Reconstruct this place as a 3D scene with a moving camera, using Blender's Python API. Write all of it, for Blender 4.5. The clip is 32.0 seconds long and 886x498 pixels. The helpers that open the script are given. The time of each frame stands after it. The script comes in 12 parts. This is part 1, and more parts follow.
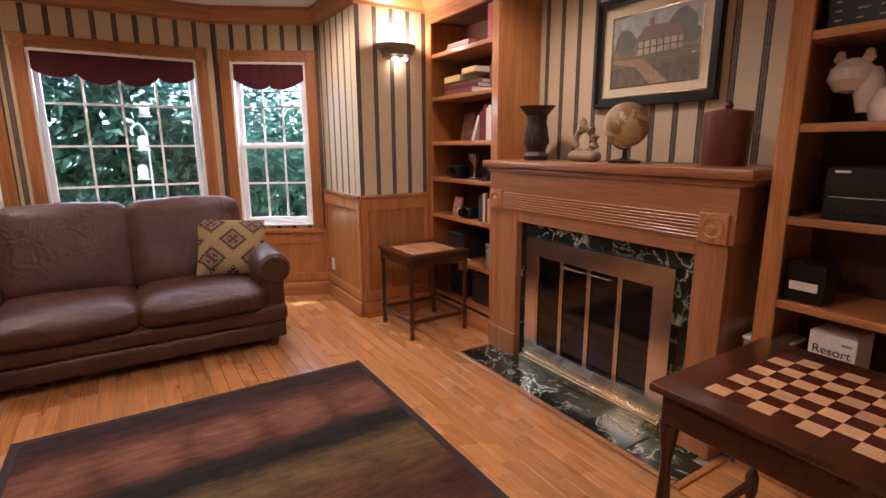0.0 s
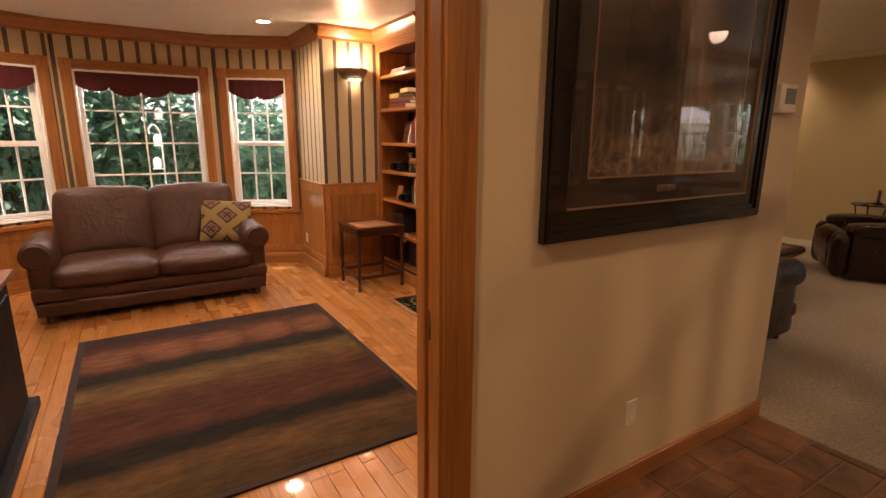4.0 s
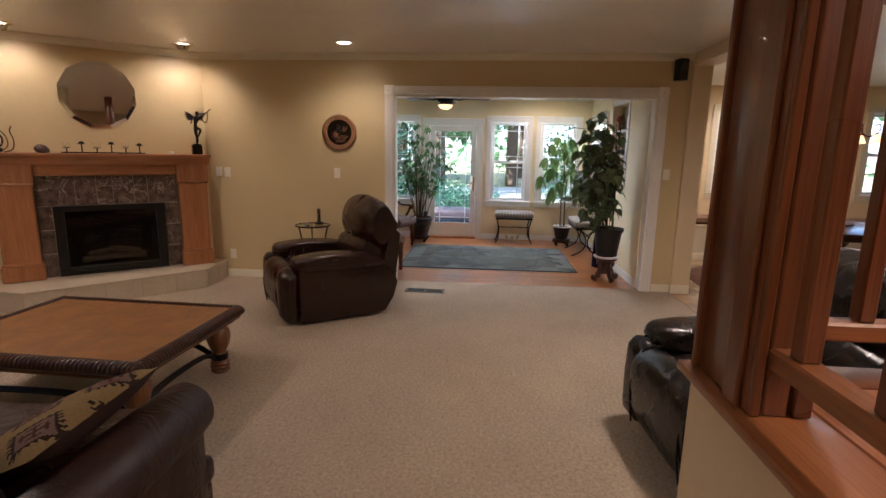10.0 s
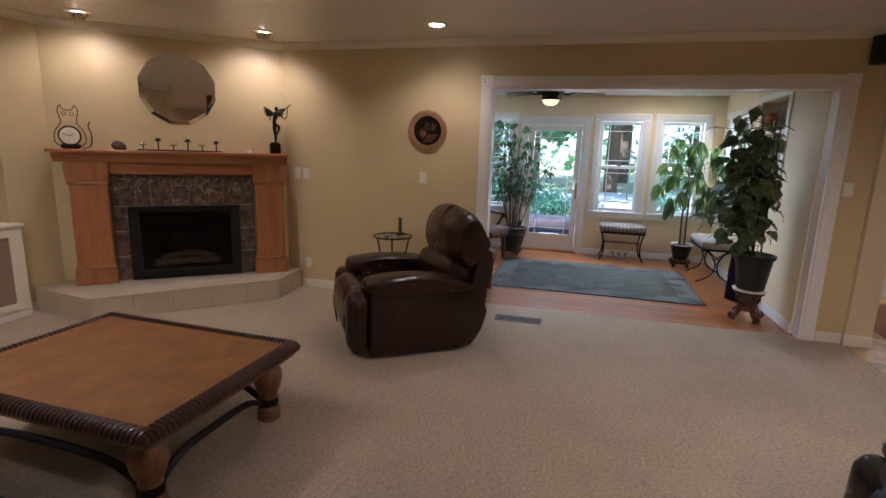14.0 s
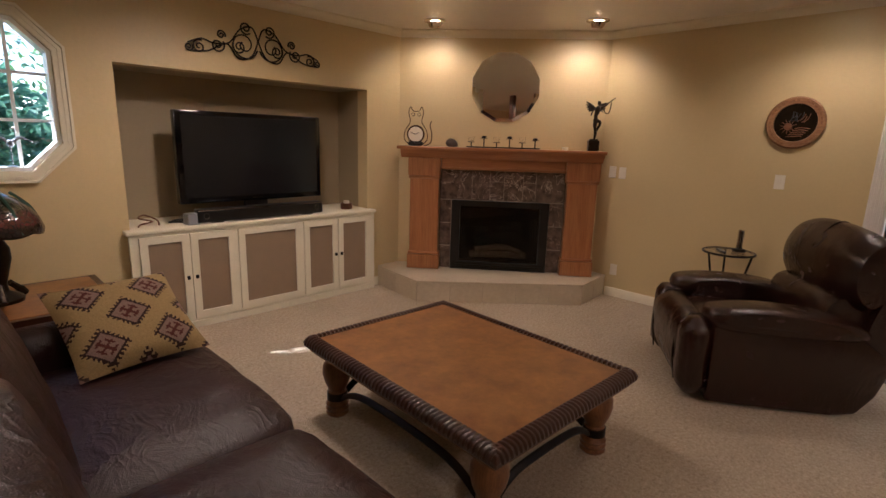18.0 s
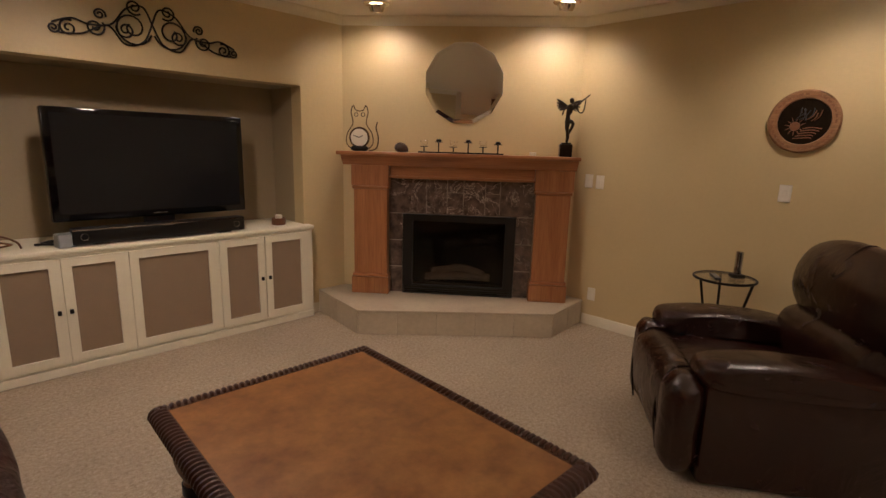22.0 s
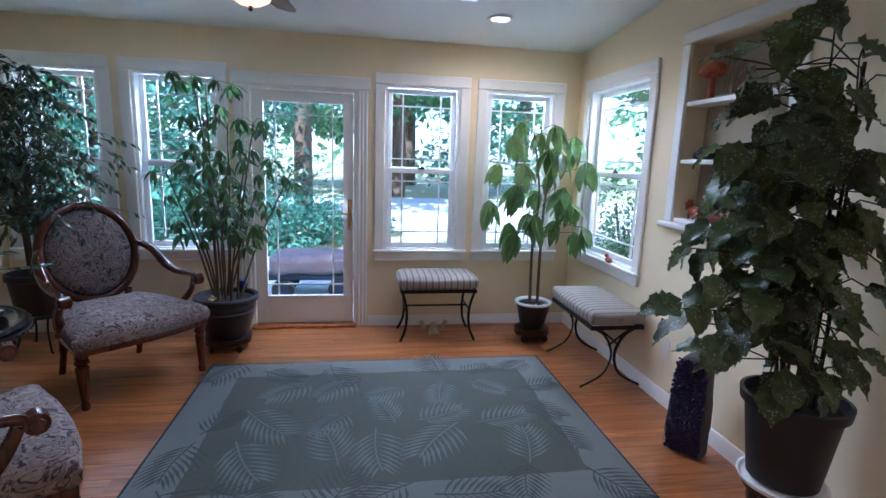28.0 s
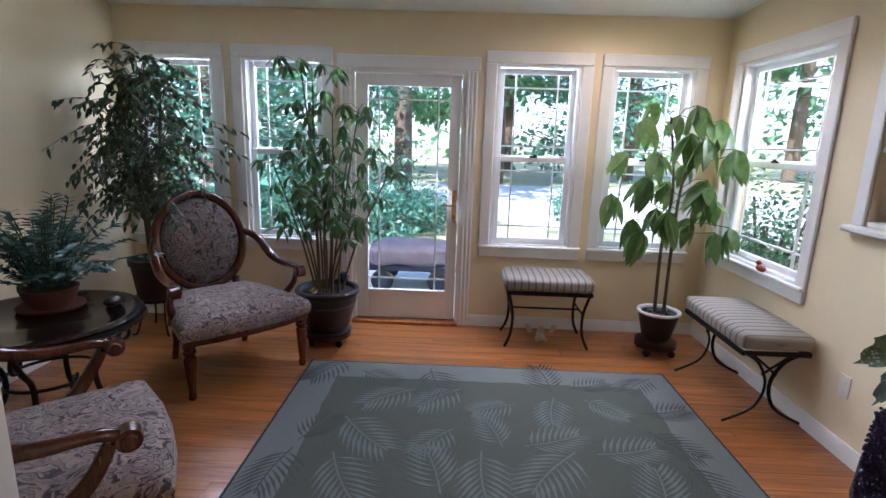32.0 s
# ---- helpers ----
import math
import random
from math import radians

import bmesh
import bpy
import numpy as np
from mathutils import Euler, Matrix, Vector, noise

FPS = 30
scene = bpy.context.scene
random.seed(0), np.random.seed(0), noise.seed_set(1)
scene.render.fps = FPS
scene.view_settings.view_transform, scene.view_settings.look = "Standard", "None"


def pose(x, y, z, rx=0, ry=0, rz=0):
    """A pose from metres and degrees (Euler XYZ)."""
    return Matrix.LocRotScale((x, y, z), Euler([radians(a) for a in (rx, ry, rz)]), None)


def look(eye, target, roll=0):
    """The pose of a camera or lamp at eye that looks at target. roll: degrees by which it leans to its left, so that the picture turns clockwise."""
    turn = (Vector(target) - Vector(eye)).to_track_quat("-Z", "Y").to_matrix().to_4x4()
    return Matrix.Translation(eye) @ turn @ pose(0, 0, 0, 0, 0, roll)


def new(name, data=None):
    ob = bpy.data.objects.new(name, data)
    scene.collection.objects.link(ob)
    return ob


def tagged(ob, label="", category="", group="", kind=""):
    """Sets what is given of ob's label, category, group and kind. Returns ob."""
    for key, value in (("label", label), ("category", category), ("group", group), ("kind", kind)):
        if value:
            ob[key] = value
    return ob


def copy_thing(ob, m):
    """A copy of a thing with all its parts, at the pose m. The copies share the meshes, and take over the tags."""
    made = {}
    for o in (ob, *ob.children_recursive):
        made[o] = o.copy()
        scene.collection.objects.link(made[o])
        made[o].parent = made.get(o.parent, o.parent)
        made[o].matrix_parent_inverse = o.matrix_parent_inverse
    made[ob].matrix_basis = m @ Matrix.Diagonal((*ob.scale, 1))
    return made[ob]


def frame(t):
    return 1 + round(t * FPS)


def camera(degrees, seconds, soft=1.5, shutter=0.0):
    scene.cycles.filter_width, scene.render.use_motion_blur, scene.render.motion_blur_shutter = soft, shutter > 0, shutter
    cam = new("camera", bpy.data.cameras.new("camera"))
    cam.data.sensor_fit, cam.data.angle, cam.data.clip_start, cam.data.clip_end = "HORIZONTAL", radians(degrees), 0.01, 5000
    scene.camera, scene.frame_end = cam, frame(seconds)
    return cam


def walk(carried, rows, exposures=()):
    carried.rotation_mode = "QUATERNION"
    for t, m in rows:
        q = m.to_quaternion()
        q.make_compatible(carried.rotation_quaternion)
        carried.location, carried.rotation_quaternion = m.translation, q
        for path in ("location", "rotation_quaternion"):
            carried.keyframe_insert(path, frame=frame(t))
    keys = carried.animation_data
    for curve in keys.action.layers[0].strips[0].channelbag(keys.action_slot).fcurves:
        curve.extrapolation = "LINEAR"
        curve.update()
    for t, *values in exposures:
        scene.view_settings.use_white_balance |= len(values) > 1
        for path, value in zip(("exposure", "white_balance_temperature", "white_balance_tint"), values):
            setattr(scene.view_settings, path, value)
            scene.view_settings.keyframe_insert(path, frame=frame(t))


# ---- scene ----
cam = camera(83.2, 32.0)
PATH = [
    (0, (0.03, 0.088, 1.417), (1.065, 1.75, 1.013), -0.3),
    (0.5, (0.04, -0.019, 1.417), (1.076, 1.643, 1.01), -0.1),
    (1, (0.055, -0.214, 1.436), (0.972, 1.514, 1.02), 0.0),
    (1.5, (0.028, -0.465, 1.486), (0.816, 1.321, 1.052), 0.2),
    (2, (0.016, -0.749, 1.528), (0.749, 1.058, 1.086), 0.3),
    (2.5, (-0.009, -0.972, 1.554), (0.714, 0.837, 1.104), 0.5),
    (4.5, (-0.148, -1.333, 1.516), (1.099, 0.17, 1.086), 0.3),
    (5, (-0.088, -1.32, 1.521), (1.378, -0.027, 1.097), 0.2),
    (5.5, (0.038, -1.275, 1.52), (1.631, -0.142, 1.1), 0.1),
    (6, (0.248, -1.201, 1.537), (1.948, -0.23, 1.127), -0.2),
    (6.5, (0.424, -1.135, 1.543), (2.193, -0.296, 1.134), 0.2),
    (7, (0.634, -1.031, 1.538), (2.462, -0.327, 1.137), 0.4),
    (7.5, (0.867, -0.936, 1.532), (2.75, -0.387, 1.14), 0.5),
    (8, (1.157, -0.905, 1.538), (3.076, -0.495, 1.153), 0.6),
    (8.5, (1.433, -0.883, 1.537), (3.369, -0.558, 1.153), 0.5),
    (9, (1.703, -0.828, 1.539), (3.648, -0.564, 1.158), 0.7),
    (9.5, (1.993, -0.785, 1.532), (3.948, -0.581, 1.16), 1.1),
    (10, (2.276, -0.748, 1.569), (4.233, -0.594, 1.187), 1.0),
    (10.5, (2.557, -0.723, 1.566), (4.516, -0.596, 1.184), 1.2),
    (11, (2.833, -0.685, 1.567), (4.794, -0.579, 1.185), 1.2),
    (11.5, (3.061, -0.684, 1.558), (5.023, -0.592, 1.177), 1.3),
    (12, (3.194, -0.686, 1.574), (5.156, -0.587, 1.197), 1.4),
    (12.5, (3.212, -0.652, 1.582), (5.172, -0.518, 1.204), 1.6),
    (13, (3.192, -0.61, 1.572), (5.143, -0.379, 1.196), 1.7),
    (13.5, (3.162, -0.589, 1.581), (5.092, -0.232, 1.197), 1.7),
    (14, (3.131, -0.548, 1.583), (5.03, -0.056, 1.195), 1.8),
    (14.5, (3.112, -0.52, 1.577), (4.971, 0.105, 1.184), 1.8),
    (16.5, (2.996, -0.326, 1.575), (4.628, 0.753, 1.161), 1.9),
    (17, (3.066, -0.222, 1.556), (4.631, 0.951, 1.136), 1.9),
    (17.5, (3.179, -0.091, 1.566), (4.665, 1.178, 1.14), 1.8),
    (18, (3.261, 0.023, 1.557), (4.648, 1.398, 1.131), 1.7),
    (18.5, (3.306, 0.163, 1.549), (4.594, 1.632, 1.12), 1.6),
    (19, (3.334, 0.303, 1.56), (4.537, 1.842, 1.13), 1.5),
    (19.5, (3.369, 0.406, 1.568), (4.52, 1.984, 1.136), 1.5),
    (20, (3.448, 0.445, 1.566), (4.579, 2.037, 1.137), 1.4),
    (20.5, (3.546, 0.422, 1.563), (4.677, 2.016, 1.139), 1.3),
    (21, (3.716, 0.375, 1.563), (4.871, 1.952, 1.138), 1.4),
    (21.5, (3.901, 0.312, 1.568), (5.129, 1.834, 1.151), 1.5),
    (22, (4.086, 0.255, 1.541), (5.487, 1.626, 1.143), 1.6),
    (22.5, (4.25, 0.227, 1.511), (5.838, 1.385, 1.137), 1.8),
    (23, (4.471, 0.197, 1.516), (6.267, 1.002, 1.163), 2.0),
    (23.5, (4.667, 0.105, 1.496), (6.586, 0.562, 1.167), 2.0),
    (24, (4.911, -0.052, 1.531), (6.881, 0.07, 1.208), 2.0),
    (24.5, (5.146, -0.134, 1.509), (7.12, -0.193, 1.194), 2.0),
    (25, (5.464, -0.215, 1.529), (7.432, -0.37, 1.209), 1.9),
    (25.5, (5.728, -0.314, 1.511), (7.691, -0.515, 1.186), 1.8),
    (26, (6.05, -0.406, 1.536), (8.005, -0.655, 1.197), 2.0),
    (26.5, (6.305, -0.489, 1.536), (8.256, -0.762, 1.189), 2.0),
    (28.5, (7.25, -0.705, 1.516), (9.191, -1.029, 1.16), 2.0),
    (29, (7.393, -0.721, 1.528), (9.336, -1.022, 1.163), 2.0),
    (29.5, (7.451, -0.686, 1.527), (9.394, -0.981, 1.152), 2.0),
    (30, (7.456, -0.665, 1.499), (9.403, -0.936, 1.13), 2.0),
    (30.5, (7.452, -0.625, 1.507), (9.403, -0.846, 1.126), 2.0),
    (31, (7.444, -0.591, 1.506), (9.401, -0.714, 1.114), 2.1),
    (31.5, (7.433, -0.575, 1.512), (9.391, -0.604, 1.106), 1.9),
    (32, (7.411, -0.584, 1.528), (9.365, -0.535, 1.106), 1.8),
]
EXPOSURES = [(0.0, 1.45, 5050, 17), (1.2, 1.45, 5200, 17), (2.0, 1.45, 5700, 17), (2.5, 1.43, 6000, 17), (4.5, 1.38, 6850, 20), (5.0, 1.42, 6850, 20), (6.0, 1.74, 6450, 19), (7.0, 1.98, 5900, 16), (8.0, 1.97, 5450, 14), (9.0, 1.96, 5250, 14), (10.5, 1.94, 5250, 15), (12.0, 1.81, 4700, 13), (14.0, 1.85, 4800, 14), (17.0, 1.90, 5100, 16), (18.0, 1.94, 5350, 15), (20.0, 1.90, 5150, 14), (22.0, 1.85, 5550, 13), (23.0, 1.70, 4800, 11), (24.0, 1.66, 4700, 12), (25.0, 1.73, 4500, 12), (26.0, 1.68, 4300, 12), (29.0, 1.82, 4600, 18), (32.0, 1.79, 5000, 19)]
walk(cam, [(t, look(eye, target, roll)) for t, eye, target, roll in PATH], EXPOSURES)

# ---- world and large lights ----
world = bpy.data.worlds.new("sky")
scene.world = world
world.use_nodes = True
wn = world.node_tree.nodes
sky = wn.new("ShaderNodeTexSky")
sky.sky_type = "NISHITA"
sky.sun_disc = False
SUN_EL, SUN_ROT = radians(41), radians(307.6)
sky.sun_elevation, sky.sun_rotation = SUN_EL, SUN_ROT
wn["Background"].inputs["Strength"].default_value = 0.14
world.node_tree.links.new(sky.outputs[0], wn["Background"].inputs["Color"])


def lamp(name, kind, power, colour, m, **more):
    data = bpy.data.lights.new(name, kind)
    data.energy, data.color = power, colour
    for key, value in more.items():
        if key == "size":
            data.size = value
        elif key == "size_y":
            data.shape, data.size_y = "RECTANGLE", value
        elif key == "angle":
            data.angle = value
        elif key == "radius":
            data.shadow_soft_size = value
        elif key == "cone":
            data.spot_size, data.spot_blend = radians(value), 0.7
    ob = new(name, data)
    ob.matrix_world = m
    return ob


sun_dir = Vector((math.sin(SUN_ROT) * math.cos(SUN_EL), math.cos(SUN_ROT) * math.cos(SUN_EL), math.sin(SUN_EL)))
lamp("sun", "SUN", 5.0, (1, 0.95, 0.86), look(sun_dir * 30, (0, 0, 0)), angle=radians(0.6))
WARM = (1.0, 0.73, 0.51)
DAY = (1.0, 0.97, 0.90)


def can_lamp(x, y, z, power, cone=168, colour=WARM, tilt=(0, 0)):
    lamp("downlight", "SPOT", power, colour, look((x, y, z - 0.03), (x + tilt[0], y + tilt[1], z - 1)), radius=0.09, cone=cone)


def window_lamp(x, y, z, to, w, h, power):
    lamp("daylight", "AREA", power, DAY, look((x, y, z), to), size=w, size_y=h)


# ---- materials ----
def rgb(h):
    v = [int(h[i:i + 2], 16) / 255 for i in (0, 2, 4)]
    return tuple(c / 12.92 if c <= 0.04045 else ((c + 0.055) / 1.055) ** 2.4 for c in v)


class Nodes:
    """A small builder for node materials."""

    def __init__(self, name):
        self.mat = bpy.data.materials.new(name)
        self.mat.use_nodes = True
        self.t = self.mat.node_tree
        self.bsdf = self.t.nodes["Principled BSDF"]

    def add(self, kind, **settings):
        n = self.t.nodes.new(kind)
        for k, v in settings.items():
            if k == "op":
                n.operation = v
            elif k == "blend":
                n.data_type, n.blend_type = "RGBA", v
        return n

    def link(self, a, b):
        self.t.links.new(a, b)

    def coords(self, stretch=(1, 1, 1), shuffle=False):
        tc = self.add("ShaderNodeTexCoord")
        mp = self.add("ShaderNodeMapping")
        mp.inputs["Scale"].default_value = stretch
        self.link(tc.outputs["Object"], mp.inputs["Vector"])
        if shuffle:
            oi = self.add("ShaderNodeObjectInfo")
            mul = self.add("ShaderNodeMath", op="MULTIPLY")
            mul.inputs[1].default_value = 37.0
            self.link(oi.outputs["Random"], mul.inputs[0])
            self.link(mul.outputs[0], mp.inputs["Location"])
        return mp.outputs[0]

    def noise(self, vec, scale, detail=4, rough=0.55, distort=0.0):
        n = self.add("ShaderNodeTexNoise")
        n.inputs["Scale"].default_value, n.inputs["Detail"].default_value = scale, detail
        n.inputs["Roughness"].default_value, n.inputs["Distortion"].default_value = rough, distort
        self.link(vec, n.inputs["Vector"])
        return n.outputs["Fac"]

    def ramp(self, fac, stops):
        r = self.add("ShaderNodeValToRGB")
        els = r.color_ramp.elements
        while len(els) < len(stops):
            els.new(0.5)
        for e, (p, c) in zip(els, stops):
            e.position, e.color = p, (*c[:3], 1)
        self.link(fac, r.inputs[0])
        return r.outputs[0]

    def mix(self, fac, a, b, blend="MIX"):
        m = self.add("ShaderNodeMix", blend=blend)
        for sock, v in ((m.inputs[0], fac), (m.inputs[6], a), (m.inputs[7], b)):
            if isinstance(v, (int, float)):
                sock.default_value = v
            elif isinstance(v, tuple):
                sock.default_value = (*v[:3], 1)
            else:
                self.link(v, sock)
        return m.outputs[2]

    def math(self, op, a, b=0.0):
        m = self.add("ShaderNodeMath", op=op)
        for sock, v in zip(m.inputs, (a, b)):
            if isinstance(v, (int, float)):
                sock.default_value = v
            else:
                self.link(v, sock)
        return m.outputs[0]

    def bump(self, height, strength, distance=0.01):
        b = self.add("ShaderNodeBump")
        b.inputs["Strength"].default_value, b.inputs["Distance"].default_value = strength, distance
        self.link(height, b.inputs["Height"])
        self.link(b.outputs[0], self.bsdf.inputs["Normal"])

    def done(self, colour, rough, metal=0.0, spec=0.5, coat=0.0):
        for sock, v in ((self.bsdf.inputs["Base Color"], colour), (self.bsdf.inputs["Roughness"], rough)):
            if isinstance(v, (int, float)):
                sock.default_value = v
            elif isinstance(v, tuple):
                sock.default_value = (*v[:3], 1)
            else:
                self.link(v, sock)
        self.bsdf.inputs["Metallic"].default_value = metal
        self.bsdf.inputs["Specular IOR Level"].default_value = spec
        self.bsdf.inputs["Coat Weight"].default_value = coat
        return self.mat


def shade(c, k):
    return tuple(min(1.0, v * k) for v in c[:3])


def plain(name, c, rough=0.5, metal=0.0, var=0.12, scale=6.0, fine=90.0, bump=0.15, dist=0.002, spec=0.5, coat=0.0, c2=None, shuffle=False):
    """Two scales of variation over one colour, with fine relief."""
    n = Nodes(name)
    v = n.coords(shuffle=shuffle)
    big, small = n.noise(v, scale, 5), n.noise(v, fine, 3)
    col = n.ramp(big, [(0.3, shade(c, 1 - var)), (0.7, c2 or shade(c, 1 + var))])
    col = n.mix(0.35, col, n.ramp(small, [(0.35, shade(c, 1 - var)), (0.65, shade(c, 1 + var))]))
    rr = n.add("ShaderNodeMapRange")
    rr.inputs["To Min"].default_value, rr.inputs["To Max"].default_value = max(0.02, rough * 0.8), min(1.0, rough * 1.2)
    n.link(big, rr.inputs[0])
    if bump:
        n.bump(small, bump, dist)
    return n.done(col, rr.outputs[0], metal, spec, coat)


def timber(name, dark, light, rough=0.35, axis=0, grain=1.0, coat=0.0, shuffle=True, ring=9.0):
    """Wood with grain that runs along an axis of the object."""
    n = Nodes(name)
    st = [14.0 * grain] * 3
    st[axis] = 0.9 * grain
    v = n.coords(tuple(st), shuffle)
    rings = n.noise(v, ring / 9, 3, 0.5, 1.2)
    st2 = [160.0] * 3
    st2[axis] = 5.0
    pores = n.noise(n.coords(tuple(st2), shuffle), 1.0, 2)
    tone = n.noise(n.coords((1.5, 1.5, 1.5), shuffle), 1.0, 2)
    col = n.ramp(rings, [(0.28, dark), (0.5, tuple((a + b) / 2 for a, b in zip(dark, light))), (0.72, light)])
    col = n.mix(0.35, col, n.ramp(pores, [(0.35, shade(dark, 0.75)), (0.6, light)]))
    oi = n.add("ShaderNodeObjectInfo")
    lot = n.ramp(oi.outputs["Random"], [(0.0, (0.80, 0.80, 0.80)), (1.0, (1.12, 1.08, 1.05))])
    col = n.mix(0.8, col, lot, "MULTIPLY")
    n.bump(pores, 0.12, 0.001)
    rr = n.math("MULTIPLY_ADD", tone, rough * 0.5)
    n.t.nodes[-1].inputs[2].default_value = rough * 0.75
    return n.done(col, rr, 0.0, 0.5, coat)


def marble(name, base, vein, rough=0.12, scale=3.0, width=0.04, shuffle=True, cloud=None):
    n = Nodes(name)
    v = n.coords(shuffle=shuffle)
    warp = n.noise(v, scale, 6, 0.6, 1.5)
    line = n.math("ABSOLUTE", n.math("SUBTRACT", warp, 0.5))
    mask = n.ramp(line, [(0.0, (1, 1, 1)), (width, (0, 0, 0))])
    gate = n.ramp(n.noise(v, scale * 0.8, 2), [(0.38, (0, 0, 0)), (0.54, (1, 1, 1))])
    body = n.ramp(n.noise(v, scale * 4, 5), [(0.3, shade(base, 0.7)), (0.7, cloud or shade(base, 1.5))])
    col = n.mix(n.math("MULTIPLY", mask, gate), body, vein)
    return n.done(col, rough)


def stripes(name, base, inks, period, rough=0.7):
    """Printed wallpaper: inks are (start, end, colour) in parts of the period, along the object's x."""
    n = Nodes(name)
    tc = n.add("ShaderNodeTexCoord")
    sep = n.add("ShaderNodeSeparateXYZ")
    n.link(tc.outputs["Object"], sep.inputs[0])
    u = n.math("FRACT", n.math("DIVIDE", sep.outputs[0], period))
    soft = n.noise(tc.outputs["Object"], 60.0, 3)
    col = n.ramp(soft, [(0.3, shade(base, 0.93)), (0.7, shade(base, 1.03))])
    for a, b, c in inks:
        inside = n.math("MULTIPLY", n.math("GREATER_THAN", u, a), n.math("LESS_THAN", u, b))
        worn = n.math("MULTIPLY", inside, n.ramp(soft, [(0.25, (0.75, 0.75, 0.75)), (0.6, (1, 1, 1))]))
        col = n.mix(worn, col, c)
    n.bump(soft, 0.1, 0.001)
    return n.done(col, rough)


OAK_D, OAK_L = rgb("9a6130"), rgb("c98d4f")
M = {}
M["oak"] = timber("oak_trim", rgb("8f5a2a"), rgb("bd8145"), 0.32, 2, 0.8, 0.2)
M["oak_x"] = timber("oak_trim_along", rgb("8f5a2a"), rgb("bd8145"), 0.32, 0, 0.8, 0.2)
M["oak_y"] = timber("oak_trim_across", rgb("8f5a2a"), rgb("bd8145"), 0.32, 1, 0.8, 0.2)
M["oak_floor"] = timber("oak_floor", rgb("9b6431"), rgb("c58d50"), 0.28, 1, 1.0, 0.3)
M["sun_floor"] = timber("sunroom_floor", rgb("74401d"), rgb("bd7c42"), 0.31, 1, 1.2, 0.18)
# one oak in two tones: shaded for uprights, lit for rails and treads
M["stair_oak_shaded"] = timber("stair_oak_shaded", rgb("5a321d"), rgb("80502f"), 0.3, 2, 0.8, 0.3)
M["stair_oak_lit_x"] = timber("stair_oak_lit_along", rgb("7a4a28"), rgb("a26d40"), 0.45, 0, 0.8, 0.12)
M["mantel_oak"] = timber("mantel_oak", rgb("8e5832"), rgb("b37d4d"), 0.35, 2, 0.9, 0.15)
M["mantel_oak_x"] = timber("mantel_oak_along", rgb("8e5832"), rgb("b37d4d"), 0.35, 0, 0.9, 0.15)
M["mantel_oak_y"] = timber("mantel_oak_across", rgb("8e5832"), rgb("b37d4d"), 0.35, 1, 0.9, 0.15)
# far darker than the trim oak; for bookcase back and inner top panels
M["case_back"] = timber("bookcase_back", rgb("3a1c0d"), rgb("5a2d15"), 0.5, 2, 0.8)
M["shelf_oak"] = timber("shelf_oak", rgb("8a4f26"), rgb("b67a44"), 0.4, 1, 0.8)
M["dark_wood"] = timber("dark_wood", rgb("2c150c"), rgb("4b2816"), 0.3, 2, 0.9, 0.3)
M["dark_wood_x"] = timber("dark_wood_along", rgb("2c150c"), rgb("4b2816"), 0.3, 0, 0.9, 0.3)
M["walnut"] = timber("walnut", rgb("4a2714"), rgb("744524"), 0.3, 2, 0.9, 0.3)
M["table_leather"] = plain("table_leather", rgb("7c512c"), 0.40, var=0.3, scale=7, fine=30, bump=0.2, c2=rgb("a07340"))
M["table_edge"] = plain("table_edge", rgb("3c2114"), 0.35, var=0.25, scale=14, fine=60, bump=0.4, dist=0.004)
M["table_leg"] = timber("table_leg", rgb("5c3a22"), rgb("8a613c"), 0.4, 2, 0.8)
M["stripe"] = stripes("striped_wallpaper", rgb("c4b08d"), [(0.0, 0.25, rgb("2a2324")), (0.07, 0.10, rgb("75604c")), (0.15, 0.18, rgb("75604c"))], 0.145)
M["hall_paint"] = plain("hall_paint", rgb("d9c8a6"), 0.55, var=0.03, scale=2, fine=45, bump=0.25, dist=0.003)
M["family_paint"] = plain("family_paint", rgb("ccb98c"), 0.45, var=0.035, scale=2, fine=38, bump=0.3, dist=0.003)
M["sun_paint"] = plain("sunroom_paint", rgb("ead9b2"), 0.6, var=0.03, scale=2, fine=60, bump=0.15, dist=0.002)
# wall colour darkened, so the recesses carry their shade in the paint
M["shaded_paint"] = plain("shaded_paint", rgb("9c8d70"), 0.5, var=0.03, scale=2, fine=38, bump=0.3, dist=0.003)
M["ceiling"] = plain("ceiling_paint", rgb("e4dfd2"), 0.32, var=0.03, scale=3, fine=16, bump=0.5, dist=0.006)
M["sun_ceiling"] = plain("sunroom_ceiling", rgb("dfe2de"), 0.6, var=0.02, scale=3, fine=60, bump=0.15)
M["white"] = plain("white_trim", rgb("ebe8e2"), 0.35, var=0.025, scale=5, fine=70, bump=0.06, dist=0.001)
M["cream"] = plain("cream_trim", rgb("e2dcc6"), 0.4, var=0.03, scale=5, fine=70, bump=0.08, dist=0.001)
M["vinyl"] = plain("vinyl_window", rgb("eef0ef"), 0.3, var=0.02, scale=5, fine=70, bump=0.03, dist=0.001)


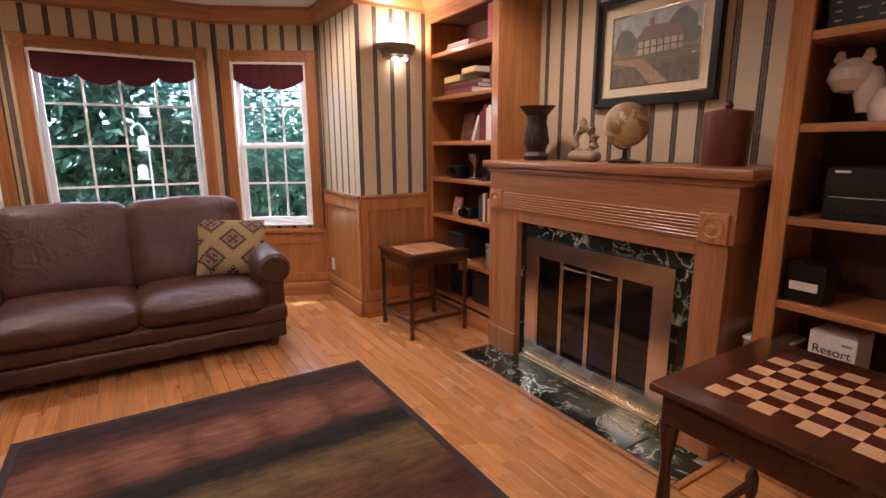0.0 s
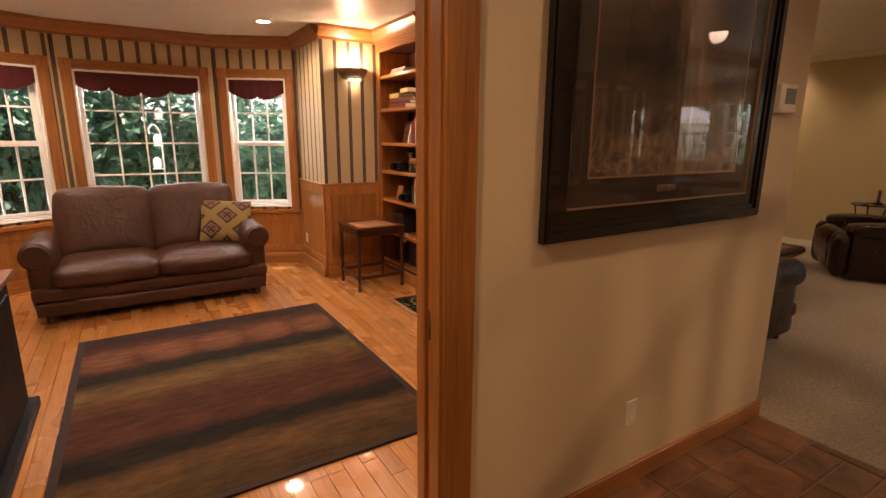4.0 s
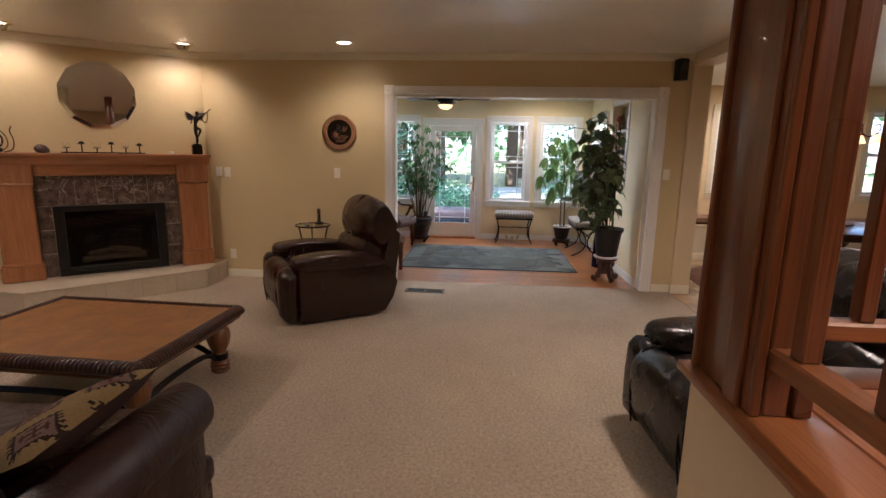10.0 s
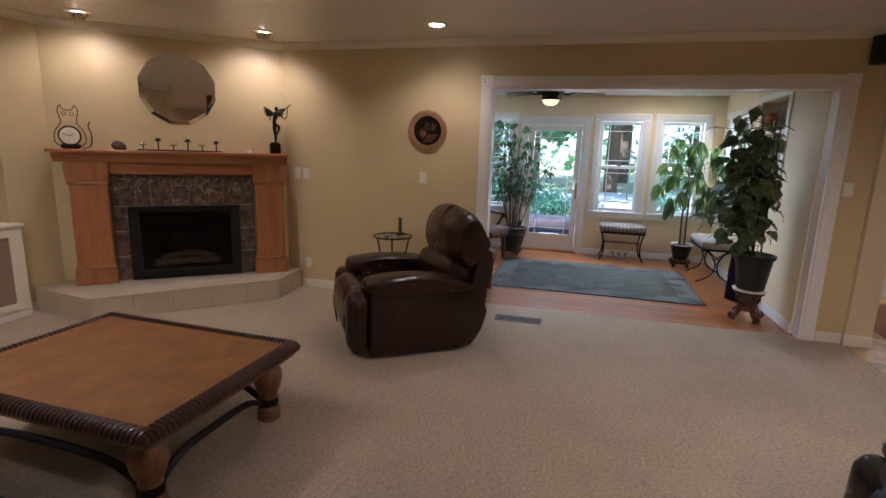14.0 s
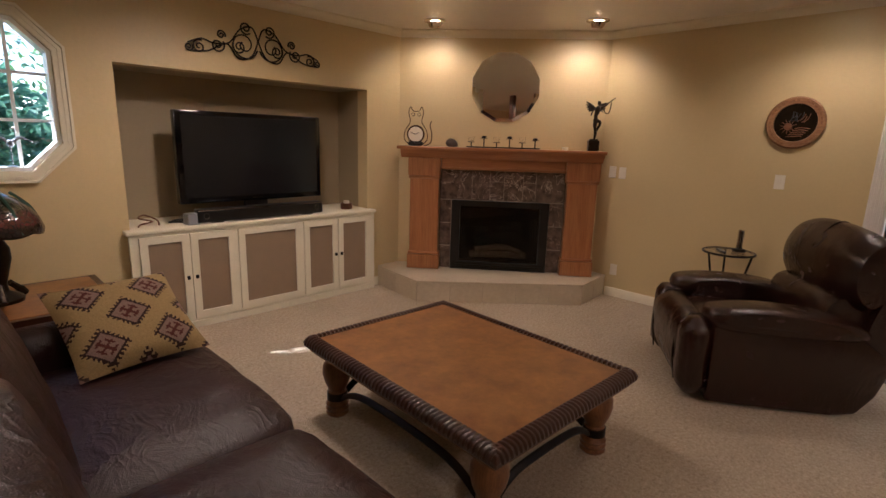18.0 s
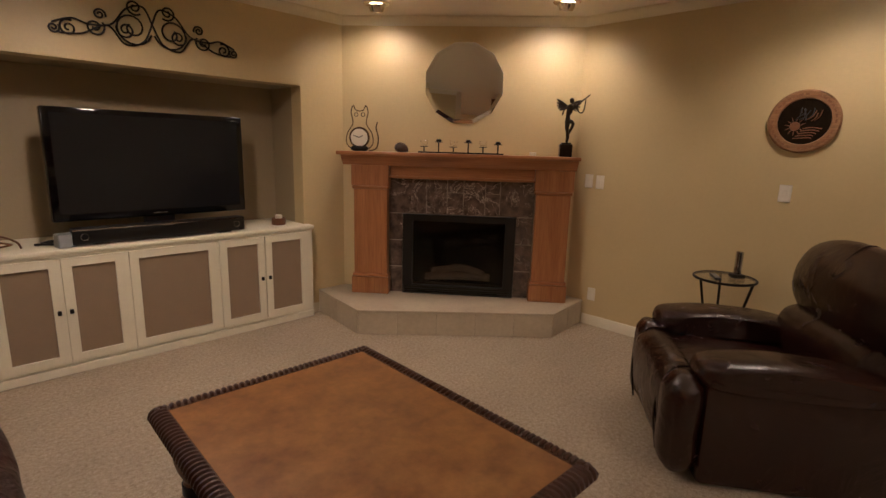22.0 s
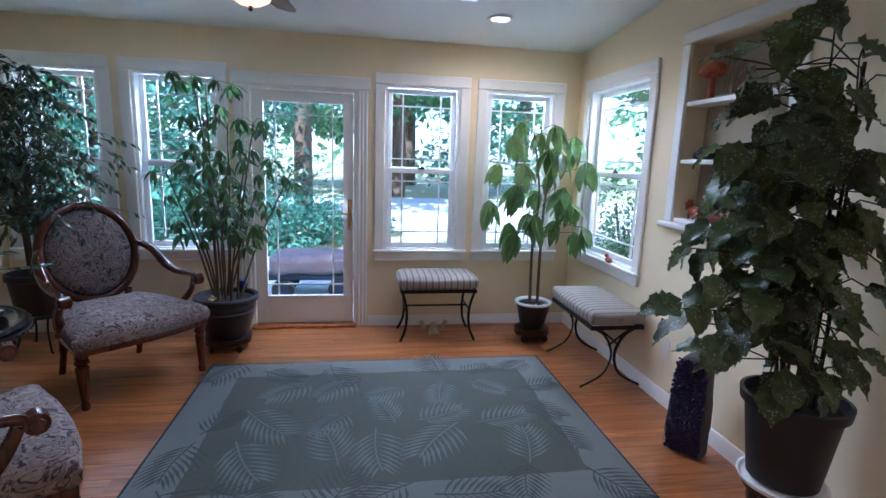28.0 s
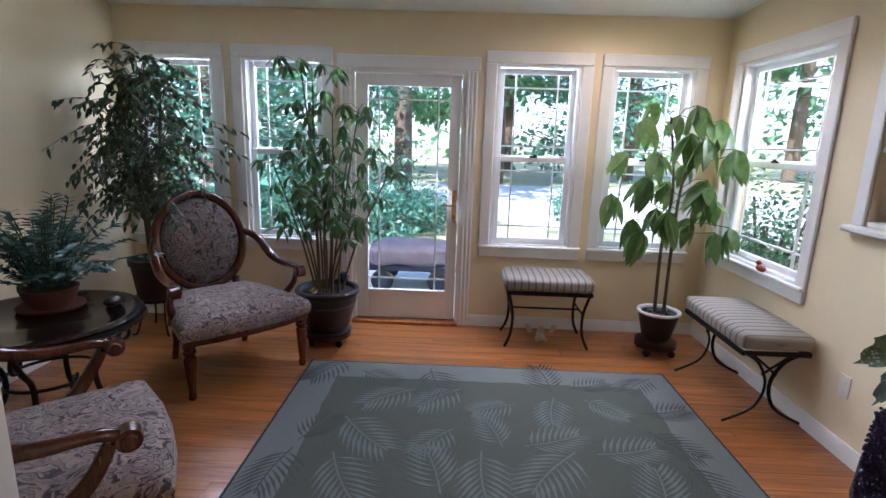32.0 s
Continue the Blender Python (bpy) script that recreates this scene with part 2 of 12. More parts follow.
def carpet_mat():
    n = Nodes("carpet")
    v = n.coords()
    tuft, fleck, worn = n.noise(v, 150, 3, 0.7), n.noise(v, 48, 6, 0.8), n.noise(v, 1.3, 3)
    track = n.noise(n.coords((3.0, 4.5, 1)), 1.0, 5, 0.65, 0.8)
    col = n.ramp(fleck, [(0.32, rgb("806e58")), (0.46, rgb("bfad94")), (0.54, rgb("c9b9a0")), (0.68, rgb("eadcc8"))])
    col = n.mix(0.35, col, n.ramp(tuft, [(0.3, rgb("83745d")), (0.65, rgb("d3c8b3"))]))
    col = n.mix(0.5, col, n.ramp(worn, [(0.35, (0.86, 0.86, 0.86)), (0.65, (1.06, 1.06, 1.06))]), "MULTIPLY")
    col = n.mix(0.22, col, n.ramp(track, [(0.35, (0.8, 0.8, 0.8)), (0.65, (1.1, 1.1, 1.1))]), "MULTIPLY")
    n.bump(n.math("ADD", tuft, fleck), 0.9, 0.012)
    return n.done(col, 0.95, 0, 0.1)


M["carpet"] = carpet_mat()


def leather(name, c, rough=0.28, crease_depth=0.3, fold=5, spec=0.5):
    n = Nodes(name)
    v = n.coords()
    vo = n.add("ShaderNodeTexVoronoi")
    vo.inputs["Scale"].default_value = 220
    n.link(v, vo.inputs["Vector"])
    crease = n.noise(v, fold, 6, 0.6, 1.6)
    # sharp folds where the hide is slack
    line = n.math("ABSOLUTE", n.math("SUBTRACT", n.noise(n.coords((1.0, 1.7, 1.0)), fold * 1.3, 2, 0.5, 0.7), 0.5))
    ridge = n.math("POWER", n.math("SUBTRACT", 1.0, n.math("MINIMUM", n.math("MULTIPLY", line, 3.0), 1.0)), 4.0)
    slack = n.ramp(n.noise(v, fold * 0.5, 2), [(0.42, (0, 0, 0)), (0.6, (1, 1, 1))])
    col = n.ramp(n.noise(v, 4, 4), [(0.3, shade(c, 0.72)), (0.7, shade(c, 1.25))])
    h = n.math("ADD", n.math("MULTIPLY", vo.outputs["Distance"], 0.06), n.math("ADD", crease, n.math("MULTIPLY", n.math("MULTIPLY", ridge, slack), 0.38)))
    n.bump(h, crease_depth, 0.014)
    rr = n.math("MULTIPLY", n.math("ADD", crease, 0.5), rough)
    return n.done(col, rr, 0, spec)


M["sofa_leather"] = leather("red_brown_leather", rgb("28100c"), 0.40, 1.0, 5.0, 0.42)
M["study_leather"] = leather("brown_leather", rgb("472c20"), 0.44, 0.6, 6, 0.4)
M["recliner_leather"] = leather("black_brown_leather", rgb("281510"), 0.24, 0.5, 5)
M["black_leather"] = leather("black_leather", rgb("16110f"), 0.26)
M["black"] = plain("black_satin", rgb("0d0c0c"), 0.35, var=0.2, bump=0.05)
M["black_gloss"] = plain("black_gloss", rgb("060607"), 0.08, var=0.1, bump=0)
M["screen"] = plain("dark_screen", rgb("17171a"), 0.16, var=0.05, bump=0)
M["soot"] = plain("firebox", rgb("0c0b0b"), 0.9, var=0.4, bump=0.3)
M["iron"] = plain("wrought_iron", rgb("1a1513"), 0.42, 0.6, var=0.25, scale=20, bump=0.25)
M["bronze_iron"] = plain("bronze_iron", rgb("4a3520"), 0.4, 0.7, var=0.25, scale=20, bump=0.25)
M["nickel"] = plain("pale_brass", rgb("d5cdbd"), 0.2, 1.0, var=0.12, scale=9, bump=0.05)
M["brass"] = plain("brass", rgb("d8c29a"), 0.18, 1.0, var=0.12, scale=9, bump=0.05)
M["chrome"] = plain("chrome", rgb("b9b9b9"), 0.18, 1.0, var=0.06, bump=0)
M["bronze"] = plain("dark_bronze", rgb("2b231a"), 0.35, 0.8, var=0.3, scale=20, bump=0.2)
M["green_marble"] = marble("green_marble", rgb("12170f"), rgb("b5b7a4"), 0.14, 3.6, 0.020, True, rgb("242b20"))
M["brown_marble"] = marble("brown_marble", rgb("4f4139"), rgb("b0a191"), 0.12, 4.0, 0.013, True, rgb("6e5d52"))
M["limestone"] = plain("limestone", rgb("b9ac95"), 0.35, var=0.12, scale=4, fine=30, bump=0.12, shuffle=True)
M["grout"] = plain("grout", rgb("8d8272"), 0.9, var=0.1, scale=10, bump=0.3)
M["hall_grout"] = plain("hall_grout", rgb("94806c"), 0.9, var=0.2, scale=10, bump=0.3)
M["dark_grout"] = plain("dark_grout", rgb("4a463e"), 0.9, var=0.1, scale=10, bump=0.3)


def slate_mat(name, a, b, c, rough=0.4):
    n = Nodes(name)
    v = n.coords(shuffle=True)
    big = n.noise(v, 5, 6, 0.65, 0.6)
    col = n.ramp(big, [(0.3, a), (0.52, b), (0.72, c)])
    oi = n.add("ShaderNodeObjectInfo")
    col = n.mix(0.75, col, n.ramp(oi.outputs["Random"], [(0, (0.70, 0.70, 0.74)), (0.5, (1.0, 0.96, 0.9)), (1, (1.22, 1.10, 0.96))]), "MULTIPLY")
    n.bump(n.noise(v, 14, 6, 0.7), 0.45, 0.006)
    return n.done(col, n.math("ADD", n.math("MULTIPLY", big, 0.3), rough - 0.15))


M["slate"] = slate_mat("slate_tile", rgb("57402f"), rgb("805c44"), rgb("a07c5c"))
M["tile"] = slate_mat("dining_tile", rgb("8f7a5a"), rgb("a68f6c"), rgb("b9a582"), 0.22)
M["plastic_white"] = plain("white_plastic", rgb("e6e0d2"), 0.4, var=0.02, bump=0)
M["paper"] = plain("paper", rgb("d8d0c0"), 0.8, var=0.1, scale=20)
M["valance"] = plain("valance_cloth", rgb("4c1216"), 0.85, var=0.2, scale=7, fine=120, bump=0.4)
M["soil"] = plain("soil", rgb("2a1d14"), 0.95, var=0.4, scale=30, bump=0.8, dist=0.01)
M["pot"] = plain("dark_pot", rgb("1d1b1c"), 0.4, var=0.15, bump=0.1)
M["terracotta"] = plain("terracotta", rgb("5f3420"), 0.6, var=0.2, scale=8, bump=0.2)
M["brown_pot"] = plain("brown_pot", rgb("33231b"), 0.5, var=0.2, scale=8, bump=0.1)
M["bark"] = plain("bark", rgb("5a4a38"), 0.9, var=0.3, scale=14, bump=0.6, dist=0.006)


def leaf_mat(name, a, b, rough=0.4, glow=0.25):
    n = Nodes(name)
    oi = n.add("ShaderNodeObjectInfo")
    ge = n.add("ShaderNodeNewGeometry")
    pick = n.math("FRACT", n.math("ADD", oi.outputs["Random"], ge.outputs["Random Per Island"]))
    v = n.coords()
    col = n.mix(0.4, n.ramp(pick, [(0, a), (1, b)]), n.ramp(n.noise(v, 25, 3), [(0.3, shade(a, 0.8)), (0.7, b)]))
    mat = n.done(col, rough)
    tr = n.add("ShaderNodeBsdfTranslucent")
    n.link(col, tr.inputs["Color"])
    mx = n.add("ShaderNodeMixShader")
    mx.inputs[0].default_value = glow
    n.link(n.bsdf.outputs[0], mx.inputs[1])
    n.link(tr.outputs[0], mx.inputs[2])
    n.link(mx.outputs[0], n.t.nodes["Material Output"].inputs["Surface"])
    return mat


M["leaf"] = leaf_mat("leaf", rgb("31502a"), rgb("5f7d45"))
M["leaf_dark"] = leaf_mat("leaf_dark", rgb("1c2c17"), rgb("3c4e28"))
M["leaf_light"] = leaf_mat("leaf_light", rgb("44642c"), rgb("86a05a"), 0.4, 0.35)
M["leaf_bronze"] = leaf_mat("leaf_bronze", rgb("2b2d1a"), rgb("54552f"), 0.4, 0.2)
M["leaf_blue"] = leaf_mat("leaf_blue_green", rgb("20382d"), rgb("4a6a58"))
M["wood_leaf"] = leaf_mat("woodland_leaf", rgb("2f5a3a"), rgb("7fa66a"), 0.5, 0.4)
M["shrub_leaf"] = leaf_mat("shrub_leaf", rgb("27503e"), rgb("78a68a"), 0.28, 0.45)


def glass_mat(name, rough=0.0):
    n = Nodes(name)
    mix, tr, gl, lw = (n.add("ShaderNode" + k) for k in ("MixShader", "BsdfTransparent", "BsdfGlossy", "LayerWeight"))
    gl.inputs["Roughness"].default_value = rough
    lw.inputs["Blend"].default_value = 0.5
    n.link(n.math("ADD", n.math("MULTIPLY", n.math("POWER", lw.outputs["Facing"], 4.0), 0.7), 0.03), mix.inputs[0])
    n.link(tr.outputs[0], mix.inputs[1])
    n.link(gl.outputs[0], mix.inputs[2])
    n.link(mix.outputs[0], n.t.nodes["Material Output"].inputs["Surface"])
    return n.mat


M["glass"] = glass_mat("window_glass")
M["smoked"] = glass_mat("smoked_glass", 0.03)
M["smoked"].node_tree.nodes["Transparent BSDF"].inputs["Color"].default_value = (0.6, 0.57, 0.55, 1)
M["mirror"] = plain("mirror", (0.86, 0.87, 0.86), 0.015, 1.0, var=0.0, bump=0)


def glow_mat(name, c, power):
    n = Nodes(name)
    n.bsdf.inputs["Emission Color"].default_value = (*c, 1)
    n.bsdf.inputs["Emission Strength"].default_value = power
    return n.done(c, 0.5)


M["bulb"] = glow_mat("lit_bulb", (1.0, 0.78, 0.5), 14.0)
M["amber_glass"] = glow_mat("lit_amber_glass", (1.0, 0.5, 0.2), 0.7)


# ---- shape helpers ----
def bx(bm, x0, x1, y0, y1, z0, z1, bevel=0.0, seg=1, m=None):
    """A box, with its edges rounded by bevel."""
    c = Matrix.Translation(((x0 + x1) / 2, (y0 + y1) / 2, (z0 + z1) / 2)) @ Matrix.Diagonal((abs(x1 - x0), abs(y1 - y0), abs(z1 - z0), 1))
    vs = bmesh.ops.create_cube(bm, size=1, matrix=(m @ c) if m else c)["verts"]
    if bevel:
        es = list({e for v in vs for e in v.link_edges})
        bmesh.ops.bevel(bm, geom=es, offset=bevel, segments=seg, affect="EDGES", profile=0.5)
    return bm


def box(*a, **k):
    return bx(bmesh.new(), *a, **k)


def lathe(bm, prof, n=20, at=(0, 0, 0), m=None):
    """Turned shape: prof is (radius, height) from one end to the other."""
    rings = []
    for r, z in prof:
        ring = []
        for i in range(n):
            a = 2 * math.pi * i / n
            p = Vector((at[0] + r * math.cos(a), at[1] + r * math.sin(a), at[2] + z))
            ring.append(bm.verts.new(m @ p if m else p))
        rings.append(ring)
    for a, b in zip(rings, rings[1:]):
        for i in range(n):
            bm.faces.new((a[i], a[(i + 1) % n], b[(i + 1) % n], b[i]))
    bm.faces.new(rings[0][::-1])
    bm.faces.new(rings[-1])
    return bm


def tube(bm, pts, r, n=8, closed=False, flat=1.0):
    """A round bar along points; r may be a list."""
    pts = [Vector(p) for p in pts]
    rs = r if isinstance(r, (list, tuple)) else [r] * len(pts)
    side, rings = None, []
    for i, p in enumerate(pts):
        a, b = pts[i - 1 if (i or closed) else 0], pts[(i + 1) % len(pts) if (closed or i + 1 < len(pts)) else i]
        d = (b - a).normalized()
        if side is None:
            side = d.orthogonal().normalized()
        side = (side - d * side.dot(d))
        side = side.normalized() if side.length > 1e-6 else d.orthogonal().normalized()
        up = d.cross(side)
        rings.append([bm.verts.new(p + rs[i] * (math.cos(t) * side + flat * math.sin(t) * up)) for t in (2 * math.pi * k / n for k in range(n))])
    for a, b in zip(rings, rings[1:] + ([rings[0]] if closed else [])):
        for k in range(n):
            bm.faces.new((a[k], a[(k + 1) % n], b[(k + 1) % n], b[k]))
    if not closed:
        bm.faces.new(rings[0][::-1])
        bm.faces.new(rings[-1])
    return bm


def arc(pts, steps=8):
    """A smooth curve through points."""
    pts = [Vector(p) for p in pts]
    out = []
    for i in range(len(pts) - 1):
        a, b, c, d = pts[max(i - 1, 0)], pts[i], pts[i + 1], pts[min(i + 2, len(pts) - 1)]
        for k in range(steps):
            t = k / steps
            out.append(0.5 * ((2 * b) + (c - a) * t + (2 * a - 5 * b + 4 * c - d) * t * t + (3 * b - a - 3 * c + d) * t ** 3))
    return out + [pts[-1]]


def prism(bm, poly, z0, z1, bevel=0.0, m=None):
    """An upright block over a plan outline."""
    lo = [bm.verts.new(m @ Vector((x, y, z0)) if m else (x, y, z0)) for x, y in poly]
    hi = [bm.verts.new(m @ Vector((x, y, z1)) if m else (x, y, z1)) for x, y in poly]
    n = len(poly)
    fs = [bm.faces.new(lo[::-1]), bm.faces.new(hi)]
    fs += [bm.faces.new((lo[i], lo[(i + 1) % n], hi[(i + 1) % n], hi[i])) for i in range(n)]
    bmesh.ops.recalc_face_normals(bm, faces=fs)
    if bevel:
        bmesh.ops.bevel(bm, geom=list({e for f in fs for e in f.edges}), offset=bevel, segments=2, affect="EDGES", profile=0.5)
    return bm


def sweep(bm, prof, a, b):
    """A moulding: prof is (out, up) run straight from a to b; out is to the right of the run."""
    a, b = Vector(a), Vector(b)
    d = (b - a).normalized()
    out = d.cross(Vector((0, 0, 1))).normalized()
    ends = [[bm.verts.new(p + out * o + Vector((0, 0, u))) for o, u in prof] for p in (a, b)]
    n = len(prof)
    fs = [bm.faces.new((ends[0][i], ends[0][(i + 1) % n], ends[1][(i + 1) % n], ends[1][i])) for i in range(n)]
    fs += [bm.faces.new(ends[0][::-1]), bm.faces.new(ends[1])]
    bmesh.ops.recalc_face_normals(bm, faces=fs)
    return bm


def cushion(bm, x0, x1, y0, y1, z0, z1, r=0.06, puff=0.02, cuts=7, m=None, wob=0.0):
    """A soft block with round edges and swollen sides."""
    h = Vector((abs(x1 - x0), abs(y1 - y0), abs(z1 - z0))) / 2
    c = Vector(((x0 + x1) / 2, (y0 + y1) / 2, (z0 + z1) / 2))
    r = min(r, *(0.95 * v for v in h))
    tmp = bmesh.new()
    bmesh.ops.create_cube(tmp, size=2)
    bmesh.ops.subdivide_edges(tmp, edges=tmp.edges[:], cuts=cuts, use_grid_fill=True)
    place = {}
    for v in tmp.verts:
        q = Vector([math.copysign(abs(t) ** 0.8, t) for t in v.co])
        p = Vector([q[i] * h[i] for i in range(3)])
        core = Vector([max(-(h[i] - r), min(h[i] - r, p[i])) for i in range(3)])
        off = p - core
        p = core + (off.normalized() * r if off.length > 1e-9 else off)
        for i in range(3):
            o = [j for j in range(3) if j != i]
            p[i] += puff * v.co[i] * (1 - v.co[o[0]] ** 2) * (1 - v.co[o[1]] ** 2)
        if wob:
            p += wob * noise.noise_vector((p + c) * 6)
        place[v] = bm.verts.new(m @ (p + c) if m else p + c)
    for f in tmp.faces:
        bm.faces.new([place[v] for v in f.verts])
    tmp.free()
    return bm


def link(name, bm, material, m=None, sharp=35):
    me = bpy.data.meshes.new(name)
    bmesh.ops.recalc_face_normals(bm, faces=bm.faces[:])
    bm.to_mesh(me)
    bm.free()
    me.materials.append(M[material] if isinstance(material, str) else material)
    me.polygons.foreach_set("use_smooth", [True] * len(me.polygons))
    me.set_sharp_from_angle(angle=radians(sharp))
    ob = new(name, me)
    if m is not None:
        ob.matrix_world = m
    return ob


def part(name, bm, material, parent, label="", m=None, sharp=35):
    ob = link(name, bm, material, None, sharp)
    if m is not None:
        ob.matrix_basis = m
    ob.parent = parent
    return tagged(ob, label)


def thing(name, m, label, category, group=""):
    ob = new(name)
    ob.empty_display_size = 0.1
    ob.matrix_world = m
    return tagged(ob, label, category, group)


def share(name, data, parent, m):
    """One more piece on the same mesh."""
    ob = new(name, data)
    ob.parent, ob.matrix_basis = parent, m
    return ob


def setting(name, bm, material, label, m=None, sharp=35):
    return tagged(link(name, bm, material, m, sharp), label, "", "", "structure")


def along(p0, p1):
    """The pose at p0 whose x runs to p1."""
    d = Vector((*p1, 0)) - Vector((*p0, 0))
    return pose(p0[0], p0[1], 0, 0, 0, math.degrees(math.atan2(d.y, d.x))), d.length


def wall(name, p0, p1, z0, z1, material, label, holes=(), thick=0.14, ext=0.0):
    """A wall whose face looks to the right of the run from p0 to p1; holes are (s0, s1, z0, z1) along it."""
    m, length = along(p0, p1)
    bm = bmesh.new()
    s = -ext
    for a, b, lo, hi in sorted(holes):
        if a > s + 1e-4:
            bx(bm, s, a, 0, thick, z0, z1)
        if lo > z0 + 1e-4:
            bx(bm, a, b, 0, thick, z0, lo)
        if hi < z1 - 1e-4:
            bx(bm, a, b, 0, thick, hi, z1)
        s = b
    if s < length + ext - 1e-4:
        bx(bm, s, length + ext, 0, thick, z0, z1)
    return setting(name, bm, material, label, m)


# ---- the plan, in metres ----
FAM_X, TV_Y, CEIL = 8.13, 4.22, 2.645
SUN_X, SUN_Y0, SUN_Y1 = 11.45, -2.60, 2.12
HALL_Y = -0.075
STUDY_CEIL = 2.60


def sun_z(x):
    return 2.48 + 0.085 * (SUN_X - x)


# floors and ceilings
setting("floor_study", box(-2.3, 2.75, 0.0, 5.3, -0.12, -0.02), "dark_grout", "sub-floor under the oak strips of the study")
setting("floor_hall", box(-2.6, 2.73, -8.2, 0.0, -0.12, -0.009), "hall_grout", "pale grout bed under the slate tiles of the hall")
setting("floor_family", box(2.73, FAM_X + 0.07, -2.95, 4.9, -0.12, 0.0), "carpet", "cut pile beige carpet")
setting("floor_dining", box(2.73, 10.74, -8.2, -2.95, -0.12, -0.012), "grout", "grout bed under the dining tiles")
setting("floor_sunroom", box(FAM_X + 0.07, SUN_X + 0.15, SUN_Y0 - 0.1, SUN_Y1 + 0.1, -0.12, -0.02), "dark_grout", "sub-floor under the sunroom planks")
bm = box(-2.4, 2.72, 0.06, 3.97, STUDY_CEIL, STUDY_CEIL + 0.1)
bx(bm, -1.66, 1.74, 3.971, 5.3, STUDY_CEIL, STUDY_CEIL + 0.1)
setting("ceiling_study", bm, "ceiling", "white painted ceiling")
setting("ceiling_hall", box(-2.6, 2.72, -8.2, 0.06, CEIL, CEIL + 0.1), "ceiling", "glossy textured white ceiling")
setting("ceiling_family", box(2.72, FAM_X + 0.14, -2.95, 4.9, CEIL, CEIL + 0.1), "ceiling", "glossy textured white ceiling")
setting("ceiling_dining", box(2.72, 10.74, -8.2, -2.95, CEIL, CEIL + 0.1), "ceiling", "glossy textured white ceiling")
setting("beam_1", box(3.4, FAM_X + 0.2, -3.17, -2.95, 2.52, CEIL - 0.002), "hall_paint", "painted beam between the living and dining rooms")

# study walls, clockwise from the hall door
BAY = [(-1.52, 4.70), (-0.68, 5.10), (0.78, 5.10), (1.60, 4.70)]
WIN_LO, WIN_HI = 0.70, 2.16
wall("wall_study_west", (-2.20, 0.06), (-2.20, 3.86), 0, STUDY_CEIL, "stripe", "cream wallpaper with dark double stripes")
wall("wall_study_pier_west", (-2.20, 3.86), (-1.52, 3.86), 0, STUDY_CEIL, "stripe", "cream wallpaper with dark double stripes", thick=0.10)
wall("wall_study_pier_west_side", (-1.52, 3.863), (-1.52, 4.70), 0, STUDY_CEIL, "stripe", "cream wallpaper with dark double stripes", thick=0.10)


def bay_hole(p0, p1, inset):
    length = (Vector(p1) - Vector(p0)).length
    return [(inset, length - inset, WIN_LO, WIN_HI)]


wall("wall_bay_west", BAY[0], BAY[1], 0, STUDY_CEIL, "stripe", "cream striped wallpaper round a bay window", bay_hole(BAY[0], BAY[1], 0.13))
wall("wall_bay_north", BAY[1], BAY[2], 0, STUDY_CEIL, "stripe", "cream striped wallpaper round a bay window", bay_hole(BAY[1], BAY[2], 0.15))
wall("wall_bay_east", BAY[2], BAY[3], 0, STUDY_CEIL, "stripe", "cream striped wallpaper round a bay window", bay_hole(BAY[2], BAY[3], 0.13))
wall("wall_study_pier_side", (1.60, 4.70), (1.60, 3.863), 0, STUDY_CEIL, "stripe", "cream wallpaper with dark double stripes", thick=0.10)
wall("wall_study_pier", (1.60, 3.86), (2.72, 3.86), 0, STUDY_CEIL, "stripe", "striped wallpaper behind a lit wall sconce", thick=0.10)
wall("wall_study_east", (2.60, 3.855), (2.60, 0.062), 0, STUDY_CEIL, "stripe", "striped wallpaper over the fireplace", thick=0.115)

# hall wall with the study door, and the living room's west wall
DOOR_X0, DOOR_X1 = -0.96, 0.64
wall("wall_hall_north", (2.72, 0.06), (-2.6, 0.06), 0, CEIL, "hall_paint", "warm beige wall with a large framed picture", [(2.72 - DOOR_X1, 2.72 - DOOR_X0, 0, 2.06)], thick=0.135)
wall("wall_family_west", (2.718, 0.062), (2.718, 4.9), 0, CEIL, "family_paint", "warm beige wall behind the sofa", thick=0.002)
wall("wall_hall_west", (-2.6, -8.2), (-2.6, 0.06), 0, CEIL, "hall_paint", "plain beige wall")
wall("wall_south", (10.9, -8.2), (-2.6, -8.2), 0, CEIL, "sun_paint", "plain cream wall")

# living room: TV wall with octagon window and niche, corner wall, sunroom wall
OCT_C, OCT_W, OCT_H, OCT_X, OCT_Z = (3.556, 1.752), 0.307, 0.47, 0.13, 0.29
NI0, NI1, NI_TOP, CAB_TOP = 4.20, 6.36, 2.02, 0.84
tv = wall("wall_family_north", (2.72, TV_Y), (6.78, TV_Y), 0, CEIL, "family_paint", "beige wall with a television niche and an octagon window",
          [(OCT_C[0] - 0.40 - 2.72, OCT_C[0] + 0.40 - 2.72, 1.22, 2.30), (NI0 - 2.72, NI1 - 2.72, 0.0, NI_TOP)], thick=0.16)
bm = bmesh.new()
oct_in = [(-OCT_W, OCT_Z), (-OCT_X, OCT_H), (OCT_X, OCT_H), (OCT_W, OCT_Z), (OCT_W, -OCT_Z), (OCT_X, -OCT_H), (-OCT_X, -OCT_H), (-OCT_W, -OCT_Z)]
HX, HZ0, HZ1 = 0.40, OCT_C[1] - 1.22, 2.30 - OCT_C[1]
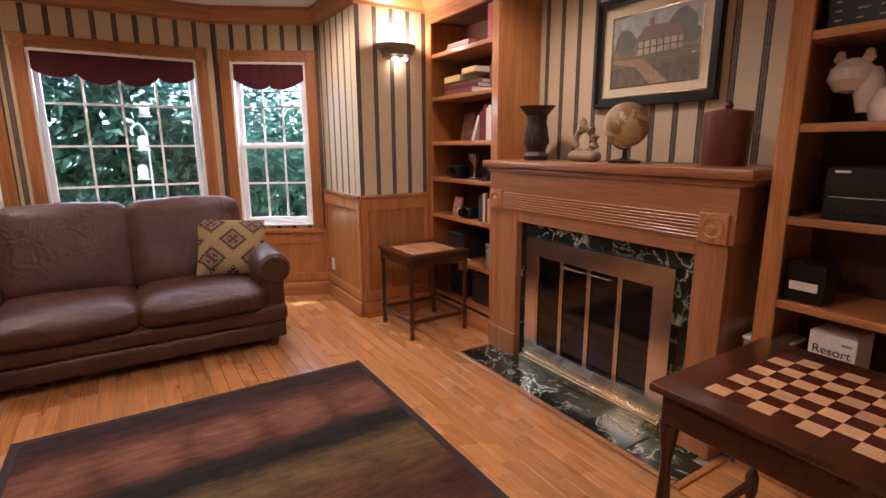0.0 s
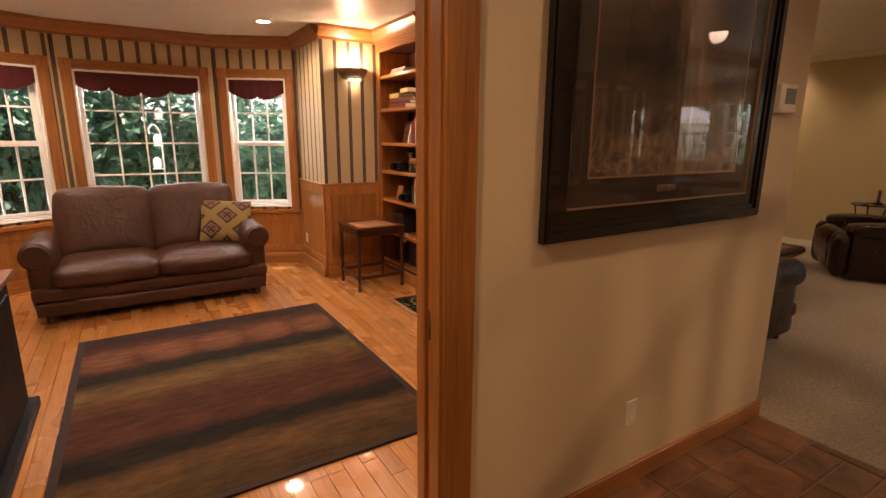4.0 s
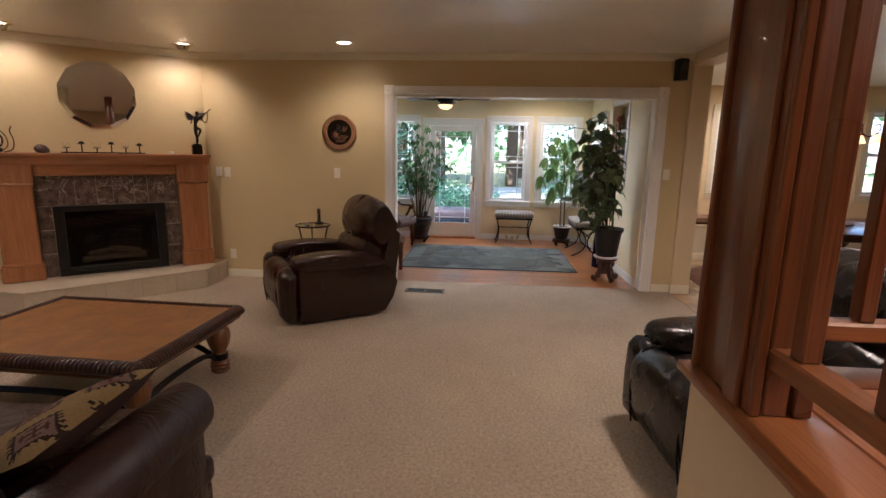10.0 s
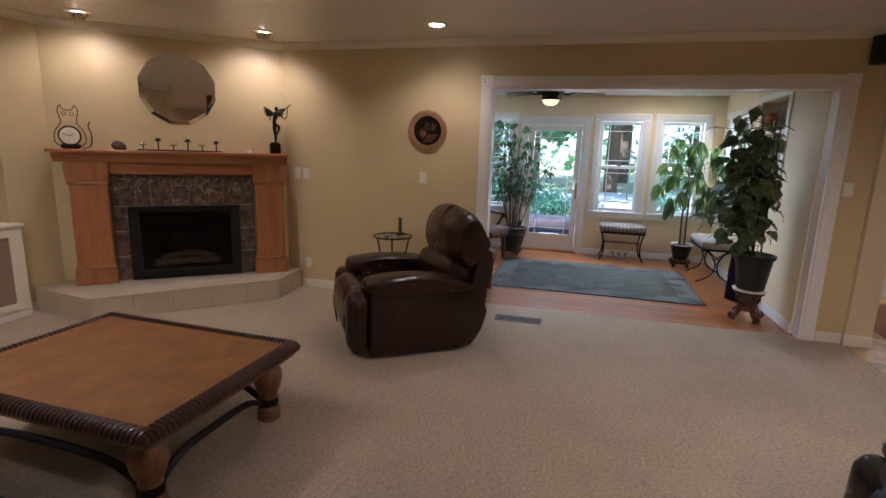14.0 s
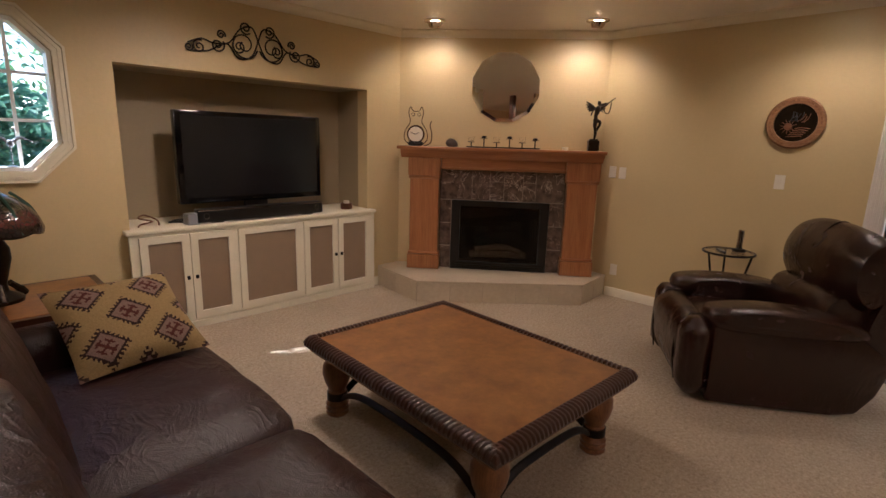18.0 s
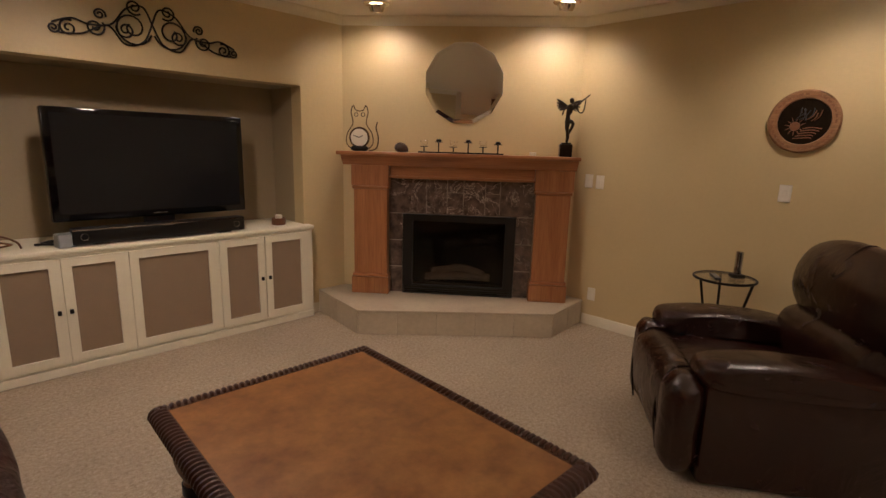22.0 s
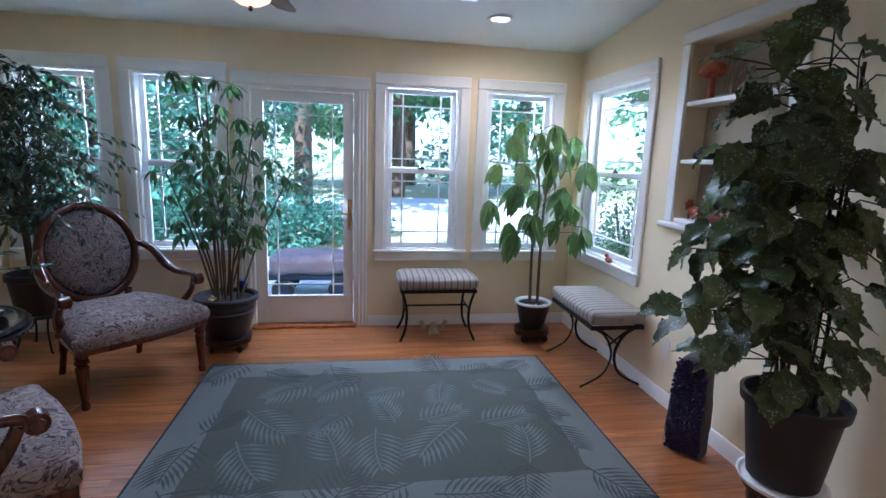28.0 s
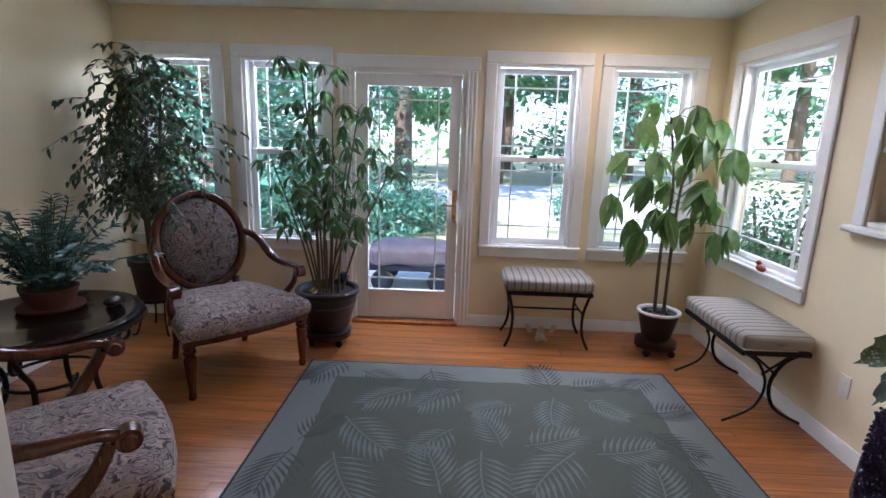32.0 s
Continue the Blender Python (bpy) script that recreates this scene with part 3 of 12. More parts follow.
for sx, sz in ((1, 1), (1, -1), (-1, 1), (-1, -1)):
    # fills the four corners of the octagon's square hole
    m = pose(OCT_C[0], TV_Y + 0.16, OCT_C[1], 90, 0, 0)
    hz = HZ1 if sz > 0 else HZ0
    prism(bm, [(HX * sx, OCT_Z * sz), (HX * sx, hz * sz), (OCT_X * sx, hz * sz), (OCT_X * sx, OCT_H * sz), (OCT_W * sx, OCT_Z * sz)], 0, 0.16, m=m)
bx(bm, OCT_C[0] - OCT_X, OCT_C[0] + OCT_X, TV_Y, TV_Y + 0.16, OCT_C[1] + OCT_H, 2.30)
bx(bm, OCT_C[0] - OCT_X, OCT_C[0] + OCT_X, TV_Y, TV_Y + 0.16, 1.22, OCT_C[1] - OCT_H)
for sx in (1, -1):
    bx(bm, OCT_C[0] + OCT_W * sx, OCT_C[0] + HX * sx, TV_Y, TV_Y + 0.16, OCT_C[1] - OCT_Z, OCT_C[1] + OCT_Z)
setting("wall_family_north_octagon", bm, "family_paint", "beige wall round the octagon window")
# recess lining, its shade painted in by the darker wall colour
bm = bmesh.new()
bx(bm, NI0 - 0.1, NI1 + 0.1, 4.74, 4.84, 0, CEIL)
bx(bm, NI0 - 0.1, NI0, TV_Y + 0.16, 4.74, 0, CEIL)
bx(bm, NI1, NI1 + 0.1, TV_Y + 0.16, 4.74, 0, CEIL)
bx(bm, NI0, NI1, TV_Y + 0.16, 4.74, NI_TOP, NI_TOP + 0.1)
setting("wall_niche", bm, "shaded_paint", "recess for the television, its shade put into the paint colour")
DIAG0, DIAG1 = (6.78, TV_Y), (FAM_X, 2.58)
wall("wall_family_corner", DIAG0, DIAG1, 0, CEIL, "family_paint", "beige corner wall over the fireplace", thick=0.12)
OPEN_Y0, OPEN_Y1, OPEN_Z = -2.63, 0.308, 2.20
wall("wall_family_east", (FAM_X, 2.58), (FAM_X, -2.95), 0, CEIL + 0.35, "family_paint", "beige wall with a wide opening to the sunroom",
     [(2.58 - OPEN_Y1, 2.58 - OPEN_Y0, 0, OPEN_Z)], thick=0.14)
setting("wall_family_pilaster", box(8.08, 8.34, -3.15, -2.952, 0, CEIL), "hall_paint", "painted end of the wall beside the dining room")

# dining room walls
wall("wall_dining_north", (8.30, -3.15), (10.6, -3.15), 0, CEIL, "sun_paint", "plain cream wall")
DW = [(1.20, 1.85), (2.12, 3.05), (3.45, 4.30)]
wall("wall_dining_east", (10.6, -3.15), (10.6, -8.2), 0, CEIL, "sun_paint", "cream wall with windows over a bench", [(a, b, 1.0, 2.27) for a, b in DW])

# sunroom walls and sloped ceiling with two skylights
SWIN = [(-2.36, -1.74), (-1.50, -0.86), (0.50, 1.12), (1.36, 1.98)]
SLO, SHI = 0.70, 2.12
DOOR_Y0, DOOR_Y1, DOOR_Z = -0.62, 0.27, 2.06
holes = [(SUN_Y1 - b, SUN_Y1 - a, SLO, SHI) for a, b in SWIN] + [(SUN_Y1 - DOOR_Y1, SUN_Y1 - DOOR_Y0, 0.02, DOOR_Z)]
wall("wall_sunroom_east", (SUN_X, SUN_Y1), (SUN_X, SUN_Y0), 0, 2.60, "sun_paint", "pale yellow wall of windows with a glazed door", holes, ext=0.14)
NICHE_X0, NICHE_X1, NICHE_Z0, NICHE_Z1 = 9.13, 9.90, 1.18, 2.24
RW0, RW1 = 10.30, 11.22
wall("wall_sunroom_south", (SUN_X, SUN_Y0), (FAM_X + 0.14, SUN_Y0), 0, 2.95, "sun_paint", "pale yellow wall with a window and shelf niche",
     [(SUN_X - RW1, SUN_X - RW0, 0.76, 2.13), (SUN_X - NICHE_X1, SUN_X - NICHE_X0, NICHE_Z0, NICHE_Z1)])
wall("wall_sunroom_north", (FAM_X + 0.14, SUN_Y1), (SUN_X, SUN_Y1), 0, 2.95, "sun_paint", "plain pale yellow wall")
SKY = [(-1.42, -0.83), (0.50, 1.09)]
SKX0, SKX1 = 9.70, 10.54
bm = bmesh.new()


def slab(x0, x1, y0, y1):
    vs = []
    for dz in (0.0, 0.22):
        vs += [bm.verts.new((x, y, sun_z(x) + dz)) for x, y in ((x0, y0), (x1, y0), (x1, y1), (x0, y1))]
    for f in ((3, 2, 1, 0), (4, 5, 6, 7), (0, 1, 5, 4), (1, 2, 6, 5), (2, 3, 7, 6), (3, 0, 4, 7)):
        bm.faces.new([vs[i] for i in f])


XA, XB, YA, YB = FAM_X + 0.142, SUN_X + 0.14, SUN_Y0 - 0.1, SUN_Y1 + 0.1
slab(XA, SKX0, YA, YB)
slab(SKX1, XB, YA, YB)
for a, b in ((YA, SKY[0][0]), (SKY[0][1], SKY[1][0]), (SKY[1][1], YB)):
    slab(SKX0, SKX1, a, b)
setting("ceiling_sunroom", bm, "sun_ceiling", "sloping pale ceiling with two skylights")

# unseen outer shell, added so that no light leaks above the rooms
setting("roof", box(-2.8, FAM_X + 0.30, -8.4, 5.0, 2.98, 3.1), "ceiling", "unseen flat slab that keeps light out above the rooms")
# ---- windows, doors and trim ----
def window(name, m, w, h, label, cols=3, rows=2, mat="vinyl", prairie=False, sill=True, casing=0.09, depth=0.10, double=True, case_mat=None, latch=True):
    """A sash window in a hole w by h; m puts its lower left corner on the wall's face, y into the wall."""
    top = tagged(thing(name, m, label, "window"), "", "", "", "structure")
    case_mat = case_mat or mat
    for nm, a in (("jamb", (0, 0.02, 0, depth, 0, h)), ("jamb", (w - 0.02, w, 0, depth, 0, h)), ("head_jamb", (0.02, w - 0.02, 0, depth, h - 0.02, h)), ("window_sill", (0.02, w - 0.02, 0, depth, 0, 0.02))):
        part(nm, box(*a), mat, top)
    if casing:
        c = casing
        part("casing", box(-c, -0.002, -0.022, -0.002, -0.0, h, 0.006), case_mat, top)
        part("casing", box(w + 0.002, w + c, -0.022, -0.002, -0.0, h, 0.006), case_mat, top)
        part("head_casing", box(-c, w + c, -0.026, -0.002, h + 0.001, h + c, 0.006), case_mat, top)
        part("apron", box(-c, w + c, -0.026, -0.002, -c, -0.001, 0.006), case_mat, top)
        if sill:
            part("stool", box(-c - 0.01, w + c + 0.01, -0.05, -0.027, -0.012, 0.012, 0.006), case_mat, top)
    sashes = [(0.022, h / 2 + 0.015, 0.055), (h / 2 - 0.015, h - 0.022, 0.085)] if double else [(0.022, h - 0.022, 0.065)]
    for k, (z0, z1, y) in enumerate(sashes):
        f = 0.042
        bm = bmesh.new()
        bx(bm, 0.022, 0.022 + f, y - 0.015, y + 0.015, z0, z1, 0.004)
        bx(bm, w - 0.022 - f, w - 0.022, y - 0.015, y + 0.015, z0, z1, 0.004)
        bx(bm, 0.022 + f, w - 0.022 - f, y - 0.014, y + 0.014, z0, z0 + f, 0.004)
        bx(bm, 0.022 + f, w - 0.022 - f, y - 0.014, y + 0.014, z1 - f, z1, 0.004)
        sash = part("sash", bm, mat, top)
        a, b, lo, hi = 0.022 + f, w - 0.022 - f, z0 + f, z1 - f
        g = part("pane", box(a - 0.003, b + 0.003, y - 0.002, y + 0.002, lo - 0.003, hi + 0.003), "glass", sash, "clear glass pane")
        g.visible_shadow = False
        t = 0.009 if not prairie else 0.006
        if prairie:
            xs = [a + 0.09, b - 0.09]
            zs = [hi - 0.10] if k == len(sashes) - 1 and double else [lo + 0.10]
            if double:
                zs.append(lo + 0.07 if k else hi - 0.07)
            else:
                zs = [lo + 0.10, hi - 0.10]
        else:
            xs = [a + (b - a) * i / cols for i in range(1, cols)]
            zs = [lo + (hi - lo) * i / rows for i in range(1, rows)]
        for x in xs:
            part("glazing_bar", box(x - t, x + t, y - 0.008, y + 0.008, lo, hi), mat, sash)
        for z in zs:
            part("glazing_bar", box(a, b, y - 0.007, y + 0.007, z - t, z + t), mat, sash)
    if latch:
        part("latch", bx(box(w / 2 - 0.03, w / 2 + 0.03, 0.025, 0.045, h / 2 + 0.01, h / 2 + 0.025, 0.004), w / 2 - 0.005, w / 2 + 0.025, 0.02, 0.03, h / 2 + 0.025, h / 2 + 0.035, 0.003), "iron" if prairie else mat, top)
    return top


def fluted(bm, x0, x1, z0, z1, y, across=False, n=5):
    """A fluted board, its face at y, looking to -y."""
    bx(bm, x0, x1, y, y + 0.012, z0, z1)
    for i in range(n):
        if across:
            c = z0 + (z1 - z0) * (i + 0.5) / n
            r = (z1 - z0) / n * 0.33
            bx(bm, x0, x1, y - 0.006, y, c - r, c + r, 0.003)
        else:
            c = x0 + (x1 - x0) * (i + 0.5) / n
            r = (x1 - x0) / n * 0.33
            bx(bm, c - r, c + r, y - 0.006, y, z0, z1, 0.003)
    return bm


def rosette(bm, x, z, y, s):
    bx(bm, x - s / 2, x + s / 2, y, y + 0.022, z - s / 2, z + s / 2, 0.003)
    m = Matrix.Translation((x, y, z)) @ pose(0, 0, 0, 90, 0, 0)
    lathe(bm, [(s * 0.40, 0.0), (s * 0.40, 0.006), (s * 0.30, 0.006), (s * 0.26, 0.001), (s * 0.14, 0.002), (s * 0.10, 0.009), (0.001, 0.011)], 20, m=m)
    return bm


# study bay windows with oak casings, rosettes and cloth valances
def bay_window(k, p0, p1, inset, double, cols, rows):
    m, length = along(p0, p1)
    w, h = length - 2 * inset, WIN_HI - WIN_LO
    mw = m @ pose(inset, 0, WIN_LO)
    window("window_%d" % k, mw, w, h, "white window with small panes in the oak bay", cols, rows, "vinyl", casing=0.0, double=double, latch=False, depth=0.13)
    top = tagged(thing("trim_window_%d" % k, mw, "oak window casing with fluted sides and corner rosettes", "trim"), "", "", "", "structure")
    cw = 0.09
    for x in (-cw, w + 0.0):
        part("casing", fluted(bmesh.new(), x, x + cw, -0.04, h, -0.016), "oak", top)
        part("rosette", rosette(bmesh.new(), x + cw / 2, h + 0.05, -0.03, 0.10), "oak", top)
    part("head_casing", fluted(bmesh.new(), 0.006, w - 0.006, h + 0.005, h + 0.095, -0.016, True), "oak_x", top)
    part("sill_board", box(-cw - 0.01, w + cw + 0.01, -0.045, 0.0, -0.085, -0.042, 0.006), "oak_x", top)
    part("stool_board", box(0.001, w - 0.001, -0.03, 0.05, -0.012, 0.0), "vinyl", top)
    # scalloped valance
    n, drop = 48, 0.17
    bm = bmesh.new()
    lobes = max(2, round(w / 0.27))
    rows_ = []
    for i in range(n + 1):
        u = i / n
        s = 0.012 + u * (w - 0.024)
        low = h - drop - 0.055 * abs(math.sin(math.pi * u * lobes)) ** 0.6 + 0.03 * math.cos(2 * math.pi * u)
        y = 0.012 + 0.004 * math.sin(u * 40)
        rows_.append([bm.verts.new((s, y, h + 0.0)), bm.verts.new((s, y - 0.004, low)), bm.verts.new((s, y + 0.010, low)), bm.verts.new((s, y + 0.014, h + 0.0))])
    for a, b in zip(rows_, rows_[1:]):
        for j in range(4):
            bm.faces.new((a[j], b[j], b[(j + 1) % 4], a[(j + 1) % 4]))
    bm.faces.new(rows_[0])
    bm.faces.new(rows_[-1][::-1])
    tagged(link("valance", bm, "valance", mw), "dark red cloth valance with a scalloped hem", "valance", "bay window valances")


bay_window(1, BAY[0], BAY[1], 0.13, True, 3, 2)
bay_window(2, BAY[1], BAY[2], 0.15, False, 4, 4)
bay_window(3, BAY[2], BAY[3], 0.13, True, 3, 2)

# study wainscot, chair rail, baseboard and crown, run by run
runs = [((-2.20, 3.86), (-1.52, 3.86)), ((-1.52, 3.86), BAY[0]), (BAY[0], BAY[1]), (BAY[1], BAY[2]), (BAY[2], BAY[3]), (BAY[3], (1.60, 3.86)), ((1.60, 3.86), (2.215, 3.86))]
CROWN = [(0, -0.13), (0.014, -0.13), (0.018, -0.105), (0.045, -0.085), (0.075, -0.04), (0.085, -0.03), (0.09, 0.0), (0, 0)]
BASE = [(0, 0), (0.022, 0), (0.022, 0.10), (0.012, 0.125), (0, 0.13)]
for k, (p0, p1) in enumerate(runs):
    m, length = along(p0, p1)
    bay = k in (2, 3, 4)
    hi = WIN_LO - 0.09 if bay else 1.0
    t = tagged(thing("trim_wainscot_%d" % (k + 1), m, "oak wainscot panelling with baseboard and crown moulding", "wainscot"), "", "", "", "structure")
    part("panel", box(0, length, -0.012, -0.001, 0, hi - 0.001), "oak", t)
    part("cap_rail", box(0, length, -0.035, -0.001, hi - 0.0005, hi + 0.028, 0.006), "oak_x", t)
    bm = bmesh.new()
    bx(bm, 0.0, length, -0.024, -0.0125, hi - 0.10, hi - 0.002, 0.003)
    bx(bm, 0.0, length, -0.024, -0.0125, 0.14, 0.22, 0.003)
    n = max(1, round(length / 0.75))
    for i in range(n + 1):
        x = i * length / n
        a, b = max(0, x - 0.045), min(length, x + 0.045)
        bx(bm, a, b, -0.0235, -0.0125, 0.22, hi - 0.10, 0.003)
    part("stiles", bm, "oak", t)
    part("baseboard", sweep(bmesh.new(), [(o + 0.0245, u) for o, u in BASE], (0, 0, 0), (length, 0, 0)), "oak_x", t)
    part("crown", sweep(bmesh.new(), CROWN, (-0.02, 0, STUDY_CEIL - 0.001), (length + 0.02, 0, STUDY_CEIL - 0.001)), "oak_x", t)

# study door casing, with the pocket door's edge in the jamb
bm = bmesh.new()
t = tagged(thing("door_1", pose(0, 0, 0), "cased opening in oak with a pocket door slid away", "doorway"), "", "", "", "structure")
for nm, x0, x1 in (("jamb", DOOR_X0 - 0.001, DOOR_X0 + 0.02), ("jamb", DOOR_X1 - 0.02, DOOR_X1 + 0.001)):
    part(nm, box(x0, x1, -0.08, -0.030, 0, 2.06, 0.002), "oak", t)
    part("inner_jamb", box(x0, x1, 0.012, 0.064, 0, 2.06, 0.002), "oak", t)
part("pocket_door_edge", box(DOOR_X1 - 0.008, DOOR_X1 + 0.002, -0.028, 0.010, 0.012, 2.05), "oak", t)
part("latch_plate", box(DOOR_X1 - 0.0105, DOOR_X1 - 0.0085, -0.02, 0.003, 0.88, 0.98, 0.002), "brass", t, "small brass latch plate")
part("head_jamb", box(DOOR_X0 + 0.02, DOOR_X1 - 0.02, -0.08, 0.064, 2.04, 2.06), "oak_x", t)
for y0, y1, lbl in ((HALL_Y - 0.02, HALL_Y - 0.001, "hall"), (0.061, 0.08, "study")):
    part("casing", box(DOOR_X1 - 0.012, DOOR_X1 + 0.105, y0, y1, 0, 2.13, 0.005), "oak", t)
    part("casing", box(DOOR_X0 - 0.105, DOOR_X0 + 0.012, y0, y1, 0, 2.13, 0.005), "oak", t)
    part("head_casing", box(DOOR_X0 + 0.0125, DOOR_X1 - 0.0125, y0, y1, 2.045, 2.13, 0.005), "oak_x", t)

# hall baseboard in oak
bm = bmesh.new()
bx(bm, DOOR_X1 + 0.106, 2.738, HALL_Y - 0.018, HALL_Y - 0.001, 0, 0.095, 0.004)
setting("baseboard_hall", bm, "oak_x", "oak baseboard of the hall")

# living room baseboards and crown in cream
def skirting(name, pts, h=0.09, mat="cream", t=0.014):
    for p0, p1 in zip(pts, pts[1:]):
        bm = sweep(bmesh.new(), [(0.001, 0), (t, 0), (t, h * 0.85), (t * 0.5, h), (0.001, h)], (*p0, 0.0), (*p1, 0.0))
        setting(name, bm, mat, "white painted baseboard")


def cornice(pts, z, mat="cream", s=0.072):
    prof = [(0.001, -s), (0.010, -s), (0.014, -s * 0.8), (s * 0.5, -s * 0.35), (s * 0.8, -0.016), (s * 0.85, -0.001), (0.001, -0.001)]
    for p0, p1 in zip(pts, pts[1:]):
        setting("trim_crown", sweep(bmesh.new(), prof, (*p0, z), (*p1, z)), mat, "painted crown moulding")


skirting("baseboard_family", [(2.72, 0.06), (2.72, TV_Y), (4.15, TV_Y)])
skirting("baseboard_family", [(6.42, TV_Y), (6.60, TV_Y)])
skirting("baseboard_family", [(FAM_X, 2.40), (FAM_X, 0.40)])
skirting("baseboard_family", [(FAM_X, -2.74), (FAM_X, -2.94)])
skirting("baseboard_family", [(8.08, -2.94), (8.08, -3.15)], 0.10)
cornice([(2.72, 0.06), (2.72, TV_Y), (6.78, TV_Y), (FAM_X, 2.58), (FAM_X, -2.95)], CEIL)
skirting("baseboard_dining", [(10.1, -3.6), (10.1, -7.5)], 0.11)

# cased opening to the sunroom
t = tagged(thing("trim_opening", pose(FAM_X, 0, 0), "white cased opening with fluted head and corner rosettes", "opening"), "", "", "", "structure")
part("jamb", box(-0.004, 0.144, OPEN_Y1 - 0.02, OPEN_Y1 + 0.0, 0, OPEN_Z - 0.02), "white", t)
part("jamb", box(-0.004, 0.144, OPEN_Y0, OPEN_Y0 + 0.02, 0, OPEN_Z - 0.02), "white", t)
part("head_jamb", box(-0.004, 0.144, OPEN_Y0, OPEN_Y1, OPEN_Z - 0.02, OPEN_Z), "white", t)
mt = pose(0, 0, 0, 0, 0, -90)
w0, w1 = -OPEN_Y1, -OPEN_Y0
for a, b in ((w0 - 0.10, w0 + 0.0), (w1, w1 + 0.10)):
    part("casing", fluted(bmesh.new(), a, b, 0, OPEN_Z, -0.02), "white", t, m=mt)
    part("rosette", rosette(bmesh.new(), (a + b) / 2, OPEN_Z + 0.05, -0.032, 0.105), "white", t, m=mt)
part("head_casing", fluted(bmesh.new(), w0 + 0.004, w1 - 0.004, OPEN_Z, OPEN_Z + 0.095, -0.02, True), "white", t, m=mt)

# octagon window
t = tagged(thing("window_4", pose(OCT_C[0], TV_Y, OCT_C[1], 90, 0, 0), "white octagon window with nine panes", "window"), "", "", "", "structure")


def ring(bm, a, b, z0, z1):
    """A flat frame between two outlines."""
    n = len(a)
    lv = [[bm.verts.new((x, y, z)) for x, y in p] for p, z in ((a, z0), (b, z0), (b, z1), (a, z1))]
    for i in range(4):
        p, q = lv[i], lv[(i + 1) % 4]
        for j in range(n):
            bm.faces.new((p[j], p[(j + 1) % n], q[(j + 1) % n], q[j]))
    return bm


def oct_out(d):
    """The octagon's outline moved out by d."""
    k = d * 0.42
    return [(-OCT_W - d, OCT_Z + k), (-OCT_X - k, OCT_H + d), (OCT_X + k, OCT_H + d), (OCT_W + d, OCT_Z + k), (OCT_W + d, -OCT_Z - k), (OCT_X + k, -OCT_H - d), (-OCT_X - k, -OCT_H - d), (-OCT_W - d, -OCT_Z - k)]


slim = oct_out(-0.026)
bm = ring(bmesh.new(), oct_out(0.0), oct_out(0.072), 0.002, 0.014)
ring(bm, oct_out(0.004), oct_out(0.030), 0.014, 0.022)
ring(bm, oct_out(0.030), oct_out(0.052), 0.014, 0.028)
ring(bm, oct_out(0.056), oct_out(0.072), 0.014, 0.034)
part("casing", bm, "cream", t, "cream stepped moulding")
part("window_frame", ring(bmesh.new(), slim, oct_out(-0.001), -0.15, -0.004), "vinyl", t)
g = part("pane", prism(bmesh.new(), slim, -0.105, -0.100), "glass", t, "clear glass pane")
g.visible_shadow = False
for x in (-0.092, 0.092):
    part("glazing_bar", box(x - 0.010, x + 0.010, -0.445, 0.445, -0.098, -0.08), "vinyl", t)
for y in (-0.148, 0.148):
    part("glazing_bar", box(-0.281, 0.281, y - 0.010, y + 0.010, -0.0975, -0.081), "vinyl", t)
# glass birds on the octagon's lower ledge
SILL_Z = OCT_C[1] - OCT_H + 0.0265
M["bird_glass"] = plain("pewter_glass", rgb("8f949a"), 0.15, 0.6, var=0.2, scale=20, bump=0.1)
o = thing("bird_figurine", pose(OCT_C[0] + 0.045, TV_Y + 0.05, SILL_Z), "silvery bird with open wings on a thin stand", "figurine")
bm = lathe(bmesh.new(), [(0.034, 0), (0.034, 0.006), (0.004, 0.010), (0.003, 0.13)], 14)
cushion(bm, -0.016, 0.016, -0.03, 0.03, 0.125, 0.17, 0.014, 0.004, 4)
for q in (-1, 1):
    tube(bm, arc([(q * 0.01, 0, 0.155), (q * 0.05, 0, 0.185), (q * 0.10, 0, 0.165), (q * 0.135, 0, 0.15)], 4), [0.010, 0.011, 0.012, 0.012, 0.012, 0.011, 0.010, 0.008, 0.007, 0.006, 0.004, 0.003, 0.002], 6, flat=0.4)
part("figure", bm, "bird_glass", o)
o = thing("bird_figurine", pose(OCT_C[0] - 0.085, TV_Y + 0.05, SILL_Z), "dark slender heron standing on a round base", "figurine")
bm = lathe(bmesh.new(), [(0.03, 0), (0.03, 0.006), (0.004, 0.010), (0.004, 0.10)], 14)
tube(bm, arc([(0.0, 0, 0.10), (-0.012, 0, 0.14), (0.0, 0, 0.19), (0.012, 0, 0.235), (-0.002, 0, 0.275), (-0.022, 0, 0.262)], 5), [0.006 + 0.016 * math.sin(math.pi * min(1, k / 14)) if k < 15 else 0.006 for k in range(26)], 8)
part("figure", bm, "iron", o)

# sunroom windows, door and trim
for k, (a, b) in enumerate(SWIN):
    window("window_%d" % (k + 5), Matrix.Translation((SUN_X, b, SLO)) @ pose(0, 0, 0, 0, 0, -90), b - a, SHI - SLO, "white double-hung window with slim prairie bars", mat="vinyl", prairie=True, case_mat="white")
window("window_9", Matrix.Translation((RW1, SUN_Y0, 0.76)) @ pose(0, 0, 0, 0, 0, 180), RW1 - RW0, 1.37, "white double-hung window over the striped bench", mat="vinyl", prairie=True, case_mat="white")
dw, dh = DOOR_Y1 - DOOR_Y0, DOOR_Z - 0.02
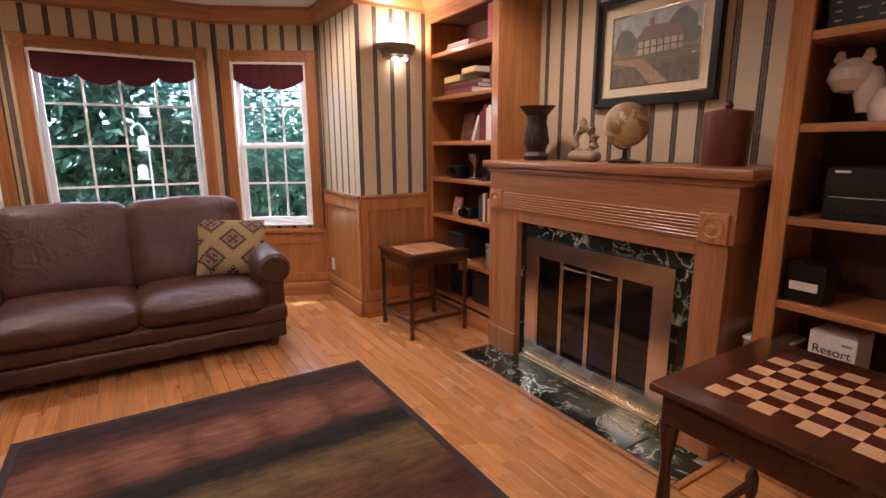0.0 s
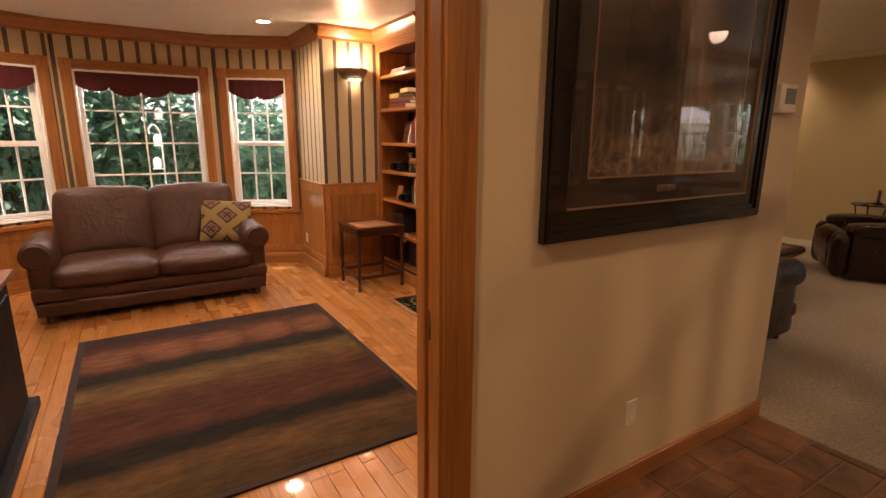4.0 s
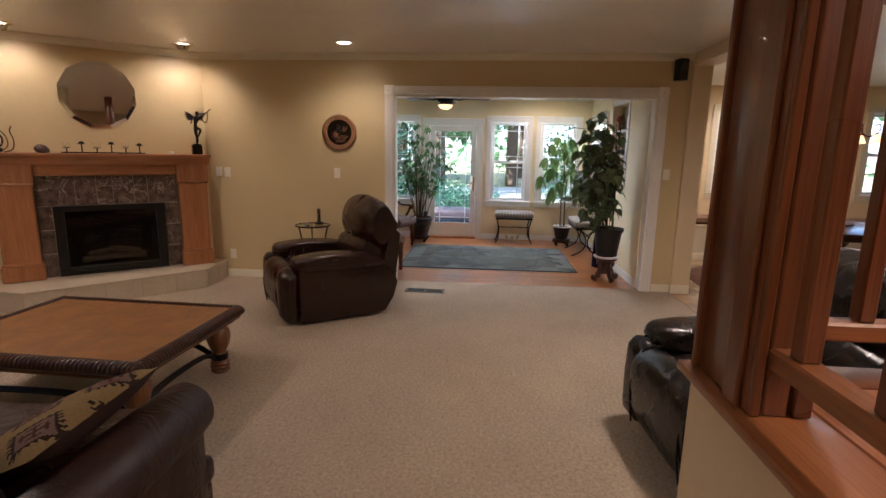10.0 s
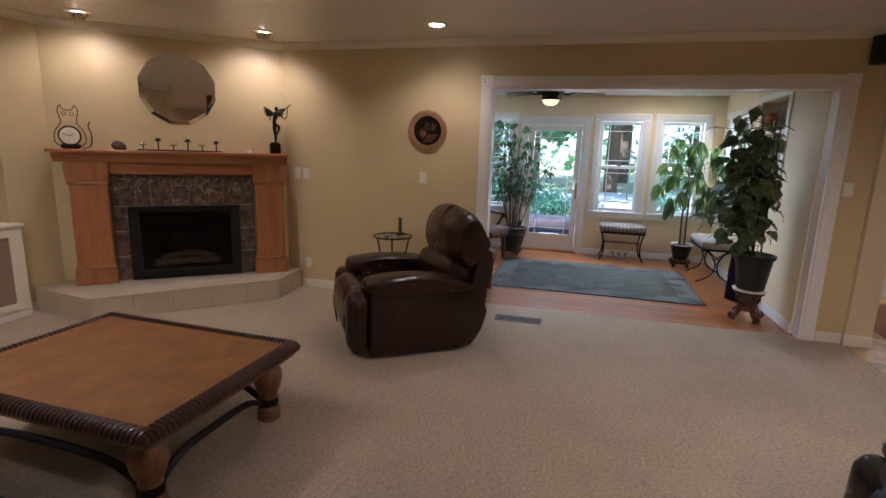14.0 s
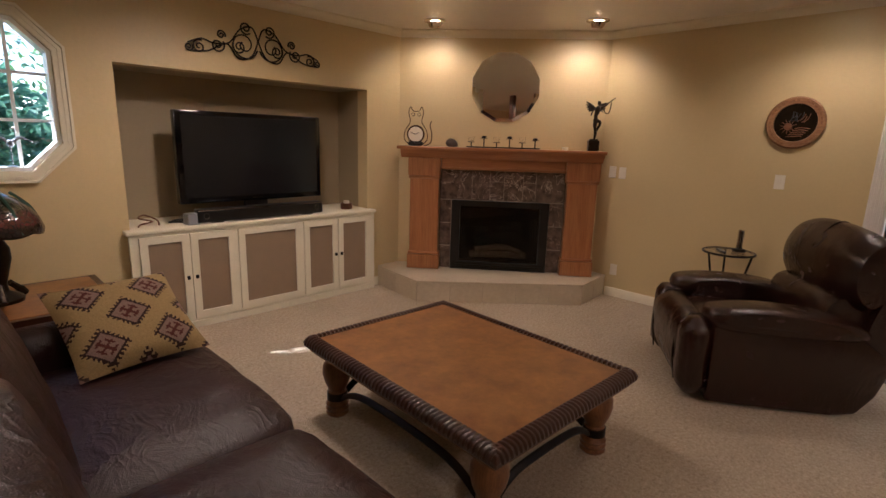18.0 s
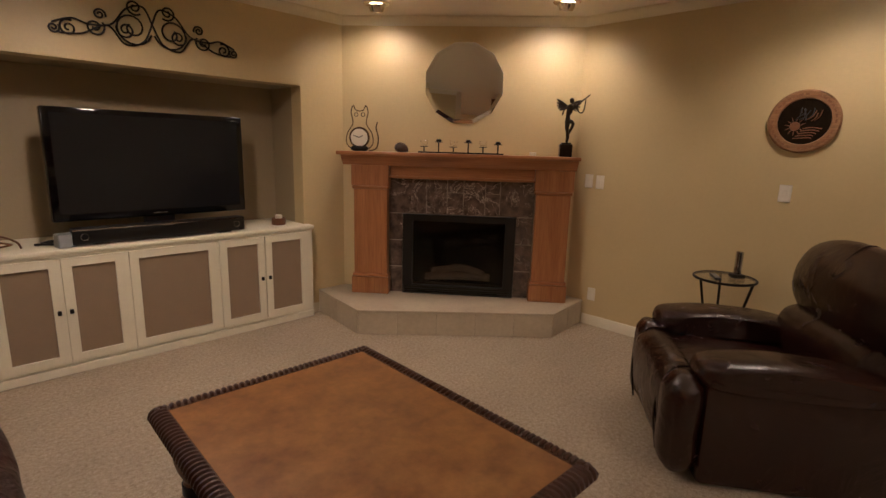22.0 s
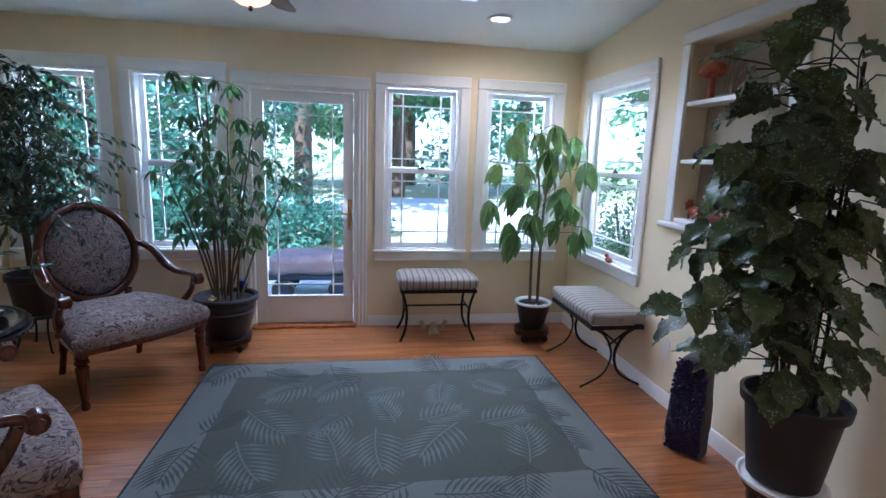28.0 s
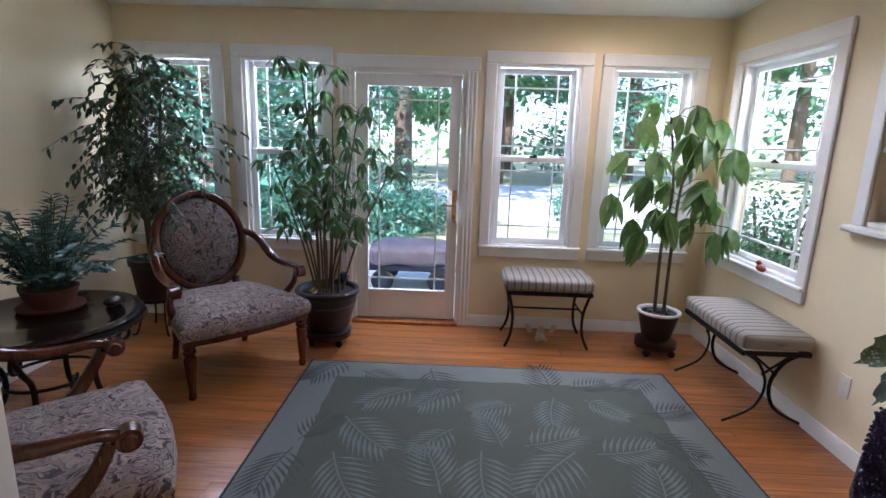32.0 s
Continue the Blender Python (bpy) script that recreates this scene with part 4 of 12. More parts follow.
t = tagged(thing("door_2", Matrix.Translation((SUN_X, DOOR_Y1, 0.02)) @ pose(0, 0, 0, 0, 0, -90), "white glazed garden door with a brass handle", "door"), "", "", "", "structure")
part("jamb", box(0, 0.025, 0, 0.12, 0, dh), "white", t)
part("jamb", box(dw - 0.025, dw, 0, 0.12, 0, dh), "white", t)
part("head_jamb", box(0.025, dw - 0.025, 0, 0.12, dh - 0.025, dh), "white", t)
for x0, x1 in ((-0.095, -0.002), (dw + 0.002, dw + 0.095)):
    part("casing", fluted(bmesh.new(), x0, x1, -0.02, dh, -0.014, n=3), "white", t)
part("head_casing", box(-0.11, dw + 0.11, -0.026, -0.002, dh + 0.001, dh + 0.10, 0.006), "white", t)
part("threshold", box(0.0, dw, -0.06, 0.13, -0.018, 0.008, 0.004), "sun_floor", t, "oak threshold")
f0, f1, g0, g1, gz0, gz1 = 0.03, dw - 0.03, 0.125, dw - 0.115, 0.26, 1.92
bm = bmesh.new()
bx(bm, f0, g0, 0.03, 0.07, 0.012, dh - 0.03, 0.003)
bx(bm, g1, f1, 0.03, 0.07, 0.012, dh - 0.03, 0.003)
bx(bm, g0, g1, 0.031, 0.069, 0.012, gz0, 0.003)
bx(bm, g0, g1, 0.031, 0.069, gz1, dh - 0.03, 0.003)
leaf = part("door_leaf", bm, "white", t)
part("glazing_bead", ring(bmesh.new(), [(g0, gz0), (g1, gz0), (g1, gz1), (g0, gz1)], [(g0 - 0.015, gz0 - 0.015), (g1 + 0.015, gz0 - 0.015), (g1 + 0.015, gz1 + 0.015), (g0 - 0.015, gz1 + 0.015)], 0, 0.008), "white", t, m=pose(0, 0.030, 0, 90, 0, 0))
g = part("pane", box(g0, g1, 0.046, 0.05, gz0, gz1), "glass", t, "clear glass pane")
g.visible_shadow = False
for x in (g0 + 0.09, g1 - 0.09):
    part("glazing_bar", box(x - 0.006, x + 0.006, 0.04, 0.056, gz0, gz1), "vinyl", t)
for z in (gz0 + 0.10, gz1 - 0.10):
    part("glazing_bar", box(g0, g1, 0.041, 0.055, z - 0.006, z + 0.006), "vinyl", t)
bm = box(g1 + 0.035, g1 + 0.075, 0.022, 0.030, 0.86, 1.12, 0.004)
tube(bm, [(g1 + 0.055, 0.022, 1.0), (g1 + 0.055, -0.025, 1.0), (g1 + 0.03, -0.03, 1.0), (g1 - 0.05, -0.028, 1.0)], 0.009)
lathe(bm, [(0.012, 0), (0.012, 0.012), (0.001, 0.014)], 12, m=Matrix.Translation((g1 + 0.055, 0.022, 0.90)) @ pose(0, 0, 0, 90))
part("handle", bm, "brass", t, "brass lever handle and plate")

skirting("baseboard_sunroom", [(SUN_X, DOOR_Y0 - 0.10), (SUN_X, SUN_Y0), (FAM_X + 0.14, SUN_Y0)], 0.095, "white")
skirting("baseboard_sunroom", [(FAM_X + 0.14, SUN_Y1), (SUN_X, SUN_Y1), (SUN_X, DOOR_Y1 + 0.10)], 0.095, "white")

# shelf niche in the sunroom's wall
t = tagged(thing("wall_niche_shelves", Matrix.Translation((NICHE_X1, SUN_Y0, NICHE_Z0)) @ pose(0, 0, 0, 0, 0, 180), "white recessed wall shelves with moulded frame", "shelves"), "", "", "", "structure")
nw, nh = NICHE_X1 - NICHE_X0, NICHE_Z1 - NICHE_Z0
part("back", box(-0.05, nw + 0.05, 0.141, 0.16, -0.05, nh + 0.05), "shaded_paint", t)
part("casing", box(-0.075, 0.0, -0.02, -0.001, 0.0, nh, 0.005), "white", t)
part("casing", box(nw, nw + 0.075, -0.02, -0.001, 0.0, nh, 0.005), "white", t)
part("head_casing", box(-0.075, nw + 0.075, -0.022, -0.001, nh + 0.001, nh + 0.075, 0.005), "white", t)
part("sill", box(-0.10, nw + 0.10, -0.055, -0.001, -0.035, -0.001, 0.008), "white", t)
for z in (0.0, 0.36, 0.70):
    part("shelf", box(0.001, nw - 0.001, 0.0, 0.14, z, z + 0.026, 0.003), "white", t)

# skylight shafts and panes
for k, (a, b) in enumerate(SKY):
    t = tagged(thing("window_%d" % (k + 10), pose(0, 0, 0), "bright skylight in the sloping ceiling", "skylight"), "", "", "", "structure")
    zt = sun_z(SKX0) + 0.20
    g = part("pane", box(SKX0 - 0.05, SKX1 + 0.05, a - 0.05, b + 0.05, zt + 0.03, zt + 0.04), "glass", t, "clear glass pane")
    g.visible_shadow = False
    part("curb", ring(bmesh.new(), [(SKX0 - 0.01, a - 0.01), (SKX1 + 0.01, a - 0.01), (SKX1 + 0.01, b + 0.01), (SKX0 - 0.01, b + 0.01)],
                      [(SKX0 - 0.08, a - 0.08), (SKX1 + 0.08, a - 0.08), (SKX1 + 0.08, b + 0.08), (SKX0 - 0.08, b + 0.08)], zt - 0.15, zt + 0.03), "white", t)

# dining windows and the bench below
for k, (a, b) in enumerate(DW):
    window("window_%d" % (k + 12), Matrix.Translation((10.6, -3.15 - a, 1.0)) @ pose(0, 0, 0, 0, 0, -90), b - a, 1.27, "white double-hung window over the dining bench", 3, 2, "vinyl", case_mat="cream")

# daylight: area lamps added for the sky, hidden over windows and above the skylights
window_lamp(SUN_X + 0.36, -0.20, 2.25, (SUN_X - 1.7, -0.20, 1.35), 4.4, 0.40, 80)
window_lamp(10.76, SUN_Y0 - 0.36, 2.25, (10.6, SUN_Y0 + 1.7, 0.7), 0.95, 0.40, 12)
for a, b in SKY:
    window_lamp((SKX0 + SKX1) / 2 + 0.85, (a + b) / 2 + 1.1, 3.95, ((SKX0 + SKX1) / 2 - 0.25, (a + b) / 2 - 0.3, 2.75), 1.6, 1.4, 88)
for p0, p1 in ((BAY[1], BAY[2]), (BAY[2], BAY[3])):
    mid = (Vector(p0) + Vector(p1)) / 2
    away = (mid - Vector((0.0, 2.6))).normalized()
    window_lamp(mid.x + 0.32 * away.x, mid.y + 0.32 * away.y, 2.05, (mid.x - 1.6 * away.x, mid.y - 1.6 * away.y, 1.0), 1.1, 0.5, 16)
window_lamp(10.98, -5.2, 2.48, (9.2, -5.0, 0.8), 3.4, 0.40, 26)
# lamps of the rooms
# the last three are added out of view; (5.4, -2.2) has no fixture
for x, y, p in ((7.54, 0.71, 11), (7.61, 2.465, 8), (6.72, 3.645, 5.5), (3.6, 1.7, 8), (4.8, 2.9, 36), (5.4, -2.2, 38)):
    can_lamp(x, y, CEIL - (0.05 if x > 6 and y > 1 else 0), p, 145 if x > 6 else 168, WARM, (0.28, 0.28) if x > 6 and y > 1 else (0, 0))
for x, y, p in ((9.2, -4.2, 18), (9.9, -4.9, 18)):
    can_lamp(x, y, CEIL, p)
# the lamp at (2.9, -2.5) is an added fill without a fixture
for x, y, p in ((-0.5, -0.75, 29), (1.5, -0.75, 6), (1.0, -3.2, 28), (2.9, -2.5, 30)):
    can_lamp(x, y, CEIL, p, 168, (1.0, 0.64, 0.38))
for x, y in ((1.11, 4.0), (-1.13, 4.1), (1.75, 2.48), (-0.6, 1.6), (0.6, 1.2)):
    can_lamp(x, y, STUDY_CEIL, 46 if x < -0.5 else 29, 158)
can_lamp(10.80, -1.65, sun_z(10.8), 10)
# ---- shared kinds of things ----
def kilim(name, base, border, inner, flower, w=0.29, h=0.31):
    """Gold cloth woven with toothed diamonds in staggered rows, on the object's x and z."""
    n = Nodes(name)
    tc = n.add("ShaderNodeTexCoord")
    sep = n.add("ShaderNodeSeparateXYZ")
    n.link(tc.outputs["Object"], sep.inputs[0])
    step = lambda q: n.math("DIVIDE", n.math("ADD", n.math("FLOOR", n.math("MULTIPLY", q, 150.0)), 0.5), 150.0)
    x, z = step(sep.outputs[0]), step(n.math("SUBTRACT", sep.outputs[2], 0.27))

    def cell(ox, oz):
        du = n.math("ABSOLUTE", n.math("MULTIPLY", n.math("SUBTRACT", n.math("FRACT", n.math("ADD", n.math("DIVIDE", x, w), ox)), 0.5), w))
        dv = n.math("ABSOLUTE", n.math("MULTIPLY", n.math("SUBTRACT", n.math("FRACT", n.math("ADD", n.math("DIVIDE", z, h), oz)), 0.5), h))
        return du, dv, n.math("ADD", du, dv)

    weave = n.noise(tc.outputs["Object"], 180, 2)
    tone = lambda c: n.ramp(weave, [(0.3, shade(c, 0.78)), (0.7, shade(c, 1.15))])
    col = tone(base)
    for ox, oz in ((0.5, 0.5), (0.0, 0.0)):
        du, dv, d = cell(ox, oz)
        tooth = n.math("GREATER_THAN", n.math("FRACT", n.math("MULTIPLY", n.math("SUBTRACT", du, dv), 34.0)), 0.5)
        edge = n.math("ADD", 0.088, n.math("MULTIPLY", tooth, 0.016))
        col = n.mix(n.math("LESS_THAN", d, edge), col, tone(border))
        col = n.mix(n.math("LESS_THAN", d, 0.076), col, tone(inner))
        near = n.math("LESS_THAN", d, 0.058)
        cross = n.math("LESS_THAN", n.math("MINIMUM", du, dv), 0.008)
        star = n.math("LESS_THAN", n.math("ABSOLUTE", n.math("SUBTRACT", du, dv)), 0.009)
        hole = n.math("GREATER_THAN", n.math("FRACT", n.math("MULTIPLY", d, 38.0)), 0.42)
        bloom = n.math("MAXIMUM", n.math("MULTIPLY", star, near), n.math("MULTIPLY", n.math("MULTIPLY", hole, near), n.math("SUBTRACT", 1.0, cross)))
        col = n.mix(bloom, col, tone(flower))
    n.bump(weave, 0.5, 0.003)
    return n.done(col, 0.9, 0, 0.2)


M["kilim"] = kilim("gold_kilim", rgb("857049"), rgb("2c1c18"), rgb("705a50"), rgb("48221d"))


M["pillow_back"] = plain("pillow_back", rgb("3a2620"), 0.85, var=0.15, scale=20, fine=150, bump=0.4)


def pillow(m, s=0.50, label="square gold pillow with dark red woven diamonds"):
    """A square cushion that stands on its lower edge; its face is the x-z plane."""
    bm = bmesh.new()
    n, rows = 14, {}
    for side in (1, -1):
        for i in range(n + 1):
            for j in range(n + 1):
                u, v = 2 * i / n - 1, 2 * j / n - 1
                edge = (1 - u * u) * (1 - v * v)
                pinch = 1 - 0.07 * (1 - v * v) * abs(u) ** 4
                x, z = u * s / 2 * (1 - 0.06 * (1 - v * v) * abs(u) ** 3), v * s / 2 * (1 - 0.06 * (1 - u * u) * abs(v) ** 3)
                y = side * (0.075 * edge ** 0.45) * pinch
                if edge == 0 and side < 0:
                    rows[side, i, j] = rows[1, i, j]
                else:
                    rows[side, i, j] = bm.verts.new((x, y, z + s / 2))
        for i in range(n):
            for j in range(n):
                f = [rows[side, i, j], rows[side, i + 1, j], rows[side, i + 1, j + 1], rows[side, i, j + 1]]
                bm.faces.new(f if side < 0 else f[::-1])
    ob = link("throw_pillow", bm, "kilim", m, 60)
    ob.data.materials.append(M["pillow_back"])
    for f in ob.data.polygons:
        f.material_index = int(f.center.y > 0)
    tagged(ob, label, "pillow", "gold woven pillows")
    return ob


def sofa(name, m, w, d, material, label, seat_h=0.46, arm_h=0.62, back_h=0.92, arm_w=0.24, n=2, foot="dark_wood"):
    """A leather sofa with rolled arms; it faces local -y, its middle at the origin, its back at +d/2."""
    t = thing(name, m, label, "sofa")
    x0, x1, yf, yb = -w / 2, w / 2, -d / 2, d / 2
    part("base", cushion(bmesh.new(), x0 + 0.05, x1 - 0.05, yf + 0.05, yb - 0.02, 0.06, 0.20, 0.035, 0.006), material, t)
    part("front_rail", cushion(bmesh.new(), x0 + 0.045, x1 - 0.045, yf + 0.035, yf + 0.30, 0.185, 0.315, 0.04, 0.01), material, t)
    part("back_frame", cushion(bmesh.new(), x0 + 0.25, x1 - 0.25, yb - 0.24, yb, 0.12, back_h - 0.06, 0.06, 0.01), material, t)
    cw = (w - 2 * arm_w) / n
    for i in range(n):
        a = x0 + arm_w + i * cw
        part("seat_cushion", cushion(bmesh.new(), a - (0.06 if i == 0 else -0.004), a + cw + (0.06 if i == n - 1 else -0.004), yf, yb - 0.28, 0.285, seat_h, 0.07, 0.03, 9, wob=0.008), material, t)
        mb = Matrix.Translation((0, yb - 0.33, seat_h - 0.05)) @ pose(0, 0, 0, -17)
        part("back_cushion", cushion(bmesh.new(), a - (0.04 if i == 0 else -0.004), a + cw + (0.04 if i == n - 1 else -0.004), -0.075, 0.16, 0.0, back_h - seat_h + 0.085, 0.06, 0.03, 9, wob=0.012), material, t, m=mb)
    for s in (-1, 1):
        c = s * (w / 2 - arm_w / 2)
        part("arm", cushion(bmesh.new(), c - arm_w / 2 + 0.03, c + arm_w / 2 - 0.03, yf + 0.10, yb - 0.05, 0.10, arm_h - 0.08, 0.05, 0.01), material, t)
        bm = lathe(bmesh.new(), [(0.02, 0.0), (0.085, 0.004), (0.112, 0.03), (0.118, 0.10), (0.122, d * 0.5), (0.115, d - 0.30), (0.10, d - 0.24), (0.01, d - 0.23)], 24, m=Matrix.Translation((c + s * 0.02, yf + 0.075, arm_h - 0.115)) @ pose(0, 0, 0, -90))
        roll = part("arm_roll", bm, material, t)
        bm = bmesh.new()
        tube(bm, [(c + s * 0.02 + 0.088 * math.cos(a), yf + 0.082, arm_h - 0.115 + 0.088 * math.sin(a)) for a in (2 * math.pi * k / 24 for k in range(24))], 0.007, 6, True)
        part("piping", bm, material, roll)
        for y in (yf + 0.12, yb - 0.12):
            part("foot", lathe(bmesh.new(), [(0.03, 0), (0.035, 0.02), (0.035, 0.07)], 12, (s * (w / 2 - 0.14), y, 0)), foot, t, "dark bun foot")
    return t


def rug_mat_striped():
    n = Nodes("study_rug")
    v = n.coords()
    sep = n.add("ShaderNodeSeparateXYZ")
    n.link(v, sep.inputs[0])
    warp = n.noise(v, 2.2, 6, 0.7, 0.5)
    y = n.math("ADD", n.math("DIVIDE", n.math("ADD", sep.outputs[1], 1.15), 2.27), n.math("MULTIPLY", n.math("SUBTRACT", warp, 0.5), 0.10))
    # woven bands from the door's end to the window's end
    cols = ((0.0, "4a3a28"), (0.08, "5f4a30"), (0.15, "6b5034"), (0.20, "2b2620"), (0.25, "2a2422"), (0.30, "5c3a2c"), (0.42, "55362b"), (0.50, "66492f"), (0.56, "77603d"), (0.61, "6a5638"), (0.65, "2c2722"), (0.70, "332b28"), (0.74, "6b432f"), (0.83, "80543c"), (0.90, "5a3a30"), (0.95, "3f3230"), (1.0, "4a3632"))
    col = n.ramp(y, [(k, shade(rgb(c), 0.61)) for k, c in cols])
    # a row of pale round medallions in the rust band
    mx = n.math("SUBTRACT", n.math("FRACT", n.math("DIVIDE", n.math("ADD", sep.outputs[0], 0.885), 0.354)), 0.5)
    my = n.math("DIVIDE", n.math("SUBTRACT", sep.outputs[1], 0.66), 0.44)
    dist = n.math("ADD", n.math("ADD", n.math("POWER", n.math("ABSOLUTE", mx), 2.5), n.math("POWER", n.math("ABSOLUTE", my), 2.5)), n.math("MULTIPLY", n.math("SUBTRACT", warp, 0.5), 0.12))
    col = n.mix(n.ramp(dist, [(0.0, (0.5, 0.5, 0.5)), (0.16, (0, 0, 0))]), col, rgb("785340"))
    streak = n.noise(n.coords((5.0, 22.0, 1)), 1.0, 6, 0.75)
    col = n.mix(0.75, col, n.ramp(streak, [(0.34, (0.5, 0.5, 0.52)), (0.66, (1.45, 1.38, 1.28))]), "MULTIPLY")
    blot = n.noise(n.coords((4.2, 4.8, 1)), 1.0, 6, 0.65)
    col = n.mix(0.5, col, n.ramp(blot, [(0.36, (0.6, 0.6, 0.62)), (0.64, (1.4, 1.3, 1.2))]), "MULTIPLY")
    pile = n.noise(v, 160, 2)
    col = n.mix(0.4, col, n.ramp(pile, [(0.3, (0.6, 0.6, 0.6)), (0.7, (1.2, 1.2, 1.2))]), "MULTIPLY")
    n.bump(pile, 0.6, 0.004)
    return n.done(col, 0.92, 0, 0.15)


def books(parent_m, name, x0, x1, h, d, seed, label, lean=False):
    """Upright books side by side, as separate things."""
    rnd = random.Random(seed)
    x = x0
    cols = ["7a2b24", "cbb894", "2e3a4a", "8d6b3c", "e0d8c6", "3b4a36", "59302a", "b9a27c"]
    while x < x1 - 0.015:
        w = rnd.uniform(0.018, 0.04)
        hh = h * rnd.uniform(0.78, 1.0)
        c = rnd.choice(cols)
        key = "cover_" + c
        if key not in M:
            M[key] = plain(key, rgb(c), 0.55, var=0.1, scale=20)
        t = thing("book", parent_m @ pose(x, 0, 0), label, "book", "books on the study shelves")
        bm = bmesh.new()
        bx(bm, 0, 0.003, 0, d, 0, hh, 0.001)
        bx(bm, w - 0.003, w, 0, d, 0, hh, 0.001)
        bx(bm, 0.003, w - 0.003, 0, 0.003, 0, hh, 0.001)
        part("cover", bm, key, t)
        part("page_block", box(0.003, w - 0.003, 0.004, d - 0.004, 0.004, hh - 0.004), "paper", t)
        x += w + 0.002


def book_stack(parent_m, sizes, cols, label):
    z = 0.0
    for k, ((w, d, h), c) in enumerate(zip(sizes, cols)):
        key = "cover_" + c
        if key not in M:
            M[key] = plain(key, rgb(c), 0.55, var=0.1, scale=20)
        t = thing("book", parent_m @ pose(0.01 * (k % 3), 0.006 * (k % 2), z, 0, 0, 3 * ((k * 7) % 5 - 2)), label, "book", "books on the study shelves")
        bm = bmesh.new()
        bx(bm, 0, w, 0, d, 0, 0.003)
        bx(bm, 0, w, 0, d, h - 0.003, h)
        bx(bm, 0, w, 0, 0.003, 0.003, h - 0.003)
        part("cover", bm, key, t)
        part("page_block", box(0.003, w - 0.003, 0.004, d - 0.004, 0.0031, h - 0.0031), "paper", t)
        z += h + 0.001


def can_fixture(x, y, z, lit=True, tilt=0):
    t = thing("recessed_light", pose(x, y, z), "round white recessed ceiling light, switched on" if lit else "round white recessed ceiling light seen at a low angle", "ceiling light", "recessed ceiling lights")
    bm = bmesh.new()
    n = 28
    prof = [(0.062, 0.02), (0.062, -0.006), (0.07, -0.012), (0.095, -0.008), (0.10, -0.001)]
    lathe_open(bm, prof, n)
    part("trim_ring", bm, "white", t)
    part("lens", lathe(bmesh.new(), [(0.001, -0.006), (0.045, -0.008), (0.0605, -0.002), (0.0605, 0.0)] if lit else [(0.001, -0.035), (0.04, -0.035), (0.05, -0.02), (0.06, 0.0)], 20), "bulb" if lit else "white", t, "glowing lamp face" if lit else "tilted lamp face")
    return t


def lathe_open(bm, prof, n=20, at=(0, 0, 0)):
    rings = [[bm.verts.new((at[0] + r * math.cos(2 * math.pi * i / n), at[1] + r * math.sin(2 * math.pi * i / n), at[2] + z)) for i in range(n)] for r, z in prof]
    for a, b in zip(rings, rings[1:]):
        for i in range(n):
            bm.faces.new((a[i], a[(i + 1) % n], b[(i + 1) % n], b[i]))
    return bm


def plate(m, kind="switch", label="", mat="plastic_white"):
    """A wall plate whose face looks along local -y."""
    t = thing("light_switch" if kind == "switch" else "wall_outlet", m, label or ("ivory light switch plate on the wall" if kind == "switch" else "ivory electric outlet plate on the wall"), kind, "wall plates")
    part("plate", box(-0.037, 0.037, -0.006, -0.0005, -0.058, 0.058, 0.003), mat, t)
    if kind == "switch":
        part("rocker", box(-0.012, 0.012, -0.012, -0.0061, -0.02, 0.02, 0.002), mat, t)
    elif kind == "outlet":
        for z in (-0.025, 0.025):
            part("socket", lathe(bmesh.new(), [(0.016, 0), (0.016, 0.002), (0.001, 0.0022)], 14, m=Matrix.Translation((0, -0.0061, z)) @ pose(0, 0, 0, 90)), mat, t)
    return t


M["study_rug"] = rug_mat_striped()
M["canvas"] = None


def painting_mat(name, stops, scale=3.0, stretch=(1, 1, 1), swirl=0.8):
    n = Nodes(name)
    v = n.coords(stretch)
    a = n.noise(v, scale, 10, 0.65, swirl)
    b = n.noise(v, scale * 5, 6, 0.7)
    col = n.ramp(a, stops)
    col = n.mix(0.5, col, n.ramp(b, [(0.3, (0.5, 0.5, 0.5)), (0.7, (1.4, 1.4, 1.4))]), "MULTIPLY")
    return n.done(col, 0.5)


del M["canvas"]


def framed_picture(m, w, h, label, frame_w=0.07, mat_w=0.07, frame_mat="black", mat_col="d4c5a4", art=None, fillet="brass", glass=True):
    """A framed print under glass; its lower left corner at the origin, its face to local -y."""
    t = thing("framed_picture", m, label, "picture")

    def rect(i):
        return [(i, i), (w - i, i), (w - i, h - i), (i, h - i)]
    up = pose(0, 0, 0, 90, 0, 0)
    bm = ring(bmesh.new(), rect(frame_w * 0.55), rect(0.0), 0.0, 0.028)
    ring(bm, rect(frame_w), rect(frame_w * 0.45), 0.0, 0.02)
    ring(bm, rect(frame_w * 0.35), rect(0.006), 0.02, 0.036)
    part("frame", bm, frame_mat, t, m=up)
    part("fillet", ring(bmesh.new(), rect(frame_w + 0.006), rect(frame_w - 0.002), 0.004, 0.018), fillet, t, m=up)
    key = "board_" + mat_col
    if key not in M:
        M[key] = plain(key, rgb(mat_col), 0.8, var=0.05, scale=10)
    i = frame_w + mat_w
    part("mat_board", ring(bmesh.new(), rect(i), rect(frame_w), 0.004, 0.008), key, t, m=up)
    part("inner_fillet", ring(bmesh.new(), rect(i + 0.005), rect(i - 0.002), 0.0045, 0.010), fillet, t, m=up)
    part("print", box(i, w - i, -0.004, -0.001, i, h - i), art, t)
    if glass:
        g = part("glazing", box(frame_w - 0.004, w - frame_w + 0.004, -0.0145, -0.0125, frame_w - 0.004, h - frame_w + 0.004), "glass", t, "clear picture glass")
        g.visible_shadow = False
    return t


# ---- study ----
CASE_X = 2.22


